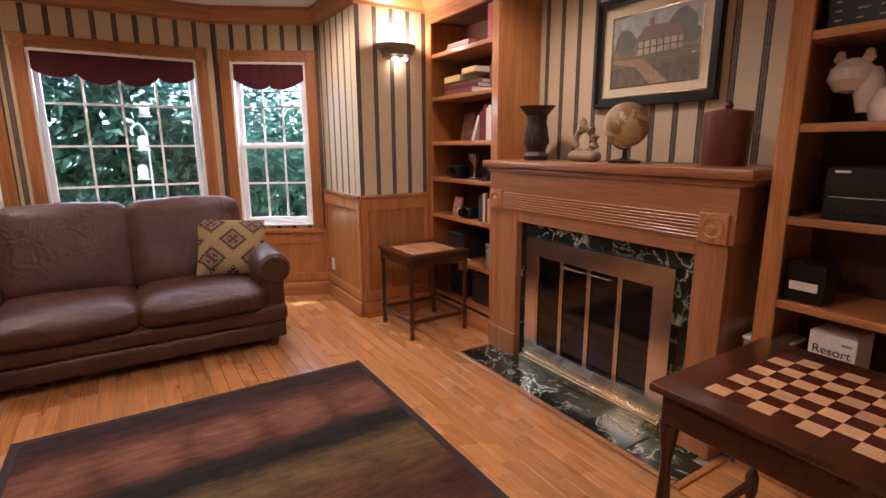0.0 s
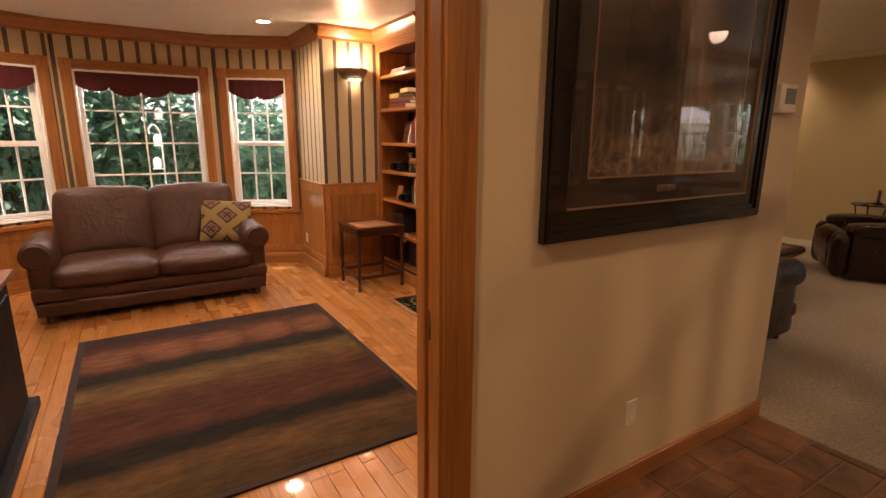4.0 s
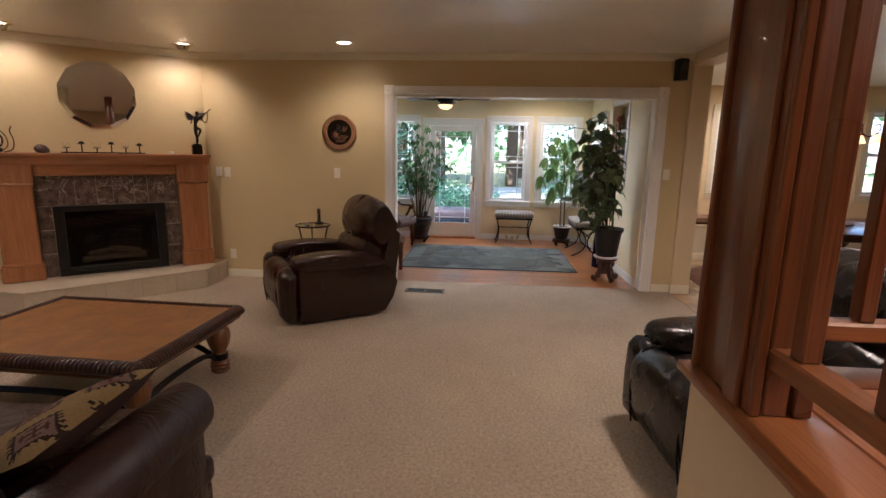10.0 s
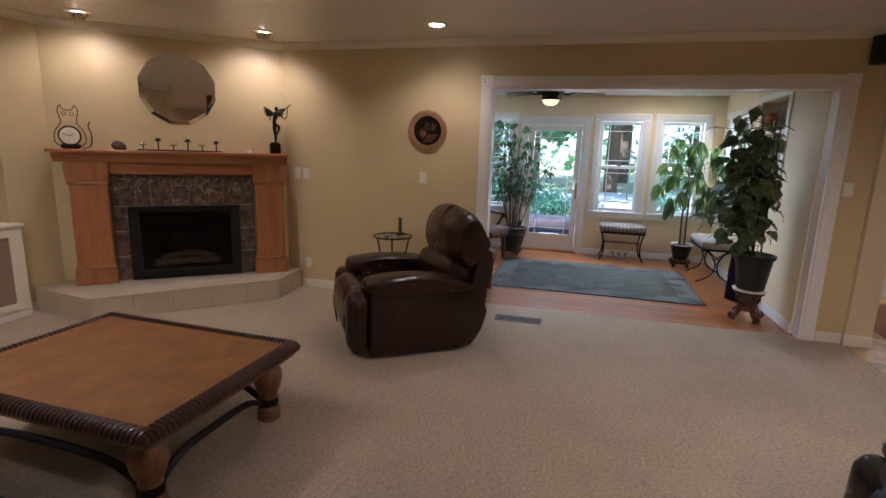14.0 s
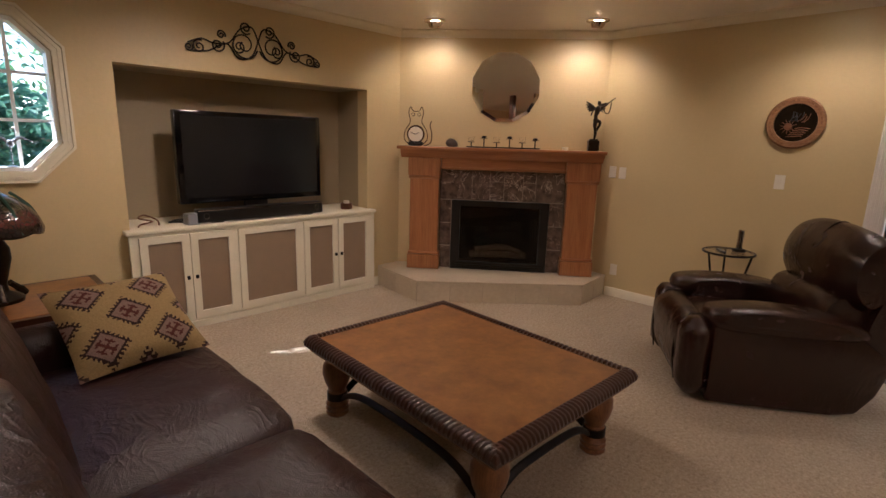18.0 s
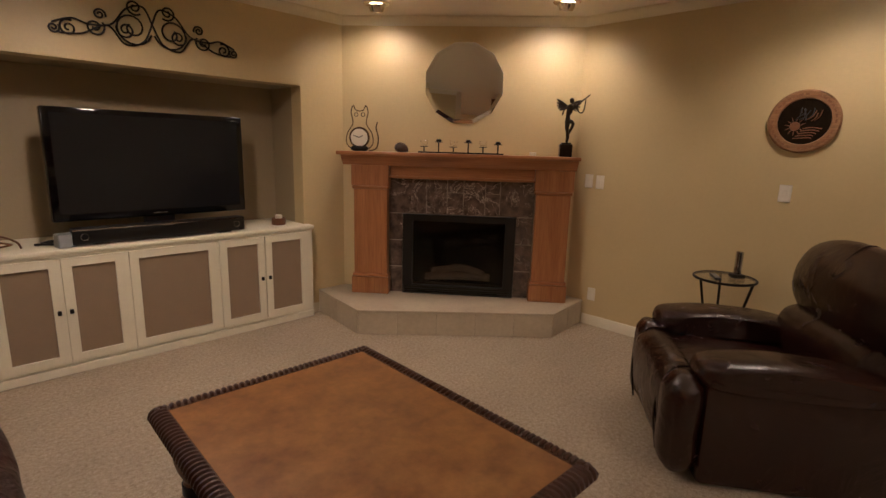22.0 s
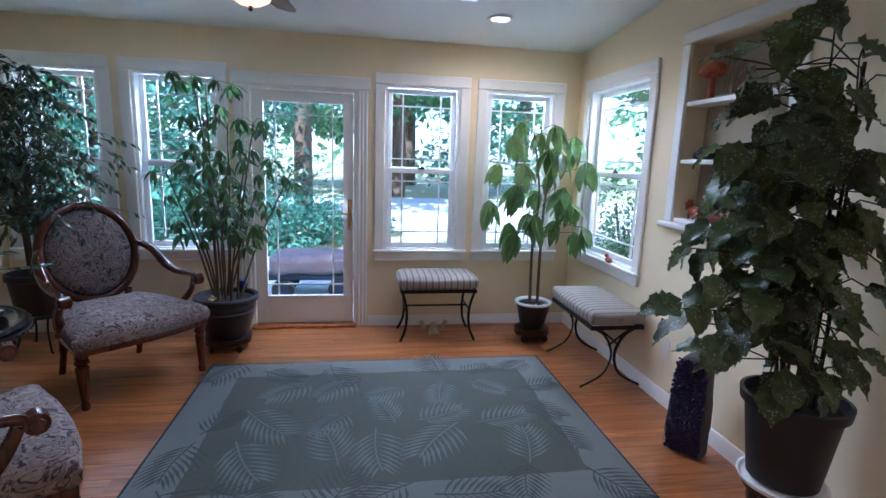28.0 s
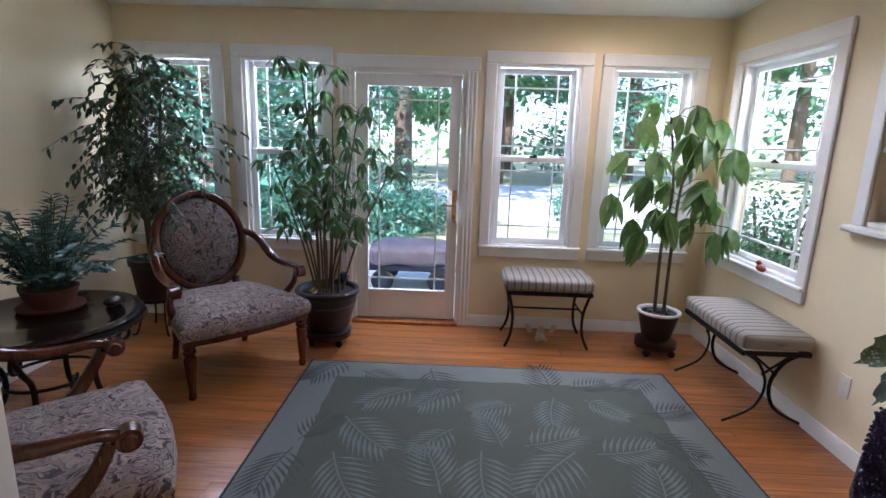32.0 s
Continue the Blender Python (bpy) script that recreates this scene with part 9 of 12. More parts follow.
# ceiling fan
FX, FY = 9.50, -0.18
FZ = sun_z(FX)
t = thing("ceiling_fan", pose(FX, FY, 0), "dark bronze ceiling fan with a lit amber glass bowl", "ceiling fan")
M["fan_metal"] = plain("fan_metal", rgb("2b1d17"), 0.42, 0.5, var=0.3, scale=25, bump=0.3)
part("canopy", lathe(bmesh.new(), [(0.012, FZ - 0.09), (0.045, FZ - 0.075), (0.075, FZ - 0.03), (0.08, FZ + 0.005)], 28), "fan_metal", t)
part("rod", lathe(bmesh.new(), [(0.013, 2.44), (0.013, FZ - 0.085)], 12), "fan_metal", t)
part("motor_housing", lathe(bmesh.new(), [(0.06, 2.255), (0.10, 2.26), (0.135, 2.285), (0.148, 2.32), (0.146, 2.35), (0.15, 2.36), (0.146, 2.37), (0.13, 2.41), (0.08, 2.435), (0.025, 2.45)], 36), "fan_metal", t)
bm = bmesh.new()
for k in range(18):
    a = 2 * math.pi * k / 18
    tube(bm, arc([(0.147 * math.cos(a), 0.147 * math.sin(a), 2.29), (0.155 * math.cos(a + 0.08), 0.155 * math.sin(a + 0.08), 2.32), (0.147 * math.cos(a + 0.16), 0.147 * math.sin(a + 0.16), 2.345)], 4), 0.006, 5)
part("carved_band", bm, "fan_metal", t, "leaf carving round the housing")
part("light_fitter", lathe(bmesh.new(), [(0.105, 2.215), (0.115, 2.225), (0.11, 2.245), (0.06, 2.254)], 28), "fan_metal", t)
bowl = part("light_bowl", lathe(bmesh.new(), [(0.004, 2.150), (0.05, 2.158), (0.085, 2.18), (0.10, 2.2145), (0.095, 2.2146)], 28), "amber_glass", t, "lit amber glass bowl")
part("finial", lathe(bmesh.new(), [(0.003, 2.128), (0.011, 2.135), (0.008, 2.1495)], 12), "fan_metal", bowl)
for k in range(5):
    m = pose(0, 0, 2.30, 0, 0, 72 * k - 6)
    bm = bmesh.new()
    tube(bm, arc([(0.13, 0, 0.0), (0.19, 0.02, -0.012), (0.25, 0, 0.0)], 5), 0.011, 7)
    bx(bm, 0.20, 0.30, -0.035, 0.035, -0.006, 0.0, 0.003)
    bl = part("blade_arm", bm, "fan_metal", t, m=m)
    bm = bmesh.new()
    prism(bm, [(0.0, -0.05), (0.10, -0.066), (0.32, -0.07), (0.38, -0.055), (0.40, 0.0), (0.38, 0.055), (0.32, 0.07), (0.10, 0.066), (0.0, 0.05)], 0.0, 0.006, 0.002, m=pose(0.24, 0, 0.0008, 11, 0, 0))
    part("blade", bm, "walnut", t, m=m)
can_fixture(10.80, -1.65, sun_z(10.8))


# upholstered oval-back armchairs
def paisley():
    n = Nodes("paisley_cloth")
    v = n.coords()
    big, fine = n.noise(v, 9, 2, 0.5, 1.8), n.noise(v, 26, 3, 0.6, 1.6)
    # scrolling outlines in two weights on a pale ground
    swirl = n.math("FRACT", n.math("MULTIPLY", big, 5.0))
    col = n.ramp(swirl, [(0.0, rgb("2e232c")), (0.16, rgb("3a2d35")), (0.22, rgb("95867c")), (0.50, rgb("a5978c")), (0.56, rgb("4d3e44")), (0.64, rgb("85766f")), (0.94, rgb("8f8178")), (1.0, rgb("2e232c"))])
    lace = n.math("FRACT", n.math("MULTIPLY", fine, 3.5))
    col = n.mix(0.28, col, n.ramp(lace, [(0.0, rgb("3a2e36")), (0.3, rgb("75686a")), (0.6, rgb("9d9088")), (1.0, rgb("443840"))]))
    patch = n.noise(v, 4, 2)
    col = n.mix(0.5, col, n.ramp(patch, [(0.35, (0.72, 0.68, 0.72)), (0.65, (1.12, 1.1, 1.06))]), "MULTIPLY")
    weave = n.noise(v, 300, 2)
    n.bump(n.math("ADD", weave, fine), 0.4, 0.002)
    return n.done(col, 0.85, 0, 0.2)


M["paisley"] = paisley()
M["chair_wood"] = timber("chair_wood", rgb("2e140b"), rgb("62301a"), 0.22, 2, 1.2, coat=0.3)


def oval(cx, cz, a, b, n=40):
    return [(cx + a * math.cos(2 * math.pi * k / n), cz + b * math.sin(2 * math.pi * k / n)) for k in range(n)]


def salon_chair(m, label):
    """Faces local -y."""
    t = thing("armchair", m, label, "armchair", "oval-back armchairs")
    bm = bmesh.new()
    seat = [(-0.40, -0.34), (-0.2, -0.375), (0.0, -0.385), (0.2, -0.375), (0.40, -0.34), (0.34, 0.10), (0.27, 0.33), (-0.27, 0.33), (-0.34, 0.10)]
    prism(bm, [(x * 0.985, y * 0.985) for x, y in seat], 0.335, 0.372, 0.008)
    part("seat_rail", bm, "chair_wood", t)
    bm = bmesh.new()
    rings = []
    for z, k in ((0.3725, 0.985), (0.395, 1.015), (0.43, 1.025), (0.462, 0.99), (0.492, 0.88), (0.510, 0.66), (0.518, 0.34)):
        pts = []
        for i in range(len(seat)):
            a, b = Vector(seat[i]), Vector(seat[(i + 1) % len(seat)])
            for q in range(4):
                p = a.lerp(b, q / 4) * k
                pts.append(bm.verts.new((p.x, p.y, z + 0.006 * math.sin(9 * p.x) * math.cos(7 * p.y) * (z > 0.46))))
        rings.append(pts)
    for a, b in zip(rings, rings[1:]):
        for i in range(len(a)):
            bm.faces.new((a[i], a[(i + 1) % len(a)], b[(i + 1) % len(a)], b[i]))
    bm.faces.new(rings[-1])
    bm.faces.new(rings[0][::-1])
    part("seat_cushion", bm, "paisley", t, "grey-mauve paisley seat", sharp=60)
    mb = Matrix.Translation((0, 0.325, 0.44)) @ pose(0, 0, 0, -13)
    fr = bmesh.new()
    a = oval(0, 0.365, 0.315, 0.355, 44)
    rings = []
    for k in range(44):
        ox, oz = a[k]
        d = Vector((ox, 0, oz - 0.365)).normalized()
        base = Vector((ox, 0, oz))
        rings.append([fr.verts.new(base + d * u + Vector((0, w, 0))) for u, w in ((0.0, -0.012), (-0.012, -0.028), (-0.040, -0.030), (-0.056, -0.014), (-0.056, 0.02), (-0.02, 0.032), (0.0, 0.016))])
    for i in range(44):
        p, q = rings[i], rings[(i + 1) % 44]
        for j in range(7):
            fr.faces.new((p[j], p[(j + 1) % 7], q[(j + 1) % 7], q[j]))
    part("back_frame", fr, "chair_wood", t, m=mb, sharp=50)
    pad = bmesh.new()
    rings = []
    for u, w in ((0.985, 0.018), (0.99, -0.010), (0.93, -0.032), (0.75, -0.050), (0.4, -0.060), (0.06, -0.062)):
        rings.append([pad.verts.new((x * u, w, 0.365 + (z - 0.365) * u)) for x, z in oval(0, 0.365, 0.26, 0.30, 36)])
    for p, q in zip(rings, rings[1:]):
        for i in range(36):
            pad.faces.new((p[i], p[(i + 1) % 36], q[(i + 1) % 36], q[i]))
    pad.faces.new(rings[-1])
    pad.faces.new(rings[0][::-1])
    part("back_pad", pad, "paisley", t, "oval paisley back", m=mb, sharp=60)
    for s in (-1, 1):
        part("front_leg", lathe(bmesh.new(), [(0.016, 0), (0.023, 0.012), (0.022, 0.04), (0.017, 0.055), (0.021, 0.065), (0.034, 0.24), (0.036, 0.265), (0.024, 0.275), (0.038, 0.29), (0.038, 0.305), (0.028, 0.312), (0.036, 0.32), (0.036, 0.37)], 20, (s * 0.355, -0.305, 0)), "chair_wood", t)
        part("back_leg", tube(bmesh.new(), arc([(s * 0.245, 0.36, 0.0), (s * 0.24, 0.31, 0.18), (s * 0.235, 0.29, 0.38)], 6), [0.020] * 6 + [0.026] * 7, 10), "chair_wood", t)
        part("back_stay", tube(bmesh.new(), [(s * 0.17, 0.30, 0.38), (s * 0.20, 0.345, 0.52)], 0.024, 10), "chair_wood", t)
        path = arc([(s * 0.295, 0.40, 0.84), (s * 0.345, 0.27, 0.80), (s * 0.365, 0.12, 0.705), (s * 0.375, -0.02, 0.672), (s * 0.385, -0.17, 0.672), (s * 0.39, -0.235, 0.655)], 6)
        arm = part("arm", tube(bmesh.new(), path, [0.020 + 0.010 * math.sin(math.pi * min(1, k / (len(path) * 0.7))) for k in range(len(path))], 12, flat=0.8), "chair_wood", t, sharp=60)
        part("scroll", lathe(bmesh.new(), [(0.006, -0.036), (0.020, -0.036), (0.024, -0.030), (0.036, -0.026), (0.038, 0.026), (0.024, 0.030), (0.020, 0.036), (0.006, 0.036)], 20, m=Matrix.Translation((s * 0.39, -0.245, 0.645)) @ pose(0, 0, 0, 0, 90, 0)), "chair_wood", arm)
        part("arm_support", tube(bmesh.new(), arc([(s * 0.345, 0.02, 0.39), (s * 0.365, -0.08, 0.46), (s * 0.392, -0.15, 0.55), (s * 0.385, -0.20, 0.64)], 6), [0.034 - 0.0006 * k for k in range(19)], 10, flat=0.7), "chair_wood", t, sharp=60)
    return t


salon_chair(pose(10.51, 0.90, 0, 0, 0, -43.3), "dark wood armchair with an oval back and mauve paisley cloth")
salon_chair(pose(8.87, 0.79, 0, 0, 0, 37), "dark wood armchair with an oval paisley back by the rug")

# round table with scrolled iron legs, its plant and stone
t = thing("round_table", pose(9.72, 1.47, 0), "round dark table with a carved rim and scrolled iron legs", "table")
M["table_top"] = plain("dark_tabletop", rgb("1f1613"), 0.16, var=0.3, scale=6, bump=0.1, coat=0.4)
part("tabletop", lathe(bmesh.new(), [(0.40, 0.592), (0.43, 0.596), (0.44, 0.606), (0.43, 0.618), (0.385, 0.620), (0.38, 0.617)], 56), "table_top", t)
rim = part("rim", lathe_open(bmesh.new(), [(0.40, 0.560), (0.425, 0.556), (0.445, 0.572), (0.442, 0.588), (0.405, 0.591)], 56), "iron", t)
bm = bmesh.new()
for k in range(64):
    a = 2 * math.pi * k / 64
    lathe(bm, [(0.002, -0.008), (0.007, -0.004), (0.007, 0.004), (0.002, 0.008)], 6, (0.446 * math.cos(a), 0.446 * math.sin(a), 0.573))
part("beading", bm, "bronze_iron", rim)
for k in range(4):
    m = pose(0, 0, 0, 0, 0, 90 * k + 20)
    leg = part("leg", tube(bmesh.new(), arc([(0.36, 0, 0.575), (0.30, 0, 0.45), (0.20, 0, 0.32), (0.22, 0, 0.16), (0.34, 0, 0.05), (0.40, 0, 0.03), (0.425, 0, 0.05), (0.41, 0, 0.075)], 6), 0.014, 8), "iron", t, m=m)
    part("foot", lathe(bmesh.new(), [(0.016, 0.0), (0.020, 0.010), (0.010, 0.022)], 12, (0.375, 0, 0)), "iron", t, m=m)
    for cx, cz, r, st_, hd in ((0.33, 0.50, 0.07, 1.6, 1), (0.26, 0.13, 0.06, 0.4, -1)):
        part("scroll", tube(bmesh.new(), spiral(cx, cz, r, 1.3, st_, hd), 0.009, 7), "iron", t, m=m)
part("stretcher_ring", tube(bmesh.new(), [(0.205 * math.cos(a), 0.205 * math.sin(a), 0.30) for a in (2 * math.pi * k / 32 for k in range(32))], 0.009, 7, True), "iron", t)
rnd = random.Random(5)
t = thing("bushy_plant", pose(9.82, 1.50, 0.6205), "bushy blue-green leafy plant in a shallow clay bowl", "plant")
part("saucer", lathe(bmesh.new(), [(0.11, 0), (0.145, 0.006), (0.15, 0.018), (0.14, 0.018), (0.12, 0.012)], 32), "terracotta", t)
part("bowl", lathe(bmesh.new(), [(0.085, 0.0125), (0.115, 0.06), (0.125, 0.10), (0.13, 0.112), (0.115, 0.112), (0.10, 0.095)], 32), "terracotta", t)
part("soil", lathe(bmesh.new(), [(0.11, 0.086), (0.105, 0.097), (0.04, 0.103), (0.003, 0.105)], 24), "soil", t)
bm, st = bmesh.new(), bmesh.new()
for k in range(64):
    a, e = rnd.uniform(0, 6.28), rnd.uniform(0.25, 1.45)
    l = rnd.uniform(0.28, 0.54)
    p0 = Vector((0.05 * math.cos(a), 0.05 * math.sin(a), 0.10))
    d = Vector((math.cos(a) * math.cos(e), math.sin(a) * math.cos(e), math.sin(e)))
    pts = arc([p0, p0 + d * l * 0.5 + Vector((0, 0, 0.03)), p0 + d * l + Vector((0, 0, -0.05))], 6)
    tube(st, pts, 0.003, 5)
    for i in range(2, len(pts)):
        for s in (-1, 1):
            dd = (pts[i] - pts[i - 1]).normalized()
            side = dd.cross(Vector((0, 0, 1))).normalized() * s
            blade(bm, aim(pts[i], dd * 0.6 + side * 0.9 + Vector((0, 0, rnd.uniform(-0.2, 0.35))), rnd.uniform(-40, 40)), rnd.uniform(0.045, 0.07), rnd.uniform(0.016, 0.024), 0.5, 0.15, 4)
tagged(part("stem_cluster", st, "leaf_dark", t), "thin stems", "", "", "stuff")
tagged(part("foliage", bm, "leaf_blue", t, "dense blue-green leaves", sharp=70), "dense blue-green leaves", "", "", "stuff")
t = thing("ornamental_stone", pose(9.90, 1.24, 0.6205), "small brown rough stone on the round table", "stone")
part("stone", cushion(bmesh.new(), -0.045, 0.045, -0.03, 0.03, 0, 0.045, 0.025, 0.004, 5, wob=0.012), "bronze", t)


# potted plants
def dolly(t, r, mat="bronze_iron"):
    part("dolly_ring", lathe_open(bmesh.new(), [(r * 0.75, 0.062), (r, 0.06), (r, 0.085), (r * 0.75, 0.088), (r * 0.75, 0.062)], 32), mat, t)
    for k in range(4):
        a = radians(45 + 90 * k)
        x, y = r * 0.86 * math.cos(a), r * 0.86 * math.sin(a)
        part("caster", lathe(bmesh.new(), [(0.008, -0.012), (0.026, -0.010), (0.026, 0.010), (0.008, 0.012)], 16, m=Matrix.Translation((x, y, 0.026)) @ pose(0, 0, 0, 90, 0, 40 * k)), "black", t)
        part("caster_stem", lathe(bmesh.new(), [(0.012, 0.045), (0.012, 0.0605)], 10, (x, y, 0)), mat, t)


rnd = random.Random(12)
# umbrella tree
t = thing("umbrella_plant", pose(10.98, 0.36, 0), "tall umbrella plant in a dark ridged pot on casters", "plant")
dolly(t, 0.17)
part("saucer", lathe(bmesh.new(), [(0.15, 0.0885), (0.17, 0.09), (0.175, 0.11), (0.16, 0.115)], 32), "pot", t)
prof = [(0.135, 0.116), (0.16, 0.15), (0.185, 0.24), (0.20, 0.30), (0.212, 0.315), (0.206, 0.33), (0.216, 0.345), (0.213, 0.375), (0.235, 0.40), (0.24, 0.425), (0.228, 0.435), (0.205, 0.43), (0.195, 0.40)]
part("pot", lathe(bmesh.new(), prof, 44), "pot", t, "dark glazed pot with raised bands")
part("soil", lathe(bmesh.new(), [(0.19, 0.38), (0.19, 0.402), (0.10, 0.412), (0.003, 0.415)], 28), "soil", t)
bm = bmesh.new()
for k in range(7):
    blade(bm, pose(0, 0, 0, rnd.uniform(-36, -14), 0, 360 / 7 * k + rnd.uniform(-8, 8)) @ pose(0, 0.012, 0), rnd.uniform(0.10, 0.135), 0.034, 0.5, 0.1, 4)
tube(bm, [(0, 0, 0.004), (0.0, 0.0, -0.01)], 0.003, 5)
umb = [leaf_data(bm, "leaf")]
bm = bmesh.new()
for k in range(6):
    blade(bm, pose(0, 0, 0, rnd.uniform(-55, -28), 0, 60 * k + rnd.uniform(-12, 12)) @ pose(0, 0.012, 0), rnd.uniform(0.09, 0.125), 0.032, 0.6, 0.1, 4)
umb.append(leaf_data(bm, "leaf"))
spots = []
for k in range(15):
    a = 2.4 * k
    r0, top = 0.03 + 0.09 * ((k * 7) % 5) / 5, (1.05, 1.75, 1.35, 1.95, 1.55, 1.2)[k % 6] + rnd.uniform(-0.08, 0.08)
    lean = rnd.uniform(0.10, 0.36) * (1.2 if top < 1.5 else 0.7)
    p = arc([(r0 * math.cos(a), r0 * math.sin(a), 0.405), ((r0 + lean * 0.35) * math.cos(a), (r0 + lean * 0.35) * math.sin(a), 0.40 + (top - 0.4) * 0.45), ((r0 + lean) * math.cos(a + 0.2), (r0 + lean) * math.sin(a + 0.2), top)], 7)
    part("stem", tube(bmesh.new(), p, [0.009 - 0.0003 * i for i in range(len(p))], 6), "bark", t)
    n_ = len(p)
    for i in range(n_ - (8 if top > 1.3 else 5), n_):
        q = p[i]
        for b in range(1 if i < n_ - 1 else 2):
            u = rnd.uniform(0, 6.28)
            l = rnd.uniform(0.08, 0.19)
            e = q + Vector((l * math.cos(u), l * math.sin(u), rnd.uniform(0.0, 0.07)))
            spots.append((q, e, u))
pet = bmesh.new()
for q, e, u in spots:
    tube(pet, [q, (q + e) / 2 + Vector((0, 0, 0.02)), e], 0.0022, 4)
tagged(part("stalk_cluster", pet, "leaf_light", t), "thin leaf stalks", "", "", "stuff")
leafy("leaf", umb, t, [Matrix.Translation(e) @ pose(0, 0, 0, rnd.uniform(-25, 25), rnd.uniform(-25, 25), math.degrees(u)) for q, e, u in spots])
o = thing("glass_globe", pose(11.10, 0.27, 0.41), "blue glass watering globe stuck in the pot", "ornament")
M["blue_glass"] = plain("blue_glass", rgb("1f2c55"), 0.08, var=0.3, scale=20, bump=0)
part("globe", lathe(bmesh.new(), [(0.006, -0.005), (0.008, 0.02), (0.035, 0.045), (0.042, 0.075), (0.03, 0.105), (0.003, 0.117)], 20), "blue_glass", o)
o = thing("pot_ornament", pose(10.84, 0.42, 0.408), "small gold painted shell lying in the pot", "ornament")
part("shell", cushion(bmesh.new(), -0.04, 0.04, -0.025, 0.025, 0, 0.05, 0.02, 0.006, 5), "brass", o)

M["fig_leaf"] = leaf_mat("fig_leaf", rgb("263822"), rgb("5b6b45"), 0.3, 0.3)
# weeping fig on its iron stand
FIGX, FIGY = 11.08, 1.72
t = thing("plant_stand", pose(FIGX, FIGY, 0), "low round black iron plant stand", "plant stand")
part("top_ring", tube(bmesh.new(), [(0.17 * math.cos(a), 0.17 * math.sin(a), 0.275) for a in (2 * math.pi * k / 32 for k in range(32))], 0.009, 7, True), "iron", t)
part("top_plate", lathe(bmesh.new(), [(0.165, 0.270), (0.165, 0.277)], 28), "iron", t)
for k in range(4):
    a = radians(45 + 90 * k)
    c, s = math.cos(a), math.sin(a)
    part("leg", tube(bmesh.new(), arc([(0.165 * c, 0.165 * s, 0.272), (0.13 * c, 0.13 * s, 0.15), (0.17 * c, 0.17 * s, 0.012), (0.20 * c, 0.20 * s, 0.009)], 6), 0.0075, 6), "iron", t)
t = thing("weeping_fig", pose(FIGX, FIGY, 0.2785), "weeping fig with drooping branches in a brown pot", "plant")
part("pot", lathe(bmesh.new(), [(0.125, 0), (0.14, 0.01), (0.172, 0.26), (0.185, 0.265), (0.187, 0.31), (0.172, 0.312), (0.165, 0.27)], 40), "brown_pot", t, "brown plastic pot")
part("soil", lathe(bmesh.new(), [(0.160, 0.255), (0.160, 0.272), (0.003, 0.28)], 24), "soil", t)
rnd = random.Random(77)
bm, tw = bmesh.new(), bmesh.new()
for k in range(4):
    a = 1.6 * k + 0.4
    p = arc([(0.03 * math.cos(a), 0.03 * math.sin(a), 0.27), (0.05 * math.cos(a + 0.6), 0.05 * math.sin(a + 0.6), 0.65), (0.09 * math.cos(a), 0.09 * math.sin(a), 1.05), (0.13 * math.cos(a), 0.13 * math.sin(a), 1.55)], 7)
    part("trunk", tube(bmesh.new(), p, [0.016 - 0.0005 * i for i in range(len(p))], 8), "bark", t)
    for i in range(6, len(p)):
        for b in range(4):
            u = rnd.uniform(0, 6.28)
            # the wall and the windows hold the crown back on two sides
            reach = rnd.uniform(0.3, 0.75) * (0.62 if math.cos(u) > 0.3 or math.sin(u) > 0.3 else 1.0)
            if p[i].z > 1.35:
                reach *= 0.75
            q0 = p[i]
            q2 = q0 + Vector((reach * math.cos(u), reach * math.sin(u), rnd.uniform(-0.14, 0.24)))
            q2.x, q2.y = min(q2.x, 11.39 - FIGX), min(q2.y, 2.06 - FIGY)
            q1 = (q0 + q2) / 2 + Vector((0, 0, 0.13))
            br = arc([q0, q1, q2], 6)
            tube(tw, br, [0.004 - 0.00025 * j for j in range(len(br))], 4)
            for j in range(3, len(br)):
                for s in (-1, 1):
                    if rnd.random() < 0.36:
                        continue
                    d = (br[j] - br[j - 1]).normalized()
                    side = Vector((-d.y, d.x, 0)).normalized() * s
                    blade(bm, aim(br[j], d * 0.7 + side * 0.7 + Vector((0, 0, rnd.uniform(-0.9, 0.05))), rnd.uniform(-50, 50)), rnd.uniform(0.05, 0.085), rnd.uniform(0.019, 0.028), 0.5, 0.1, 3)
tagged(part("twig_cluster", tw, "bark", t), "thin twigs", "", "", "stuff")
tagged(part("foliage", bm, "fig_leaf", t, "small pointed dark leaves", sharp=70), "small pointed dark leaves", "", "", "stuff")

# money tree
rnd = random.Random(21)
t = thing("money_tree", pose(11.03, -2.13, 0), "slender money tree in a black pot with a white rim", "plant")
dolly(t, 0.15)
part("saucer", lathe(bmesh.new(), [(0.10, 0.0885), (0.145, 0.09), (0.15, 0.105), (0.13, 0.108)], 32), "bronze_iron", t)
part("pot", lathe(bmesh.new(), [(0.085, 0.1085), (0.105, 0.14), (0.13, 0.25), (0.145, 0.32), (0.146, 0.322), (0.125, 0.321)], 36), "pot", t)
part("pot_rim", lathe_open(bmesh.new(), [(0.144, 0.318), (0.156, 0.324), (0.157, 0.338), (0.148, 0.343), (0.13, 0.335), (0.125, 0.30)], 36), "white", t, "white glazed rim")
part("soil", lathe(bmesh.new(), [(0.128, 0.30), (0.128, 0.318), (0.003, 0.322)], 24), "soil", t)
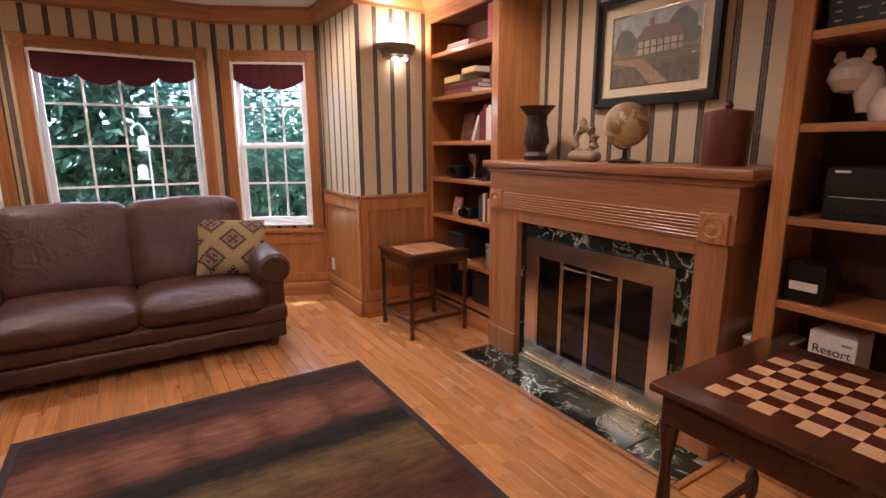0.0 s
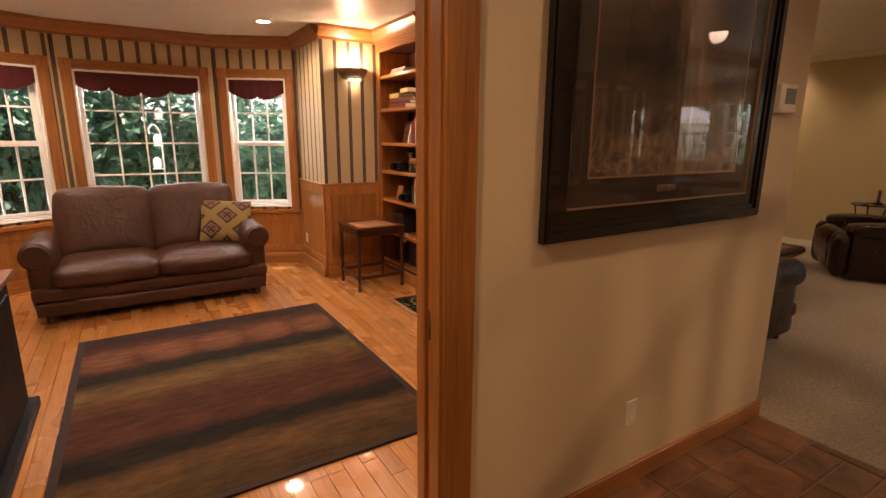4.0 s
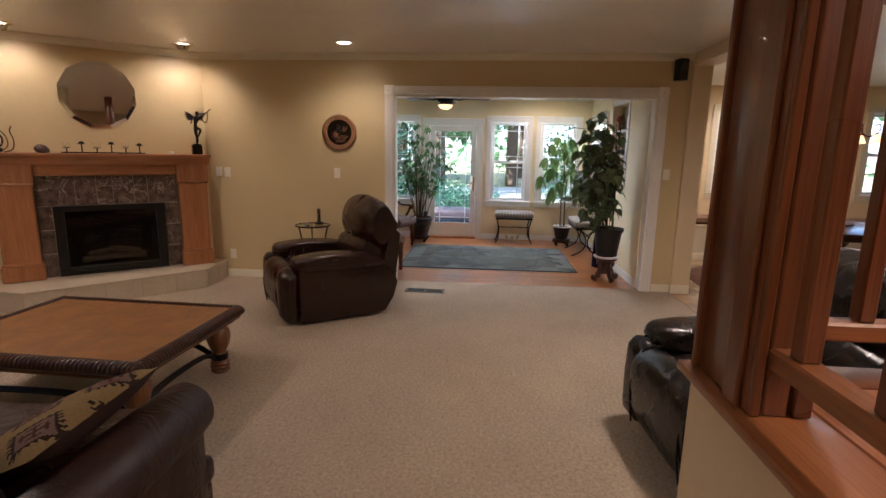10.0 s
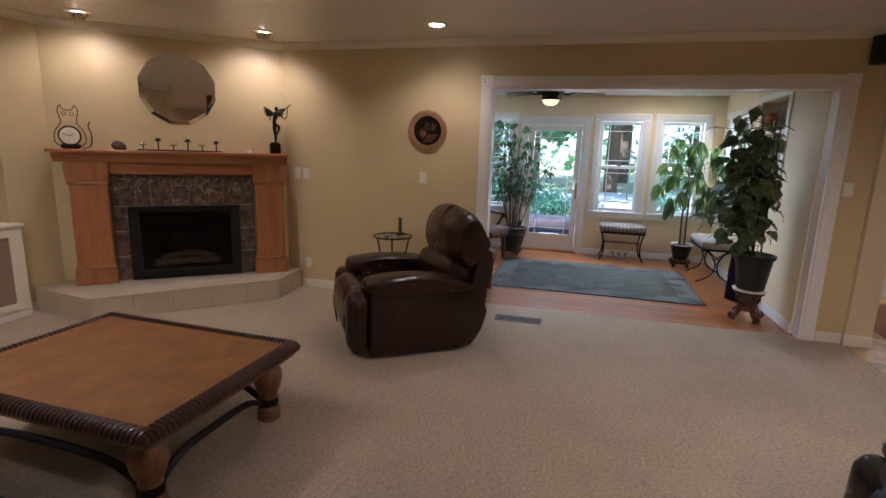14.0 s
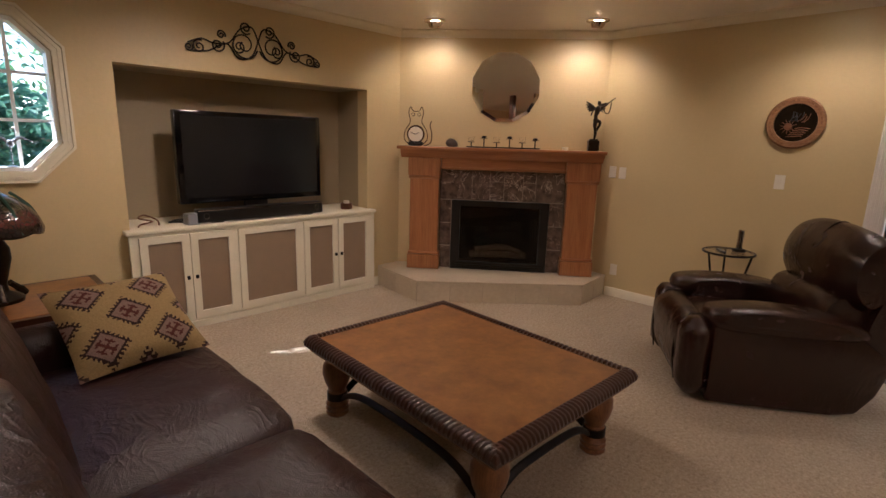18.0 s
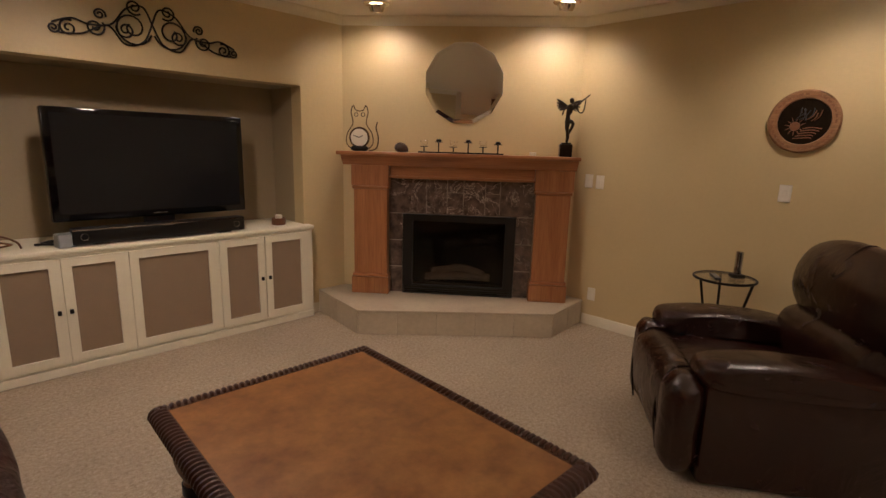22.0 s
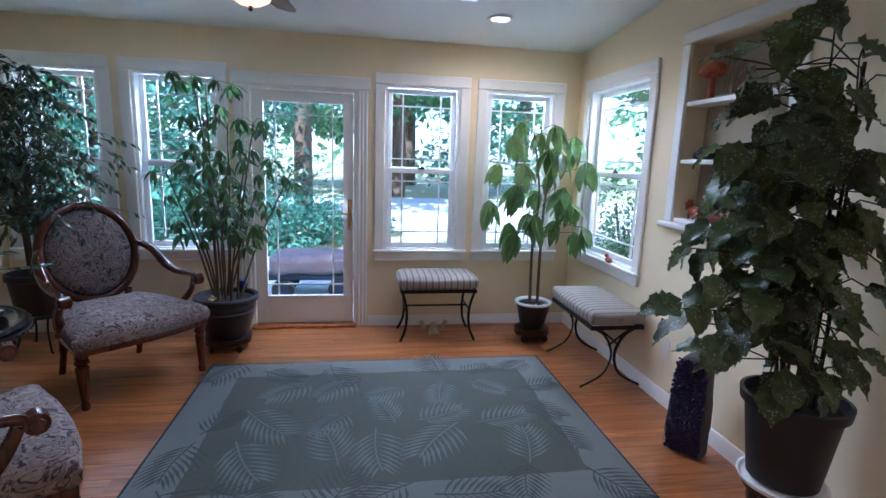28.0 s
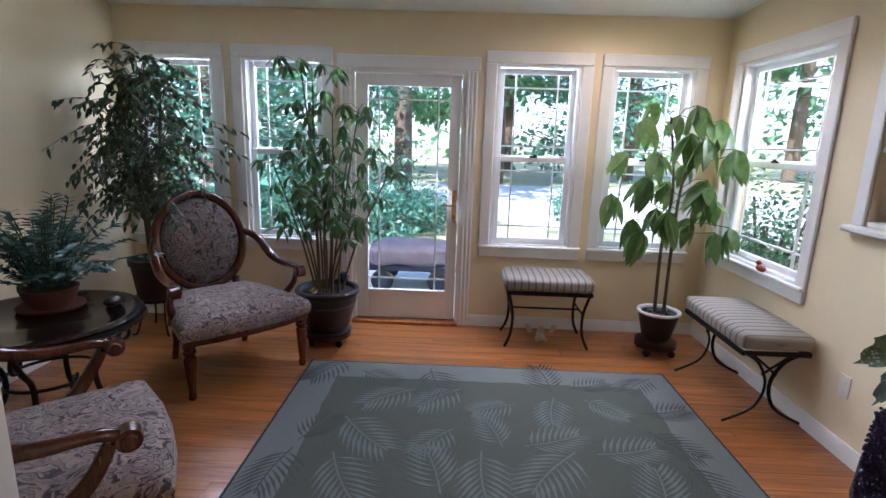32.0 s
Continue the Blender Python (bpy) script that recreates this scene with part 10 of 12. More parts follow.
for k in range(9):
    a, r = rnd.uniform(0, 6.28), rnd.uniform(0.06, 0.115)
    part("pebble", cushion(bmesh.new(), -0.014, 0.014, -0.011, 0.011, 0, 0.016, 0.008, 0.002, 3), ("blue_glass", "chrome", "leaf_blue")[k % 3], t, m=pose(r * math.cos(a), r * math.sin(a), 0.318))


def drooping(n_, size):
    bm = bmesh.new()
    for k in range(n_):
        blade(bm, pose(0, 0, 0, rnd.uniform(-72, -42), 0, 360 / n_ * k + rnd.uniform(-14, 14)), size * rnd.uniform(0.85, 1.1), size * 0.37, 0.45, 0.22, 6)
    return leaf_data(bm, "leaf_light")


mt = [drooping(6, 0.23), drooping(6, 0.26), drooping(5, 0.20)]
stalks = bmesh.new()
spots = []
trunks = []
for k, (x, y) in enumerate(((0.01, 0.028), (-0.01, -0.032))):
    p = arc([(x, y, 0.31), (x * 1.6 - 0.01, y + 0.01, 0.85), (x * 0.6 + 0.02 * k, y - 0.02, 1.25), (x * 2.0, y + 0.05 - 0.14 * k, 1.74 - 0.1 * k)], 7)
    trunks.append(part("trunk", tube(bmesh.new(), p, [0.014 - 0.0003 * i for i in range(len(p))], 8), "bark", t))
    n_ = len(p)
    for i in range(n_ - 15, n_, 1):
        if i < n_ - 5 and rnd.random() < 0.08:
            continue
        u = 2.4 * i + 1.3 * k
        l = rnd.uniform(0.22, 0.42) * (1.0 if i < n_ - 3 else 0.7)
        e = p[i] + Vector((l * math.cos(u), l * math.sin(u), rnd.uniform(0.02, 0.17)))
        e.x, e.y = min(e.x, 0.27), max(e.y, -0.33)
        tube(stalks, [p[i], (p[i] + e) / 2 + Vector((0, 0, 0.035)), e], 0.0035, 5)
        spots.append(Matrix.Translation(e) @ pose(0, 0, 0, rnd.uniform(-18, 18), rnd.uniform(-18, 18), math.degrees(u)))
tagged(part("stalk_cluster", stalks, "leaf_light", t), "thin leaf stalks", "", "", "stuff")
leafy("leaf", mt, t, spots)

# begonia on a carved stand
rnd = random.Random(64)
BX, BY = 8.60, -2.32
t = thing("plant_stand", pose(BX, BY, 0, 0, 0, 20), "carved dark wooden plant stand with curled feet", "plant stand")
part("stand_top", lathe(bmesh.new(), [(0.12, 0.265), (0.135, 0.272), (0.135, 0.290), (0.12, 0.295)], 32), "dark_wood", t)
part("neck", lathe(bmesh.new(), [(0.10, 0.10), (0.075, 0.14), (0.07, 0.18), (0.10, 0.23), (0.115, 0.2648)], 8), "dark_wood", t, sharp=20)
for k in range(4):
    m = pose(0, 0, 0, 0, 0, 90 * k)
    part("curled_foot", tube(bmesh.new(), arc([(0.06, 0, 0.20), (0.09, 0, 0.10), (0.13, 0, 0.045), (0.155, 0, 0.03), (0.17, 0, 0.05), (0.155, 0, 0.066)], 5), [0.034 - 0.0005 * i for i in range(26)], 9), "dark_wood", t, m=m)
    part("foot_pad", lathe(bmesh.new(), [(0.022, 0), (0.024, 0.012), (0.018, 0.022)], 12, (0.135, 0, 0)), "dark_wood", t, m=m)
    part("carving", cushion(bmesh.new(), 0.072, 0.105, -0.035, 0.035, 0.19, 0.255, 0.012, 0.006, 4), "dark_wood", t, m=pose(0, 0, 0, 0, 0, 90 * k + 45))
t = thing("angel_wing_begonia", pose(BX, BY, 0.2955), "tall begonia with bronze-green angular leaves in a black pot", "plant")
part("saucer", lathe(bmesh.new(), [(0.11, 0), (0.15, 0.004), (0.158, 0.022), (0.15, 0.022), (0.14, 0.012)], 32), "white", t, "white saucer")
part("pot", lathe(bmesh.new(), [(0.115, 0.0225), (0.125, 0.03), (0.165, 0.335), (0.182, 0.337), (0.186, 0.375), (0.172, 0.377), (0.16, 0.335)], 40), "pot", t, "black plastic pot")
part("soil", lathe(bmesh.new(), [(0.157, 0.32), (0.157, 0.335), (0.003, 0.345)], 24), "soil", t)
def begonia_mat():
    n = Nodes("begonia_leaf")
    oi = n.add("ShaderNodeObjectInfo")
    v = n.coords(shuffle=True)
    base = n.mix(0.5, n.ramp(oi.outputs["Random"], [(0, rgb("2f3524")), (0.6, rgb("5c6a40")), (1, rgb("7d8a55"))]), n.ramp(n.noise(v, 30, 3), [(0.3, rgb("2c3322")), (0.7, rgb("6d7a4c"))]))
    vo = n.add("ShaderNodeTexVoronoi")
    vo.inputs["Scale"].default_value = 95
    n.link(v, vo.inputs["Vector"])
    gate = n.ramp(n.noise(v, 16, 2), [(0.46, (0, 0, 0)), (0.58, (1, 1, 1))])
    fleck = n.math("MULTIPLY", n.ramp(vo.outputs["Distance"], [(0.28, (1, 1, 1)), (0.42, (0, 0, 0))]), gate)
    col = n.mix(n.math("MULTIPLY", fleck, 0.7), base, rgb("a9b3a2"))
    n.bump(n.noise(v, 45, 3), 0.5, 0.004)
    mat = n.done(col, 0.3)
    tr = n.add("ShaderNodeBsdfTranslucent")
    n.link(col, tr.inputs["Color"])
    mx = n.add("ShaderNodeMixShader")
    mx.inputs[0].default_value = 0.35
    n.link(n.bsdf.outputs[0], mx.inputs[1])
    n.link(tr.outputs[0], mx.inputs[2])
    n.link(mx.outputs[0], n.t.nodes["Material Output"].inputs["Surface"])
    return mat


M["begonia"] = begonia_mat()


def wing(size):
    """An angular, lopsided leaf."""
    bm = bmesh.new()
    out = [(0.0, 0.0), (0.22, -0.10), (0.42, 0.05), (0.50, 0.30), (0.40, 0.50), (0.33, 0.66), (0.12, 0.85), (0.02, 1.05), (-0.10, 0.80), (-0.24, 0.62), (-0.30, 0.40), (-0.34, 0.18), (-0.20, 0.02)]
    bend = lambda x, y: Vector((x * size, y * size * math.cos(0.5 * y), -0.38 * size * y * y + 0.16 * size * abs(x) - 0.05 * size * math.sin(9 * y) * abs(x) * 2))
    mid = [bm.verts.new(bend(x, y)) for x, y in ((0.0, 0.0), (0.02, 0.30), (0.02, 0.60), (0.01, 0.82))]
    ev = [bm.verts.new(bend(x, y)) for x, y in out]
    right = [(mid[0], ev[1], ev[2]), (mid[0], ev[2], ev[3], mid[1]), (mid[1], ev[3], ev[4], mid[2]), (mid[2], ev[4], ev[5]), (mid[2], ev[5], ev[6], mid[3]), (mid[3], ev[6], ev[7])]
    left = [(mid[0], mid[1], ev[10], ev[11]), (mid[0], ev[11], ev[12]), (mid[1], mid[2], ev[9], ev[10]), (mid[2], mid[3], ev[8], ev[9]), (mid[3], ev[7], ev[8])]
    for f in right + left:
        bm.faces.new(f)
    bm.verts.remove(ev[0])
    bmesh.ops.subdivide_edges(bm, edges=bm.edges[:], cuts=2, use_grid_fill=True, smooth=0.5)
    for k, v in enumerate(bm.verts):
        # ragged, wavy margin
        if any(e.is_boundary for e in v.link_edges):
            v.co *= 1 + rnd.uniform(-0.05, 0.07)
            v.co.z += rnd.uniform(-0.06, 0.06) * size
    return leaf_data(bm, "begonia")


wings = [wing(0.15), wing(0.10), wing(0.17), wing(0.125), wing(0.14)]
stalks, spots = bmesh.new(), []
for k in range(5):
    a = 1.26 * k
    top = (1.80, 1.35, 1.60, 1.10, 1.5)[k]
    p = arc([(0.06 * math.cos(a), 0.06 * math.sin(a), 0.34), (0.08 * math.cos(a), 0.08 * math.sin(a) + 0.03, 0.75), (0.05 * math.cos(a + 1), 0.05 * math.sin(a + 1), 1.1), (0.07 * math.cos(a + 2) - 0.02, 0.07 * math.sin(a + 2) + 0.08, top)], 11)
    part("stem", tube(bmesh.new(), p, [0.009 - 0.0002 * i for i in range(len(p))], 7), "leaf_dark", t)
    for i in range(4 if k % 2 else 7, len(p)):
        u = 2.3 * i + 1.9 * k
        if rnd.random() < 0.06:
            continue
        l = rnd.uniform(0.07, 0.23) * (1.15 - 0.35 * (p[i].z > 1.5))
        e = p[i] + Vector((l * math.cos(u) + 0.03, l * math.sin(u) + 0.13, rnd.uniform(-0.02, 0.10)))
        e.y = max(e.y, -0.06)
        tube(stalks, [p[i], (p[i] + e) / 2 + Vector((0, 0, 0.03)), e], 0.0032, 5)
        d = Vector((math.cos(u), math.sin(u), rnd.choice((-2.0, -0.9, -0.5, 0.1))))
        if e.y < -0.10:
            d.y = abs(d.y) * 0.3
        spots.append(aim(e, d, rnd.uniform(-35, 35)))
        if rnd.random() < 0.75:
            # a second leaf lower on the same joint
            q = u + rnd.uniform(1.8, 3.4)
            e = p[i] + Vector((0.8 * l * math.cos(q), 0.8 * l * math.sin(q) + 0.12, rnd.uniform(-0.05, 0.05)))
            e.y = max(e.y, -0.06)
            tube(stalks, [p[i], (p[i] + e) / 2 + Vector((0, 0, 0.02)), e], 0.003, 5)
            spots.append(aim(e, (math.cos(q), max(math.sin(q), -0.3), rnd.choice((-2.2, -1.0, -0.3))), rnd.uniform(-45, 45)))
for k in range(4):
    # low leaves that hang over the pot's rim
    u = (2.3, 3.0, 1.5, 1.9)[k]
    e = Vector((0.20 * math.cos(u), 0.20 * math.sin(u), 0.52 + 0.06 * k))
    tube(stalks, [(0.03 * math.cos(u), 0.03 * math.sin(u), 0.35), (0.12 * math.cos(u), 0.12 * math.sin(u), 0.54), e], 0.004, 5)
    spots.append(aim(e, (math.cos(u), math.sin(u), -1.0), 0))
tagged(part("stalk_cluster", stalks, "leaf_bronze", t), "thin leaf stalks", "", "", "stuff")
leafy("leaf", wings, t, spots)
for k, (x, y, h) in enumerate(((0.03, 0.02, 1.45), (-0.04, 0.03, 1.25), (0.0, -0.05, 1.6))):
    part("stake", lathe(bmesh.new(), [(0.006, 0.33), (0.006, h)], 8, (x, y, 0)), "bronze_iron", t, "thin support stake")
M["green_tie"] = plain("green_tie", rgb("1f7d66"), 0.4, var=0.05, bump=0)
for k, (x, y, z) in enumerate(((0.04, 0.05, 0.82), (-0.03, 0.06, 1.18), (0.02, 0.03, 1.48), (0.02, -0.02, 0.62))):
    part("plant_tie", tube(bmesh.new(), [(x + 0.028 * math.cos(q), y + 0.022 * math.sin(q), z + 0.004 * math.sin(2 * q)) for q in (0.4 * j for j in range(16))], 0.006, 6, True), "green_tie", t, "green plastic tie")

# benches
M["ticking"] = stripes("bench_ticking", rgb("9a948b"), [(0.0, 0.34, rgb("7a6b59")), (0.12, 0.20, rgb("655849")), (0.58, 0.66, rgb("857a6a"))], 0.052, 0.8)


def xbench(m, w, d, label, crossed):
    """Runs along local x; legs at both ends."""
    t = thing("bench", m, label, "bench", "striped benches")
    part("cushion", cushion(bmesh.new(), -w / 2, w / 2, -d / 2, d / 2, 0.455, 0.555, 0.035, 0.012, 9), "ticking", t, "striped padded cushion")
    bm = bmesh.new()
    for s in (-1, 1):
        bx(bm, -w / 2 + 0.01, w / 2 - 0.01, s * (d / 2 - 0.02) - 0.009, s * (d / 2 - 0.02) + 0.009, 0.425, 0.454, 0.003)
        bx(bm, s * (w / 2 - 0.02) - 0.009, s * (w / 2 - 0.02) + 0.009, -d / 2 + 0.03, d / 2 - 0.03, 0.426, 0.453, 0.003)
    part("seat_frame", bm, "iron", t)
    for s in (-1, 1):
        x = s * (w / 2 - 0.05)
        if crossed:
            for q in (-1, 1):
                part("leg", tube(bmesh.new(), arc([(x, q * (d / 2 - 0.02), 0.44), (x, q * 0.07, 0.375), (x, q * 0.012, 0.24), (x, q * 0.06, 0.10), (x, q * (d / 2 + 0.02), 0.008)], 7), 0.0105, 8, flat=0.75), "iron", t)
                part("brace", tube(bmesh.new(), arc([(x, q * (d / 2 - 0.08), 0.43), (x, q * 0.03, 0.36), (x, -q * 0.04, 0.30)], 5), 0.007, 6), "iron", t)
        else:
            for q in (-1, 1):
                part("leg", tube(bmesh.new(), arc([(x + s * 0.02, q * (d / 2 - 0.03), 0.43), (x - s * 0.015, q * (d / 2 - 0.05), 0.28), (x - s * 0.01, q * (d / 2 - 0.05), 0.12), (x + s * 0.035, q * (d / 2 - 0.03), 0.008)], 7), 0.011, 8), "iron", t)
    if not crossed:
        part("stretcher", tube(bmesh.new(), [(-w / 2 + 0.06, 0, 0.27), (w / 2 - 0.06, 0, 0.27)], 0.008, 8), "iron", t)
        for s in (-1, 1):
            part("side_bar", tube(bmesh.new(), [(s * (w / 2 - 0.06), -d / 2 + 0.05, 0.27), (s * (w / 2 - 0.06), d / 2 - 0.05, 0.27)], 0.008, 8), "iron", t)
    return t


xbench(pose(11.17, -1.30, 0, 0, 0, 90), 0.66, 0.40, "small bench with a striped cushion on a black iron frame", False)
xbench(pose(10.38, -2.37, 0), 0.74, 0.40, "striped bench with crossed curved iron legs", True)
t = thing("gnome_figurine", pose(11.20, -1.29, 0), "small grey stone fairy figurine under the bench", "figurine")
bm = bmesh.new()
cushion(bm, -0.035, 0.035, -0.03, 0.03, 0, 0.06, 0.02, 0.004, 4)
cushion(bm, -0.022, 0.022, -0.025, 0.025, 0.055, 0.11, 0.018, 0.004, 4)
for s in (-1, 1):
    cushion(bm, -0.008, 0.008, -0.02, 0.02, 0.06, 0.135, 0.007, 0.002, 3, m=pose(0.01, s * 0.05, 0.0, s * -28, 0, 0))
    cushion(bm, -0.04, 0.005, -0.012, 0.012, 0, 0.03, 0.01, 0.002, 3, m=pose(-0.02, s * 0.035, 0))
part("figure", bm, "limestone", t)

# amethyst geode
t = thing("amethyst_geode", pose(9.28, -2.40, 0, 0, 0, 216), "standing amethyst geode, dark purple crystals in a grey shell", "geode")
M["crystal"] = plain("amethyst", rgb("2a1b38"), 0.12, var=0.6, scale=22, fine=60, bump=0.6, dist=0.01)
M["geode_shell"] = plain("geode_shell", rgb("4d4846"), 0.8, var=0.3, scale=18, bump=0.6, dist=0.006)
shape = [(-0.085, 0.0), (0.10, 0.0), (0.105, 0.15), (0.10, 0.32), (0.085, 0.46), (0.055, 0.535), (0.0, 0.555), (-0.045, 0.54), (-0.075, 0.46), (-0.09, 0.30), (-0.10, 0.12)]
turn = Matrix(((1, 0, 0, 0), (0, 0, -1, 0), (0, 1, 0, 0), (0, 0, 0, 1)))
bm = bmesh.new()
prism(bm, shape, -0.06, 0.045, 0.018, m=turn)
for v in bm.verts:
    v.co += noise.noise_vector(v.co * 14) * 0.008
    v.co.z = max(v.co.z, 0)
part("shell", bm, "geode_shell", t)
rnd = random.Random(3)
bm = bmesh.new()
for i in range(15):
    for j in range(44):
        x, z = -0.08 + 0.0115 * i + rnd.uniform(-0.004, 0.004), 0.02 + 0.0120 * j + rnd.uniform(-0.004, 0.004)
        if not (-0.085 + 0.018 * max(0, z - 0.4) * 8 < x < 0.09 - 0.10 * max(0, z - 0.42) * 2.4) or z > 0.53:
            continue
        r = rnd.uniform(0.006, 0.011)
        y0 = -0.046
        lathe(bm, [(r, 0.0), (r, 0.006), (0.0006, 0.006 + r * 1.1)], 5, m=Matrix.Translation((x, y0, z)) @ pose(0, 0, 0, 90 + rnd.uniform(-28, 28), rnd.uniform(-28, 28), 0))
tagged(part("crystal_lining", bm, "crystal", t, "dark purple crystals", m=pose(0, 0, 0), sharp=10), "dark purple crystals", "", "", "stuff")

plate(pose(9.82, SUN_Y0 + 0.001, 0.37, 0, 0, 180), "outlet")
plate(pose(SUN_X - 0.001, 0.80, 0.37, 0, 0, -90), "outlet")
t = thing("duck_ornament", pose(10.60, SUN_Y0 + 0.040, 0.7725), "small painted duck ornament on the window stool", "ornament")
bm = bmesh.new()
cushion(bm, -0.04, 0.035, -0.018, 0.018, 0, 0.035, 0.016, 0.004, 4)
cushion(bm, 0.012, 0.042, -0.013, 0.013, 0.03, 0.062, 0.012, 0.002, 4)
cushion(bm, 0.04, 0.058, -0.008, 0.008, 0.038, 0.046, 0.003, 0.001, 2)
part("figure", bm, "coral", t)


# shelf niche contents; the shelves are 0.026 thick
def shelf_at(x, level, dy=0.0):
    return pose(x, SUN_Y0 - 0.055 + dy, NICHE_Z0 + (0.0, 0.36, 0.70)[level] + 0.0265)


t = thing("mushroom_carving", shelf_at(NICHE_X1 - 0.13, 2), "carved orange wooden mushroom on the top shelf", "ornament")
part("stalk", lathe(bmesh.new(), [(0.022, 0), (0.020, 0.03), (0.018, 0.08), (0.022, 0.125)], 14), "coral", t)
bm = bmesh.new()
N_ = 36
rows = []
for r, z in ((0.02, 0.122), (0.06, 0.128), (0.105, 0.142), (0.112, 0.152), (0.095, 0.182), (0.055, 0.203), (0.01, 0.21)):
    rows.append([bm.verts.new((r * math.cos(2 * math.pi * i / N_), 0.5 * r * math.sin(2 * math.pi * i / N_), z + (0.006 * (i % 2) if z < 0.15 else 0))) for i in range(N_)])
for a, b in zip(rows, rows[1:]):
    for i in range(N_):
        bm.faces.new((a[i], a[(i + 1) % N_], b[(i + 1) % N_], b[i]))
bm.faces.new(rows[0][::-1])
bm.faces.new(rows[-1])
part("cap", bm, "coral", t, "ribbed orange cap")
t = thing("driftwood_figure", shelf_at(NICHE_X1 - 0.32, 2), "pale driftwood root carved into a figure", "ornament")
bm = bmesh.new()
rnd = random.Random(9)
for k in range(9):
    x = -0.06 + 0.02 * k
    tube(bm, arc([(x, 0, 0.006), (x + rnd.uniform(-0.02, 0.02), rnd.uniform(-0.02, 0.02), rnd.uniform(0.06, 0.10)), (x + rnd.uniform(-0.03, 0.03), rnd.uniform(-0.02, 0.02), rnd.uniform(0.12, 0.24))], 4), [0.014 - 0.0011 * i for i in range(9)], 6)
bx(bm, -0.08, 0.13, -0.025, 0.025, 0, 0.014, 0.004)
part("figure", bm, "driftwood", t)
t = thing("dark_carving", shelf_at(NICHE_X1 - 0.16, 1), "small black carved animal lying on the shelf", "ornament")
bm = bmesh.new()
cushion(bm, -0.06, 0.07, -0.03, 0.03, 0, 0.07, 0.03, 0.01, 5, wob=0.008)
cushion(bm, 0.05, 0.11, -0.022, 0.022, 0.0, 0.045, 0.018, 0.004, 4)
part("figure", bm, "black", t)
t = thing("mineral_lump", shelf_at(NICHE_X1 - 0.36, 1), "grey mineral lump on the middle shelf", "ornament")
part("stone", cushion(bmesh.new(), -0.05, 0.05, -0.03, 0.03, 0, 0.08, 0.025, 0.01, 5, wob=0.014), "geode_shell", t)
t = thing("lion_figurine", shelf_at(NICHE_X1 - 0.12, 0), "small red-brown lion figurine with a frilled mane", "figurine")
bm = bmesh.new()
cushion(bm, -0.06, 0.05, -0.02, 0.02, 0.03, 0.075, 0.018, 0.004, 4)
for x in (-0.05, 0.035):
    for s in (-1, 1):
        tube(bm, [(x, s * 0.014, 0.0), (x, s * 0.014, 0.05)], 0.007, 6)
for k in range(12):
    a = 0.5 * k
    tube(bm, [(0.05, 0, 0.085), (0.055 + 0.01 * (k % 2), 0.028 * math.cos(a), 0.085 + 0.034 * math.sin(a))], 0.006, 5)
cushion(bm, 0.045, 0.085, -0.016, 0.016, 0.07, 0.10, 0.012, 0.003, 4)
part("figure", bm, "coral", t)
t = thing("book", shelf_at(NICHE_X1 - 0.34, 0), "red-brown book lying on the bottom shelf", "book")
part("cover", box(-0.10, 0.10, -0.045, 0.045, 0, 0.04, 0.004), "red_wood", t)
part("page_block", box(-0.094, 0.1015, -0.0455, 0.038, 0.005, 0.035), "paper", t)
t = thing("wire_ornament", shelf_at(NICHE_X1 - 0.34, 0) @ pose(0, 0, 0.0405), "gold wire ornament on the book", "ornament")
bm = bmesh.new()
for k in range(4):
    tube(bm, [(0.03 * k - 0.05 + 0.022 * math.cos(q), 0.01 * math.sin(2 * q), 0.026 + 0.022 * math.sin(q)) for q in (0.45 * j for j in range(14))], 0.003, 5, True)
part("wire", bm, "brass", t)
# ---- dining corner ----
M["dining_rug"] = plain("dining_rug", rgb("5d4632"), 0.92, var=0.35, scale=3, fine=160, bump=0.5, dist=0.004, spec=0.1, c2=rgb("7a4f3a"))
M["rug_band"] = plain("rug_band", rgb("6b4a3c"), 0.92, var=0.3, scale=4, fine=160, bump=0.5, spec=0.1)
M["rug_core"] = plain("rug_core", rgb("6f6350"), 0.92, var=0.3, scale=4, fine=160, bump=0.5, spec=0.1)
t = thing("round_rug", pose(8.52, -4.95, 0), "round brown rug with a paler middle on the dining tiles", "rug")
part("pile", lathe(bmesh.new(), [(1.50, 0.001), (1.52, 0.006), (1.50, 0.012), (1.18, 0.0125)], 96), "dining_rug", t)
part("middle", lathe(bmesh.new(), [(1.05, 0.0126), (1.045, 0.0142)], 80), "rug_core", t, "paler middle")
part("band", lathe_open(bmesh.new(), [(1.12, 0.0126), (1.12, 0.0140), (1.30, 0.0140), (1.30, 0.0126)], 80), "rug_band", t, "reddish band")
TCX, TCY = 8.80, -5.02
t = thing("dining_table", pose(TCX, TCY, 0.0145), "round dark wood dining table on iron legs", "table")
part("tabletop", lathe(bmesh.new(), [(0.76, 0.695), (0.80, 0.70), (0.82, 0.72), (0.815, 0.738), (0.79, 0.745)], 72), "dark_wood_x", t)
part("apron", lathe_open(bmesh.new(), [(0.66, 0.635), (0.68, 0.635), (0.68, 0.6948), (0.66, 0.6948), (0.66, 0.635)], 56), "dark_wood", t)
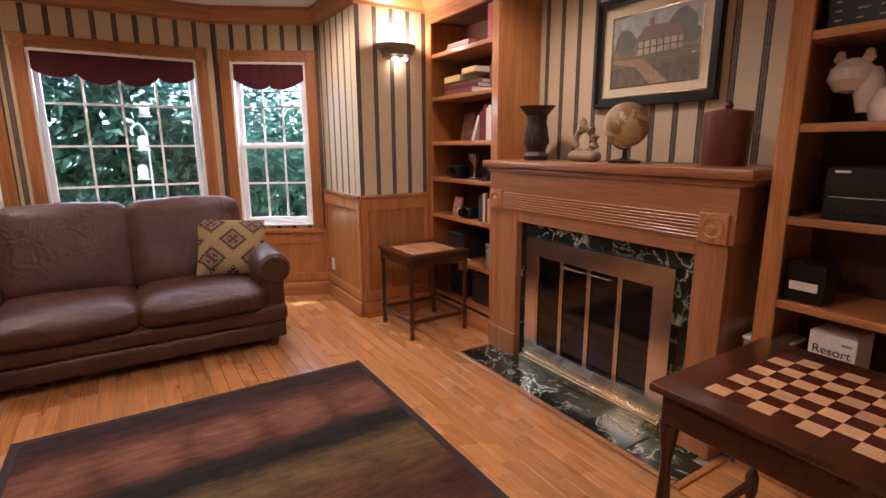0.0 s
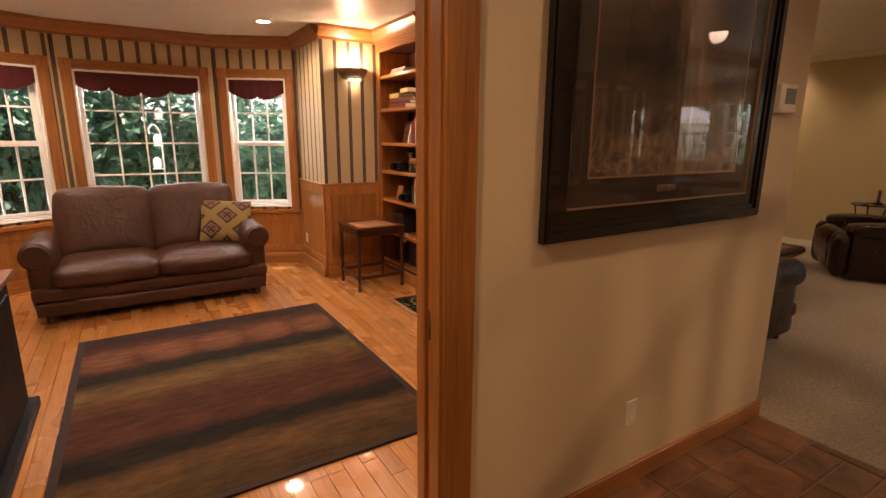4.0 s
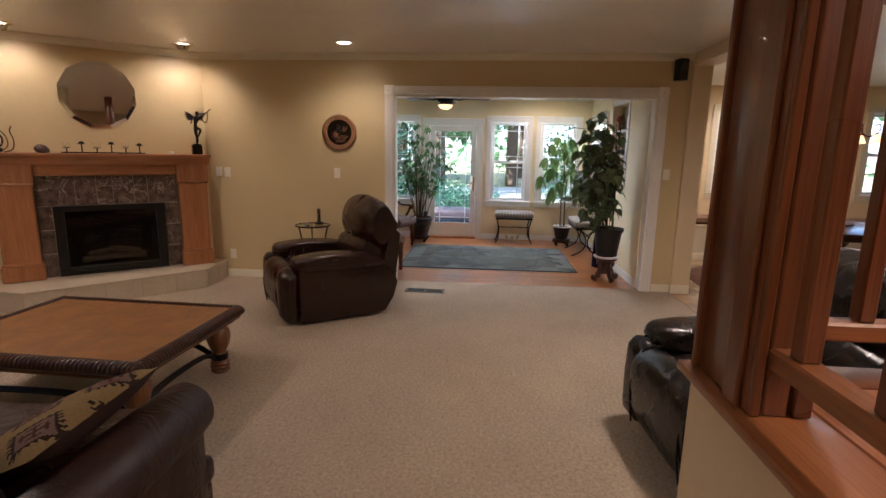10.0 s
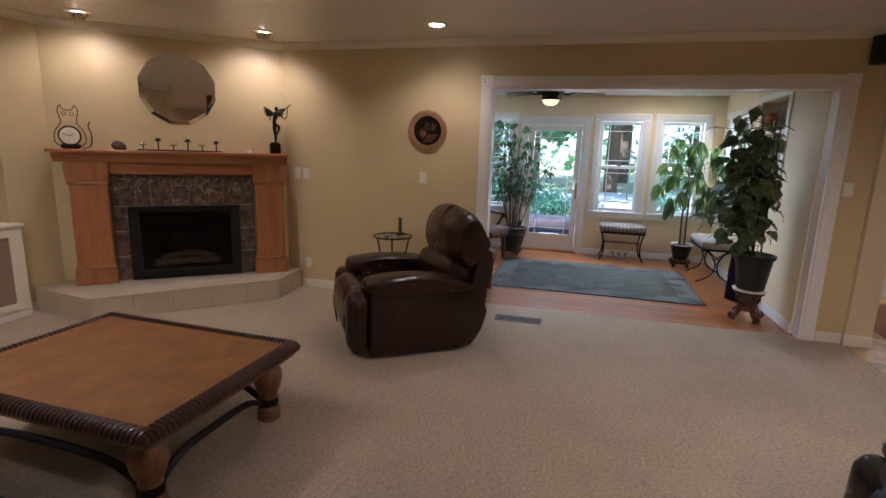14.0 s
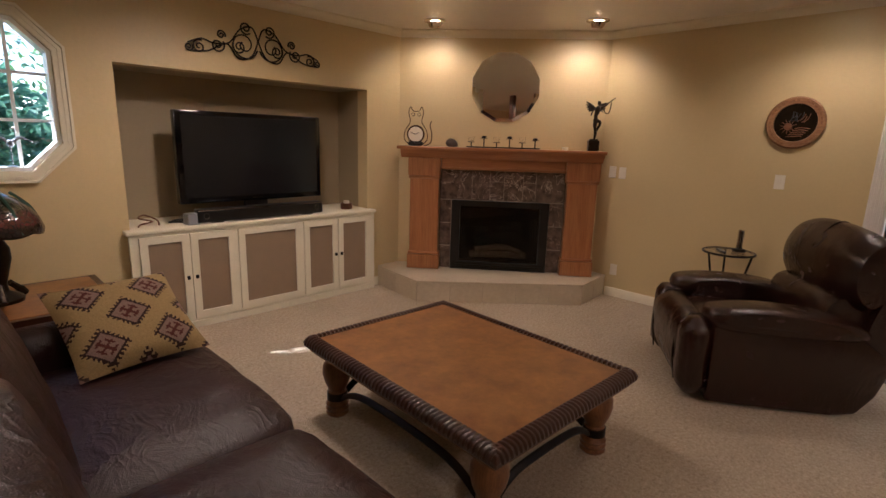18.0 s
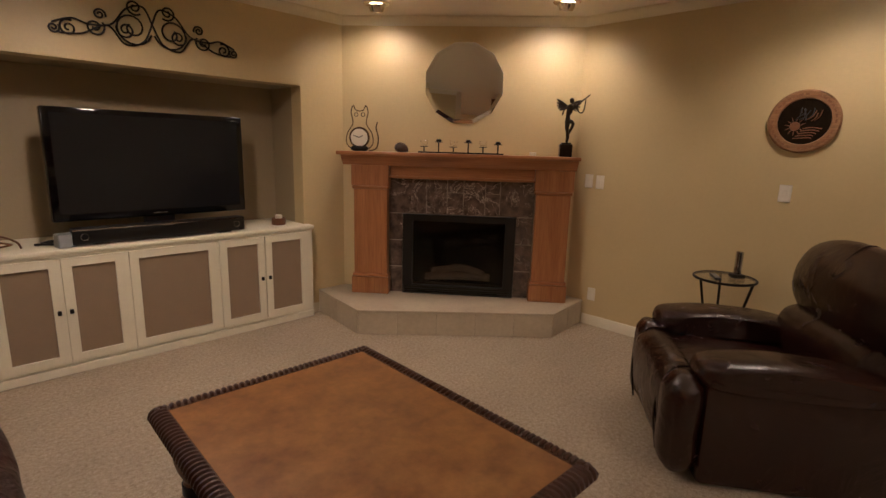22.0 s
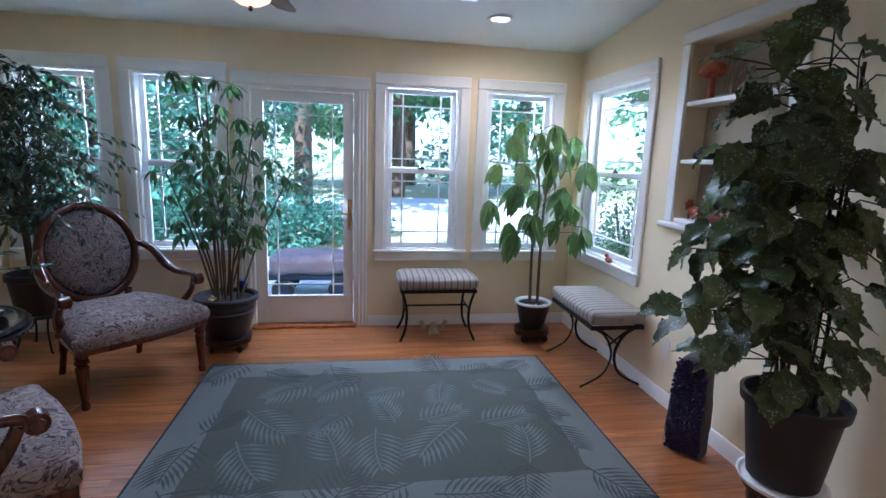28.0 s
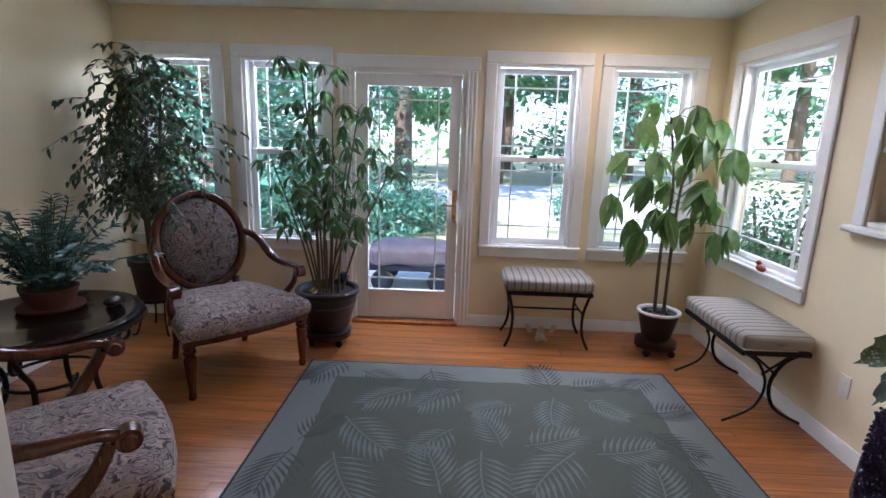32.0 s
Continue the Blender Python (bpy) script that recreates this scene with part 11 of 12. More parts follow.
for k in range(4):
    m = pose(0, 0, 0, 0, 0, 90 * k + 30)
    part("leg", tube(bmesh.new(), arc([(0.60, 0, 0.64), (0.42, 0, 0.40), (0.36, 0, 0.25), (0.46, 0, 0.08), (0.55, 0, 0.012)], 7), 0.017, 8), "bronze_iron", t, m=m)
    part("scroll", tube(bmesh.new(), spiral(0.50, 0.52, 0.09, 1.3, 3.0, 1), 0.010, 7), "bronze_iron", t, m=m)
part("ring", tube(bmesh.new(), [(0.365 * math.cos(a), 0.365 * math.sin(a), 0.25) for a in (2 * math.pi * k / 32 for k in range(32))], 0.011, 7, True), "bronze_iron", t)
t = thing("lazy_susan", pose(TCX + 0.05, TCY, 0.76), "round dark wooden turntable on the dining table", "turntable")
part("base", lathe(bmesh.new(), [(0.12, 0), (0.12, 0.012)], 28), "dark_wood", t)
part("plate", lathe(bmesh.new(), [(0.26, 0.0125), (0.285, 0.016), (0.29, 0.026), (0.28, 0.034), (0.25, 0.030)], 56), "dark_wood_x", t)

M["seat_cloth"] = plain("seat_cloth", rgb("6d5440"), 0.8, var=0.25, scale=14, fine=200, bump=0.4)
dc = thing("dining_chair", pose(0, 0, 0), "scrolled bronze iron dining chair with a brown padded seat", "chair", "chairs round the dining table")
part("seat_pad", cushion(bmesh.new(), -0.225, 0.225, -0.23, 0.22, 0.445, 0.505, 0.028, 0.012, 7), "seat_cloth", dc, "brown padded seat")
part("seat_frame", tube(bmesh.new(), [(-0.22, -0.22, 0.437), (0.22, -0.22, 0.437), (0.20, 0.22, 0.437), (-0.20, 0.22, 0.437)], 0.011, 7, True), "bronze_iron", dc)
for s in (-1, 1):
    part("back_post", tube(bmesh.new(), arc([(s * 0.20, 0.30, 0.0), (s * 0.20, 0.235, 0.22), (s * 0.205, 0.22, 0.44), (s * 0.215, 0.27, 0.75), (s * 0.225, 0.33, 1.0)], 6), 0.0125, 8), "bronze_iron", dc)
    part("finial", lathe(bmesh.new(), [(0.004, -0.005), (0.020, 0.008), (0.022, 0.02), (0.012, 0.036), (0.002, 0.04)], 12, (s * 0.226, 0.333, 1.0)), "bronze_iron", dc)
    part("front_leg", tube(bmesh.new(), arc([(s * 0.215, -0.215, 0.435), (s * 0.225, -0.255, 0.32), (s * 0.20, -0.22, 0.14), (s * 0.215, -0.25, 0.0)], 6), 0.0125, 8), "bronze_iron", dc)
    part("side_stretcher", tube(bmesh.new(), arc([(s * 0.20, -0.225, 0.16), (s * 0.16, 0.0, 0.20), (s * 0.20, 0.25, 0.16)], 6), 0.008, 6), "bronze_iron", dc)
part("scroll_stretcher", tube(bmesh.new(), spiral(0.0, 0.20, 0.07, 1.4, 2.0, 1), 0.008, 6), "bronze_iron", dc, m=pose(0, 0.02, 0, 0, 0, 90))
part("cross_stretcher", tube(bmesh.new(), arc([(-0.17, 0.01, 0.19), (0.0, 0.01, 0.135), (0.17, 0.01, 0.19)], 6), 0.008, 6), "bronze_iron", dc)
part("top_rail", tube(bmesh.new(), arc([(-0.222, 0.325, 0.965), (-0.08, 0.32, 0.95), (0.0, 0.32, 0.975), (0.08, 0.32, 0.95), (0.222, 0.325, 0.965)], 6), 0.010, 8), "bronze_iron", dc)
part("mid_rail", tube(bmesh.new(), [(-0.213, 0.30, 0.875), (0.213, 0.30, 0.875)], 0.009, 7), "bronze_iron", dc)
part("low_rail", tube(bmesh.new(), [(-0.205, 0.235, 0.535), (0.205, 0.235, 0.535)], 0.009, 7), "bronze_iron", dc)
for k in range(4):
    x = -0.12 + 0.08 * k
    part("back_bar", tube(bmesh.new(), [(x, 0.235, 0.535), (x, 0.268, 0.72), (x, 0.300, 0.875)], 0.006, 6), "bronze_iron", dc)
for s in (-1, 1):
    part("back_scroll", tube(bmesh.new(), spiral(s * 0.09, 0.918, 0.034, 1.2, 0.3, s), 0.006, 6), "bronze_iron", dc, m=pose(0, 0.31, 0))
for x, y, rz in ((8.46, -4.32, 8), (9.66, -5.30, 290), (7.90, -5.12, 96), (8.72, -5.92, 178)):
    copy_thing(dc, pose(x, y, 0.0145, 0, 0, rz))
for ob in [dc] + list(dc.children_recursive):
    bpy.data.objects.remove(ob)

# window bench
t = tagged(thing("window_bench", pose(0, 0, 0), "built-in cream window bench", "bench"), "", "", "", "structure")
part("front", box(10.15, 10.18, -8.1, -3.31, 0.0, 0.52), "cream", t)
part("seat_board", box(10.12, 10.598, -8.1, -3.31, 0.5205, 0.545, 0.005), "cream", t)
part("baseboard", box(10.136, 10.149, -8.1, -3.31, 0.0, 0.09, 0.004), "white", t)
M["bench_cloth"] = stripes("bench_cloth", rgb("8a6a4c"), [(0.0, 0.3, rgb("5f3d2a")), (0.45, 0.55, rgb("a58a66")), (0.7, 0.85, rgb("6f4a34"))], 0.11, 0.85)
for a, b in ((-5.60, -3.33), (-8.05, -5.62)):
    c = thing("bench_cushion", pose(0, 0, 0.5455), "long brown striped cushion on the window bench", "cushion", "window bench cushions")
    part("pad", cushion(bmesh.new(), 10.13, 10.59, a, b, 0, 0.11, 0.04, 0.012, 9), "bench_cloth", c)
t = thing("floor_vent", pose(10.1465, -4.74, 0.20), "white return-air grille in the bench front", "vent")
bm = ring(bmesh.new(), [(-0.11, -0.05), (0.11, -0.05), (0.11, 0.05), (-0.11, 0.05)], [(-0.14, -0.075), (0.14, -0.075), (0.14, 0.075), (-0.14, 0.075)], 0, 0.008)
part("frame", bm, "white", t, m=pose(-0.004, 0, 0, 0, 0, -90) @ pose(0, 0, 0, 90, 0, 0))
part("backing", box(-0.001, 0.002, -0.11, 0.11, -0.05, 0.05), "black", t)
for k in range(5):
    part("slat", box(-0.006, -0.002, -0.11, 0.11, -0.042 + 0.019 * k, -0.034 + 0.019 * k), "white", t)

# chandelier
t = thing("chandelier", pose(9.02, -5.25, 0), "scrolled iron chandelier with lit amber glass shades", "chandelier")
part("canopy", lathe(bmesh.new(), [(0.01, CEIL - 0.06), (0.05, CEIL - 0.035), (0.065, CEIL - 0.001)], 24), "bronze_iron", t)
part("chain", tube(bmesh.new(), [(0, 0, 2.22), (0, 0, CEIL - 0.055)], 0.007, 6), "bronze_iron", t)
part("column", lathe(bmesh.new(), [(0.004, 1.74), (0.02, 1.76), (0.012, 1.80), (0.03, 1.86), (0.035, 1.92), (0.014, 2.0), (0.022, 2.08), (0.028, 2.16), (0.008, 2.225)], 16), "bronze_iron", t)
for k in range(5):
    m = pose(0, 0, 0, 0, 0, 72 * k + 15)
    part("arm", tube(bmesh.new(), arc([(0.02, 0, 2.10), (0.10, 0, 2.02), (0.13, 0, 1.88), (0.22, 0, 1.84), (0.29, 0, 1.92), (0.27, 0, 1.99), (0.235, 0, 1.96)], 6), 0.008, 7), "bronze_iron", t, m=m)
    part("scroll", tube(bmesh.new(), spiral(0.10, 1.93, 0.05, 1.3, 1.0, 1), 0.006, 6), "bronze_iron", t, m=m)
    part("cup", lathe(bmesh.new(), [(0.008, 1.865), (0.03, 1.868), (0.034, 1.88)], 14, (0.275, 0, 0)), "bronze_iron", t, m=m)
    part("shade", lathe_open(bmesh.new(), [(0.026, 1.864), (0.045, 1.84), (0.06, 1.80), (0.072, 1.765)], 20, (0.275, 0, 0)), "amber_glass", t, "amber glass shade", m=m)

# things on the window stools
t = thing("sailboat_model", pose(10.54, -4.62, 1.0205), "small model sailboat on the window stool", "model boat")
part("hull", cushion(bmesh.new(), -0.015, 0.015, -0.05, 0.05, 0, 0.025, 0.012, 0.003, 4), "dark_wood", t)
part("mast", tube(bmesh.new(), [(0, 0, 0.02), (0, 0, 0.15)], 0.002, 5), "dark_wood", t)
part("sail", prism(bmesh.new(), [(0.004, 0.03), (0.045, 0.03), (0.004, 0.145)], -0.001, 0.001, m=pose(0, 0, 0, 90, 0, 90)), "black", t)
t = thing("candle_jar", pose(10.54, -5.62, 1.0205), "small glass jar with a dark lid on the window stool", "jar")
part("jar", lathe(bmesh.new(), [(0.025, 0), (0.03, 0.01), (0.03, 0.05)], 16), "plastic_white", t)
part("lid", lathe(bmesh.new(), [(0.031, 0.0505), (0.031, 0.068), (0.02, 0.07)], 16), "red_wood", t)
# ---- outdoors ----
GZ = -0.15
M["lawn"] = plain("lawn", rgb("a2a678"), 0.95, var=0.35, scale=0.8, fine=60, bump=0.4, c2=rgb("b3a877"))
M["concrete"] = plain("pale_concrete", rgb("cfccc4"), 0.85, var=0.15, scale=1.2, fine=80, bump=0.2)
bm = bmesh.new()
bx(bm, -160, 160, -160, 160, GZ - 1.0, GZ)
setting("ground", bm, "lawn", "lawn and leaf litter round the house")
setting("pavement", box(11.62, 15.6, -3.4, 3.2, GZ - 0.3, GZ + 0.012, 0.01), "concrete", "pale concrete patio outside the sunroom door")
# widened in pale concrete to stand in for ground bleached by the sun
setting("road", prism(bmesh.new(), [(20.5, 40), (26.0, 40), (28.0, -4), (27.0, -40), (16.5, -40), (15.8, -9), (17.6, -2.2), (20.5, 0.5)], GZ - 0.3, GZ + 0.010), "concrete", "pale driveway beyond the garden, widened to stand for glaring sunlit ground")
# roof eaves; the north and bay ones are unseen, added to block sun
M["soffit"] = plain("soffit", rgb("b9b3a4"), 0.7, var=0.1, scale=2)
setting("eave_north", box(1.75, 8.40, TV_Y + 0.18, TV_Y + 0.66, 2.45, 2.60), "soffit", "unseen eave added to cut the sun at the octagon window")
setting("eave_bay", box(-2.4, 1.74, 4.95, 6.35, 2.66, 2.80), "soffit", "unseen eave added to keep the sun out of the bay")
setting("eave_east", box(SUN_X + 0.15, SUN_X + 0.62, SUN_Y0 - 0.6, SUN_Y1 + 0.5, 2.36, 2.46), "soffit", "painted roof eave along the sunroom")


def leaf_cards(n_, rnd, place, size):
    """Many small folded leaves at once; place gives a point and a way out."""
    verts, faces = [], []
    for _ in range(n_):
        p, d = place()
        d = (Vector(d) + Vector((rnd.uniform(-0.8, 0.8), rnd.uniform(-0.8, 0.8), rnd.uniform(-0.9, 0.4)))).normalized()
        side = d.cross(Vector((rnd.uniform(-1, 1), rnd.uniform(-1, 1), 1))).normalized()
        up = side.cross(d)
        l = size * rnd.uniform(0.6, 1.4)
        w = l * rnd.uniform(0.22, 0.34)
        k = len(verts)
        verts += [p, p + d * l * 0.5 + side * w + up * l * 0.06, p + d * l - up * l * 0.10, p + d * l * 0.5 - side * w + up * l * 0.06]
        faces += [(k, k + 1, k + 2), (k, k + 2, k + 3)]
    me = bpy.data.meshes.new("foliage")
    me.from_pydata([tuple(v) for v in verts], [], faces)
    return me


def cards_part(name, me, material, parent, label):
    me.materials.append(M[material])
    ob = new(name, me)
    ob.parent = parent
    return tagged(ob, label, "", "", "stuff")


def broad_tree(m, seed, height, spread, leaves, size, material, label, trunk_r=0.16, low=0.3):
    rnd = random.Random(seed)
    t = thing("tree", m, label, "tree", "garden trees")
    bend = [Vector((rnd.uniform(-0.3, 0.3) * f, rnd.uniform(-0.3, 0.3) * f, height * 0.86 * f)) for f in (0, 0.2, 0.45, 0.7, 1.0)]
    p = arc(bend, 5)
    part("trunk", tube(bmesh.new(), p, [trunk_r * (1 - 0.8 * i / (len(p) - 1)) for i in range(len(p))], 10), "bark", t)
    clumps = []
    for i in range(int(len(p) * low), len(p)):
        for b in range(3):
            u, f = rnd.uniform(0, 6.28), i / len(p)
            l = spread * rnd.uniform(0.45, 1.0) * (1.15 - 0.75 * f)
            q = p[i] + Vector((l * math.cos(u), l * math.sin(u), rnd.uniform(-0.1, 0.5) * l))
            br = [p[i], (p[i] + q) / 2 + Vector((0, 0, 0.12 * l)), q]
            part("limb", tube(bmesh.new(), br, [trunk_r * 0.3, trunk_r * 0.18, trunk_r * 0.05], 5), "bark", t)
            clumps += [(q, l * 0.42 + 0.2), ((p[i] + q * 2) / 3, l * 0.34 + 0.15)]

    def place():
        c, r = rnd.choice(clumps)
        d = Vector((rnd.gauss(0, 1), rnd.gauss(0, 1), rnd.gauss(0, 0.6)))
        return c + d * r * 0.5, d

    cards_part("crown", leaf_cards(leaves, rnd, place, size), material, t, "loose leafy crown")
    return t


def pine(m, seed, height, leaves, label, trunk_r=0.28):
    rnd = random.Random(seed)
    t = thing("tree", m, label, "tree", "garden trees")
    part("trunk", tube(bmesh.new(), [(0, 0, 0), (0.05, 0.0, height * 0.4), (0, 0.08, height)], [trunk_r, trunk_r * 0.75, trunk_r * 0.2], 12), "bark", t)
    boughs = []
    for k in range(22):
        z = height * (0.22 + 0.76 * k / 22)
        u = 2.4 * k
        l = (1 - 0.75 * k / 22) * height * 0.24 * rnd.uniform(0.7, 1.1)
        q = Vector((l * math.cos(u), l * math.sin(u), z - 0.18 * l))
        part("limb", tube(bmesh.new(), [(0, 0, z), Vector((q.x * 0.5, q.y * 0.5, z + 0.03 * l)), q], [0.05, 0.03, 0.012], 5), "bark", t)
        boughs.append((Vector((0, 0, z)), q))

    def place():
        a, b = rnd.choice(boughs)
        f = rnd.uniform(0.25, 1.05)
        w = 0.30 * (b - a).length * (1.1 - 0.6 * f)
        return a.lerp(b, f) + Vector((rnd.gauss(0, w), rnd.gauss(0, w), rnd.gauss(-0.1, 0.16))), (b - a).normalized()

    cards_part("crown", leaf_cards(leaves, rnd, place, 0.34), "wood_leaf", t, "drooping evergreen boughs")
    return t


def shrub(m, seed, r, h, leaves, size, material, label):
    rnd = random.Random(seed)
    t = thing("shrub", m, label, "shrub", "garden shrubs")
    balls = [(Vector((rnd.uniform(-0.6, 0.6) * r, rnd.uniform(-0.6, 0.6) * r, h * rnd.uniform(0.25, 0.8))), rnd.uniform(0.3, 0.5) * r) for _ in range(11)]
    bm = bmesh.new()
    for c, q in balls:
        tube(bm, arc([(c.x * 0.15, c.y * 0.15, 0), (c.x * 0.6, c.y * 0.6, c.z * 0.5), tuple(c)], 3), 0.018, 5)
    tagged(part("stem_cluster", bm, "bark", t), "thin stems", "", "", "stuff")

    def place():
        c, q = rnd.choice(balls)
        d = Vector((rnd.gauss(0, 1), rnd.gauss(0, 1), rnd.gauss(0, 0.8))).normalized()
        p = c + d * q * rnd.uniform(0.55, 1.1)
        p.z = max(0.05, min(h, p.z))
        return p, d

    cards_part("foliage", leaf_cards(leaves, rnd, place, size), material, t, "dense glossy leaves")
    return t


rnd = random.Random(404)
big = broad_tree(pose(15.4, 3.4, GZ, 0, 0, 20), 1, 7.0, 2.4, 3800, 0.17, "shrub_leaf", "leafy green tree close to the sunroom", 0.13, 0.1)
for x, y, s, r in ((17.5, 6.2, 1.1, 80), (21.0, 8.5, 1.3, 160), (19.2, 1.9, 0.8, 220), (30.0, -6.0, 1.5, 40), (31.0, 9.0, 1.5, 250)):
    copy_thing(big, pose(x, y, GZ, 0, 0, r) @ Matrix.Diagonal((s, s, s, 1)))
fir = pine(pose(22.3, 1.05, GZ, 0, 0, 0), 2, 15.0, 5200, "tall evergreen tree with a straight trunk")
for x, y, s, r in ((27.0, 3.4, 1.15, 70), (29.0, -2.2, 1.2, 140), (33.0, -9.0, 1.3, 200), (35.0, 5.0, 1.3, 260), (26.5, 10.5, 1.2, 100), (36.0, -19.0, 1.4, 310), (38.0, -3.5, 1.4, 60)):
    copy_thing(fir, pose(x, y, GZ, 0, 0, r) @ Matrix.Diagonal((s, s, s, 1)))
bush = shrub(pose(14.2, 2.2, GZ), 7, 0.95, 1.25, 1500, 0.13, "shrub_leaf", "low spreading evergreen shrub by the patio")
for x, y, s, r in ((15.4, 0.85, 0.8, 40), (16.6, 0.1, 0.75, 120), (16.2, 1.7, 1.0, 200), (13.6, 3.6, 1.1, 280), (17.6, -0.9, 0.5, 75), (16.8, 3.0, 1.3, 15), (18.4, -3.2, 0.6, 160), (12.9, 4.6, 1.3, 320)):
    copy_thing(bush, pose(x, y, GZ, 0, 0, r) @ Matrix.Diagonal((s, s, s, 1)))
rounded = shrub(pose(13.5, -4.4, GZ), 8, 0.8, 1.55, 2200, 0.07, "wood_leaf", "clipped rounded bush outside the side window")
copy_thing(rounded, pose(14.8, -7.9, GZ, 0, 0, 90) @ Matrix.Diagonal((1.3, 1.3, 0.55, 1)))
copy_thing(rounded, pose(14.6, -6.2, GZ, 0, 0, 190) @ Matrix.Diagonal((0.9, 0.9, 0.7, 1)))
# rhododendrons outside the study and the octagon window
rhodo = shrub(pose(0.5, 7.5, GZ, 0, 0, 0), 9, 1.5, 3.2, 2300, 0.19, "shrub_leaf", "tall dense rhododendron outside the study")
for x, y, s, r in ((-1.6, 7.3, 1.0, 70), (2.3, 8.0, 0.85, 150), (-3.4, 6.6, 1.05, 230), (4.3, 8.2, 0.85, 310), (6.4, 8.4, 0.9, 45)):
    copy_thing(rhodo, pose(x, y, GZ, 0, 0, r) @ Matrix.Diagonal((s, s, s, 1)))
for x, y, s, r in ((2.6, 17.0, 1.4, 140), (-7.0, 15.0, 1.4, 300), (12.0, 15.0, 1.4, 15)):
    copy_thing(big, pose(x, y, GZ, 0, 0, r) @ Matrix.Diagonal((s, s, s, 1)))
# added tree; its unseen high crown filters the sun before the skylights
broad_tree(pose(-1.7, 7.7, GZ), 15, 21.0, 4.2, 2600, 0.46, "wood_leaf", "tall tree added beside the study, its unseen high crown filtering the sun", 0.26, 0.58)
# board fence behind the shrubs
t = thing("fence", pose(0, 0, GZ), "weathered board fence behind the shrubs", "fence")
M["fence_wood"] = timber("fence_wood", rgb("5b4a3b"), rgb("8d7861"), 0.8, 2, 1.0)
for k in range(42):
    part("board", box(-3.0 + 0.2 * k, -2.81 + 0.2 * k, 11.6, 11.62, 0.05, 1.7 - 0.01 * (k % 3), 0.003), "fence_wood", t)
for k in range(5):
    part("post", box(-3.0 + 2.1 * k, -2.9 + 2.1 * k, 11.62, 11.72, 0.0, 1.75), "fence_wood", t)
part("rail", box(-3.0, 5.4, 11.6205, 11.66, 0.4, 0.5), "fence_wood", t)

# bird feeders on a white crook
t = thing("feeder_pole", pose(0.22, 5.75, GZ), "white metal shepherd's crook pole", "garden pole")
part("pole", tube(bmesh.new(), arc([(0, 0, 0), (0, 0, 0.9), (0, 0, 1.60), (-0.02, 0, 1.74), (-0.07, 0, 1.79), (-0.12, 0, 1.74), (-0.115, 0, 1.68)], 6), 0.009, 7), "white", t)
M["feeder_plastic"] = plain("feeder_plastic", rgb("d9dcdc"), 0.15, var=0.05, bump=0)
for x, z in ((0.09, 1.86), (0.05, 1.55), (0.02, 1.28)):
    o = thing("bird_feeder", pose(0.22 + x - 0.09, 5.66, GZ + z), "clear plastic hanging bird feeder", "bird feeder", "hanging bird feeders")
    part("tube", lathe(bmesh.new(), [(0.035, 0), (0.045, 0.01), (0.045, 0.09), (0.03, 0.12), (0.006, 0.13)], 16), "feeder_plastic", o)
    part("tray", lathe(bmesh.new(), [(0.055, -0.012), (0.06, -0.002), (0.04, -0.0005)], 16), "white", o)
    part("hanger", tube(bmesh.new(), [(0, 0, 0.128), (0, 0.045, 0.20), (0, 0.09, 0.21)], 0.003, 5), "iron", o)

# covered garden cart outside the door
t = thing("garden_cart", pose(13.05, -0.08, GZ + 0.0125), "dark blue garden cart with a mauve tarpaulin over its load", "cart")
M["cart_paint"] = plain("cart_paint", rgb("2a3448"), 0.4, 0.2, var=0.2, scale=12)
M["tarpaulin"] = plain("tarpaulin", rgb("86808c"), 0.6, var=0.3, scale=6, c2=rgb("5a4450"), bump=0.5)
part("bed", box(-0.30, 0.30, -0.52, 0.50, 0.24, 0.30, 0.01), "cart_paint", t)
part("cover", cushion(bmesh.new(), -0.31, 0.31, -0.50, 0.44, 0.3005, 0.50, 0.05, 0.03, 9, wob=0.03), "tarpaulin", t, "mauve folded tarpaulin")
part("fold", cushion(bmesh.new(), -0.318, -0.24, -0.48, 0.40, 0.36, 0.42, 0.025, 0.006, 8, wob=0.02), "red_wood", t, "dark red fold")
for x in (-0.27, 0.27):
    for y in (-0.33, 0.30):
        w = part("wheel", lathe(bmesh.new(), [(0.05, -0.035), (0.11, -0.035), (0.125, -0.02), (0.125, 0.02), (0.11, 0.035), (0.05, 0.035)], 28, m=Matrix.Translation((x, y, 0.125)) @ pose(0, 0, 0, 0, 90, 0)), "black", t)
        part("rim", lathe(bmesh.new(), [(0.02, -0.04), (0.065, -0.038), (0.065, 0.038), (0.02, 0.04)], 20, m=Matrix.Translation((x, y, 0.125)) @ pose(0, 0, 0, 0, 90, 0)), "cart_paint", w)
for y in (-0.33, 0.30):
    part("axle", tube(bmesh.new(), [(-0.27, y, 0.125), (0.27, y, 0.125)], 0.014, 8), "iron", t)
    part("bracket", box(-0.02, 0.02, y - 0.02, y + 0.02, 0.125, 0.2395), "iron", t)
part("handle", tube(bmesh.new(), [(0, 0.48, 0.26), (0, 0.80, 0.55), (0, 0.95, 0.72)], 0.012, 8), "cart_paint", t)

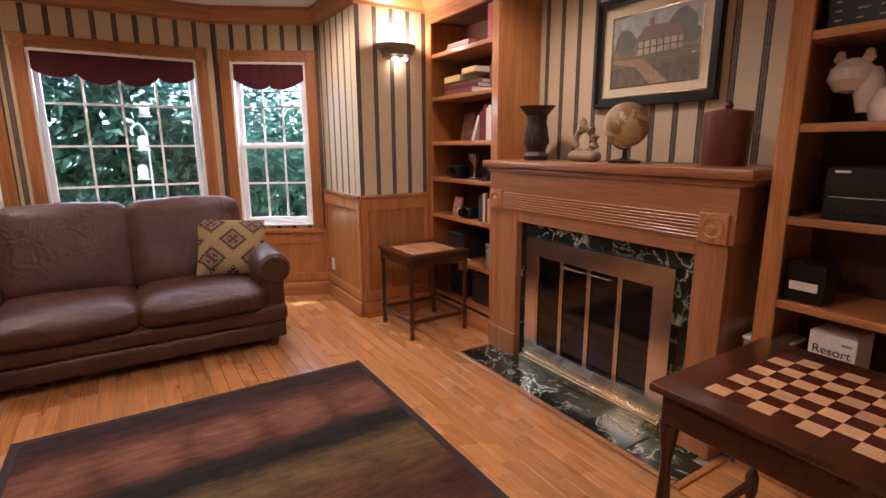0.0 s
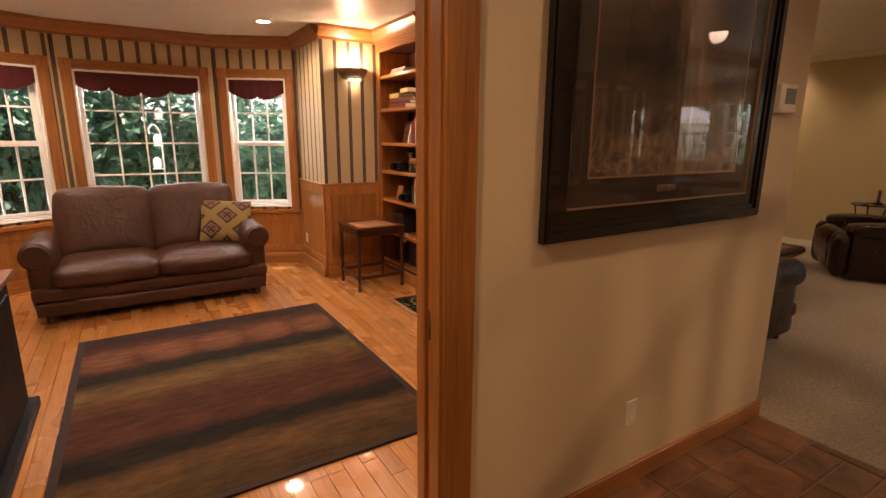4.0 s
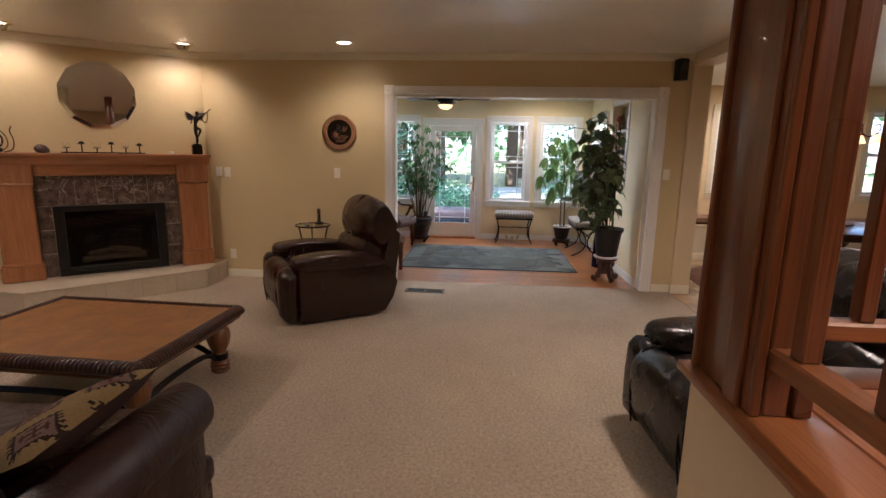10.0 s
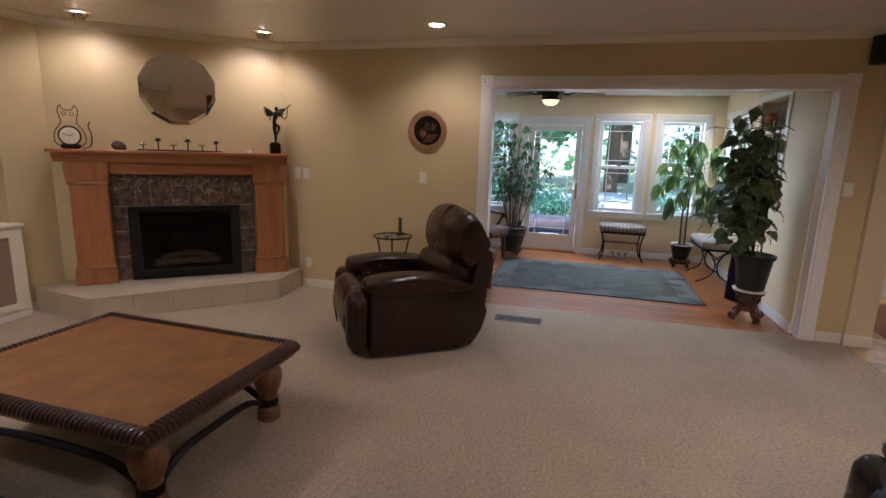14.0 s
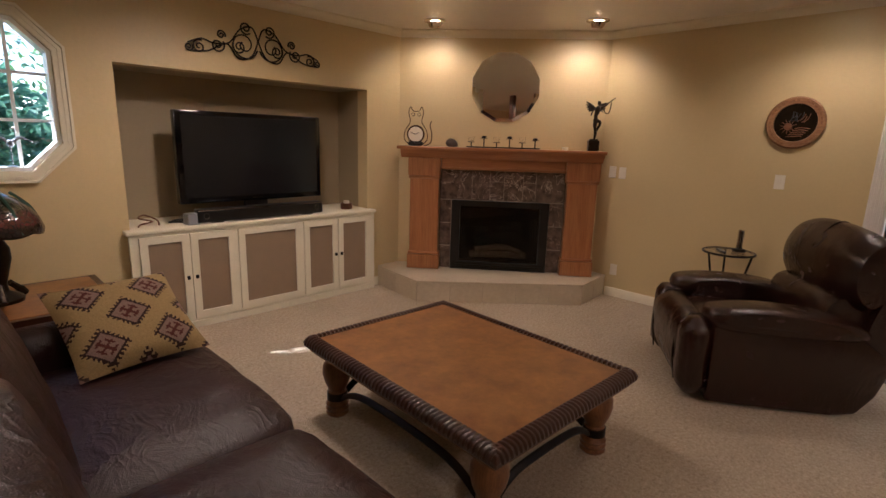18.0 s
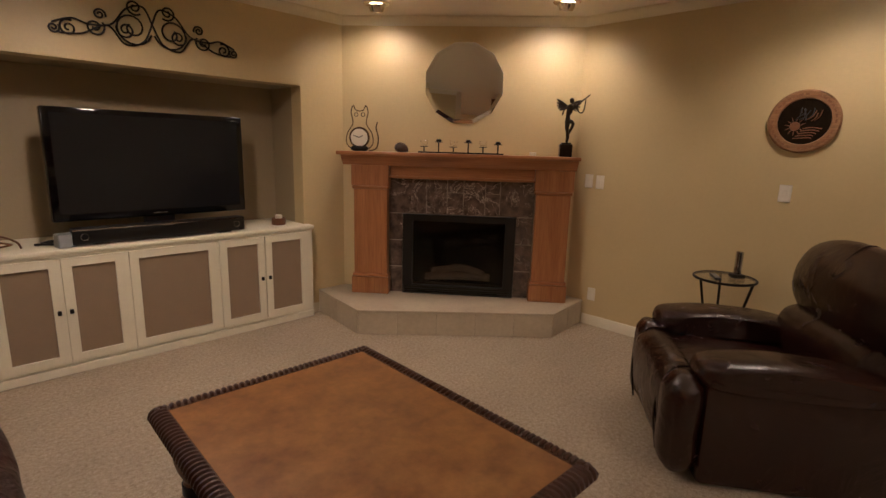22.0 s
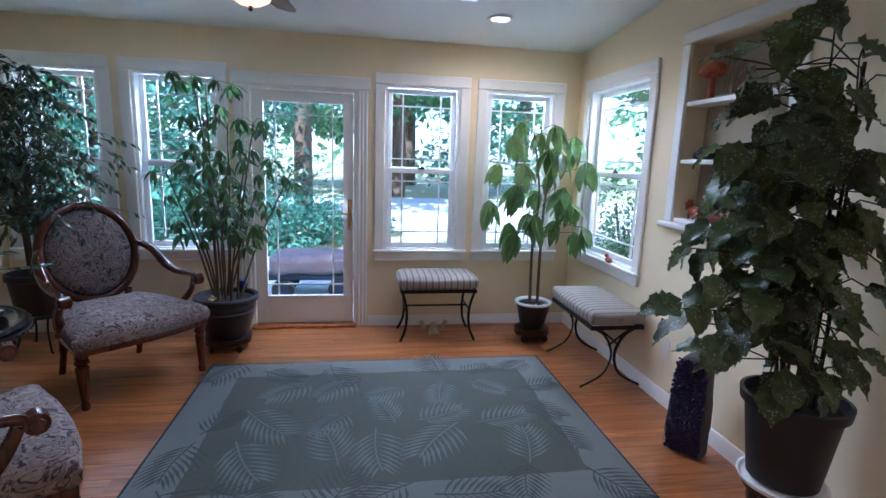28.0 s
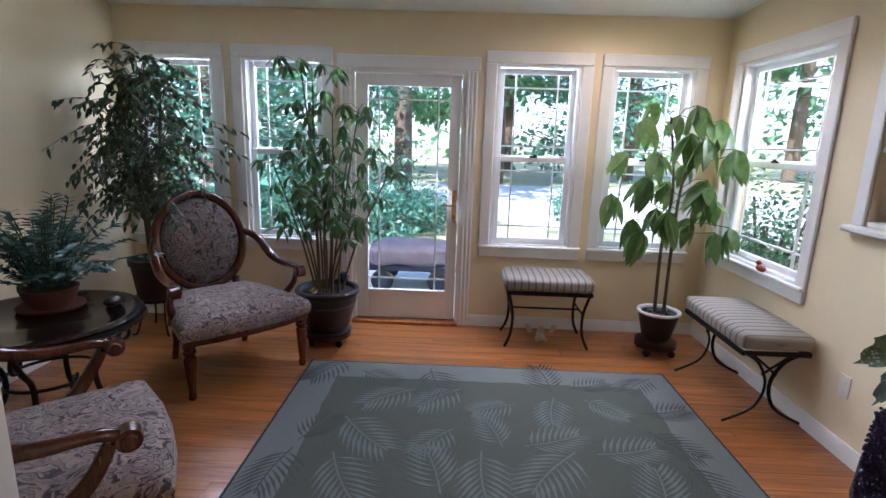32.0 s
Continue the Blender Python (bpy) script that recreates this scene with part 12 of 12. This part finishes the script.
# patio umbrella beyond the dining windows
t = thing("patio_umbrella", pose(16.0, -9.5, GZ), "open white patio umbrella", "umbrella")
part("base", lathe(bmesh.new(), [(0.25, 0), (0.25, 0.05), (0.05, 0.10)], 20), "concrete", t)
part("pole", lathe(bmesh.new(), [(0.02, 0.095), (0.02, 2.75)], 10), "white", t)
bm = bmesh.new()
lathe_open(bm, [(0.02, 2.86), (0.8, 2.52), (1.45, 2.22), (1.46, 2.12), (1.44, 2.12), (1.43, 2.21), (0.8, 2.50), (0.02, 2.83)], 8)
part("canopy", bm, "white", t, "white cloth canopy")
for k in range(8):
    a = 2 * math.pi * (k + 0.0) / 8
    part("rib", tube(bmesh.new(), [(0.03 * math.cos(a), 0.03 * math.sin(a), 2.80), (1.42 * math.cos(a), 1.42 * math.sin(a), 2.185)], 0.008, 5), "white", t)

# woods all round, far off
def ring_place():
    u, r = rnd.uniform(0, 6.283), rnd.uniform(44, 62)
    z = abs(rnd.gauss(0, 1)) * 5.0 * (0.75 + 0.45 * math.sin(5 * u) * math.cos(3 * u + 1) + 0.25 * math.sin(17 * u))
    return Vector((5 + r * math.cos(u), r * math.sin(u), GZ + z)), Vector((math.cos(u), math.sin(u), 0.3))


me = leaf_cards(6000, rnd, ring_place, 1.15)
me.materials.append(M["wood_leaf"])
tagged(new("far_woods", me), "leafy woods round the garden in the distance", "woods", "", "stuff")
# ---- floor pieces: planks and tiles ----
def find(name):
    return scene.objects[name]


def board(lx, ly, lz, gap=0.0008, bevel=0.0012):
    """One plank or tile with eased upper edges, its top at z = 0."""
    me_bm = bmesh.new()
    x, y = lx / 2 - gap, ly / 2 - gap
    lo = [me_bm.verts.new((a, b, -lz)) for a, b in ((-x, -y), (x, -y), (x, y), (-x, y))]
    mid = [me_bm.verts.new((a, b, -bevel)) for a, b in ((-x, -y), (x, -y), (x, y), (-x, y))]
    hi = [me_bm.verts.new((a, b, 0)) for a, b in ((-x + bevel, -y + bevel), (x - bevel, -y + bevel), (x - bevel, y - bevel), (-x + bevel, y - bevel))]
    for p, q in ((lo, mid), (mid, hi)):
        for i in range(4):
            me_bm.faces.new((p[i], p[(i + 1) % 4], q[(i + 1) % 4], q[i]))
    me_bm.faces.new(hi)
    me = bpy.data.meshes.new("board")
    me_bm.to_mesh(me)
    me_bm.free()
    return me


BOARDS = {}


def piece(name, parent, material, x0, x1, y0, y1, top, thick, gap=0.0008, bevel=0.0012):
    key = (material, round(x1 - x0, 3), round(y1 - y0, 3), thick, gap)
    if key not in BOARDS:
        BOARDS[key] = board(x1 - x0, y1 - y0, thick, gap, bevel)
        BOARDS[key].materials.append(M[material])
    return share(name, BOARDS[key], parent, Matrix.Translation(((x0 + x1) / 2, (y0 + y1) / 2, top)))


def planks(parent, material, x0, x1, y0, y1, width, lengths, top=0.0, thick=0.018, skip=None):
    """Rows of planks that run along y, with staggered ends."""
    rnd = random.Random(5)
    x, row = x0, 0
    while x < x1 - 0.01:
        xe = min(x + width, x1)
        y = y0 - rnd.choice((0.0, 0.25, 0.5, 0.75)) * lengths[0]
        while y < y1 - 0.01:
            ye = min(y + rnd.choice(lengths), y1)
            a = max(y, y0)
            if ye - a > 0.02 and not (skip and skip(x, xe, a, ye)):
                piece("plank", parent, material, x, xe, round(a, 3), round(ye, 3), top, thick)
            y = ye
        x = xe


planks(find("floor_sunroom"), "sun_floor", FAM_X + 0.07, SUN_X, SUN_Y0, SUN_Y1, 0.1277, (0.9, 1.2, 1.5))
planks(find("floor_study"), "oak_floor", -2.2, 1.836, 0.02, 5.10, 0.0839, (1.0, 1.4, 1.8))
planks(find("floor_study"), "oak_floor", 1.836, 2.22, 2.845, 3.86, 0.096, (1.0, 1.4))
planks(find("floor_study"), "oak_floor", 1.836, 2.22, 0.02, 1.13, 0.096, (1.0, 1.4))


def modular(parent, material, x0, x1, y0, y1, u, gap):
    """Slate in a repeating pattern of large, oblong and small tiles on a grid of u."""
    nx, ny = int((x1 - x0) / u) + 1, int((y1 - y0) / u) + 1
    used = set()
    rnd = random.Random(3)
    for j in range(ny):
        for i in range(nx):
            if (i, j) in used:
                continue
            for w, h in rnd.sample([(2, 2), (2, 1), (1, 2), (2, 2)], 4) + [(1, 1)]:
                cells = [(i + a, j + b) for a in range(w) for b in range(h)]
                if all(c not in used and c[0] < nx and c[1] < ny for c in cells):
                    break
            used.update(cells)
            piece("tile", parent, material, x0 + i * u, min(x0 + (i + w) * u, x1), y0 + j * u, min(y0 + (j + h) * u, y1), rnd.choice((0.0, -0.001, -0.0015)), 0.012, gap, 0.003)


modular(find("floor_hall"), "slate", 0.5, 2.725, -1.30, HALL_Y - 0.002, 0.155, 0.0038)
modular(find("floor_hall"), "slate", -0.9, 0.5, -1.9, HALL_Y - 0.002, 0.155, 0.0038)
for i in range(18):
    for j in range(10):
        x, y = 4.3 + i * 0.34, -2.952 - (j + 1) * 0.34
        piece("tile", find("floor_dining"), "tile", x, x + 0.34, y, y + 0.34, 0.0, 0.012, 0.003, 0.002)
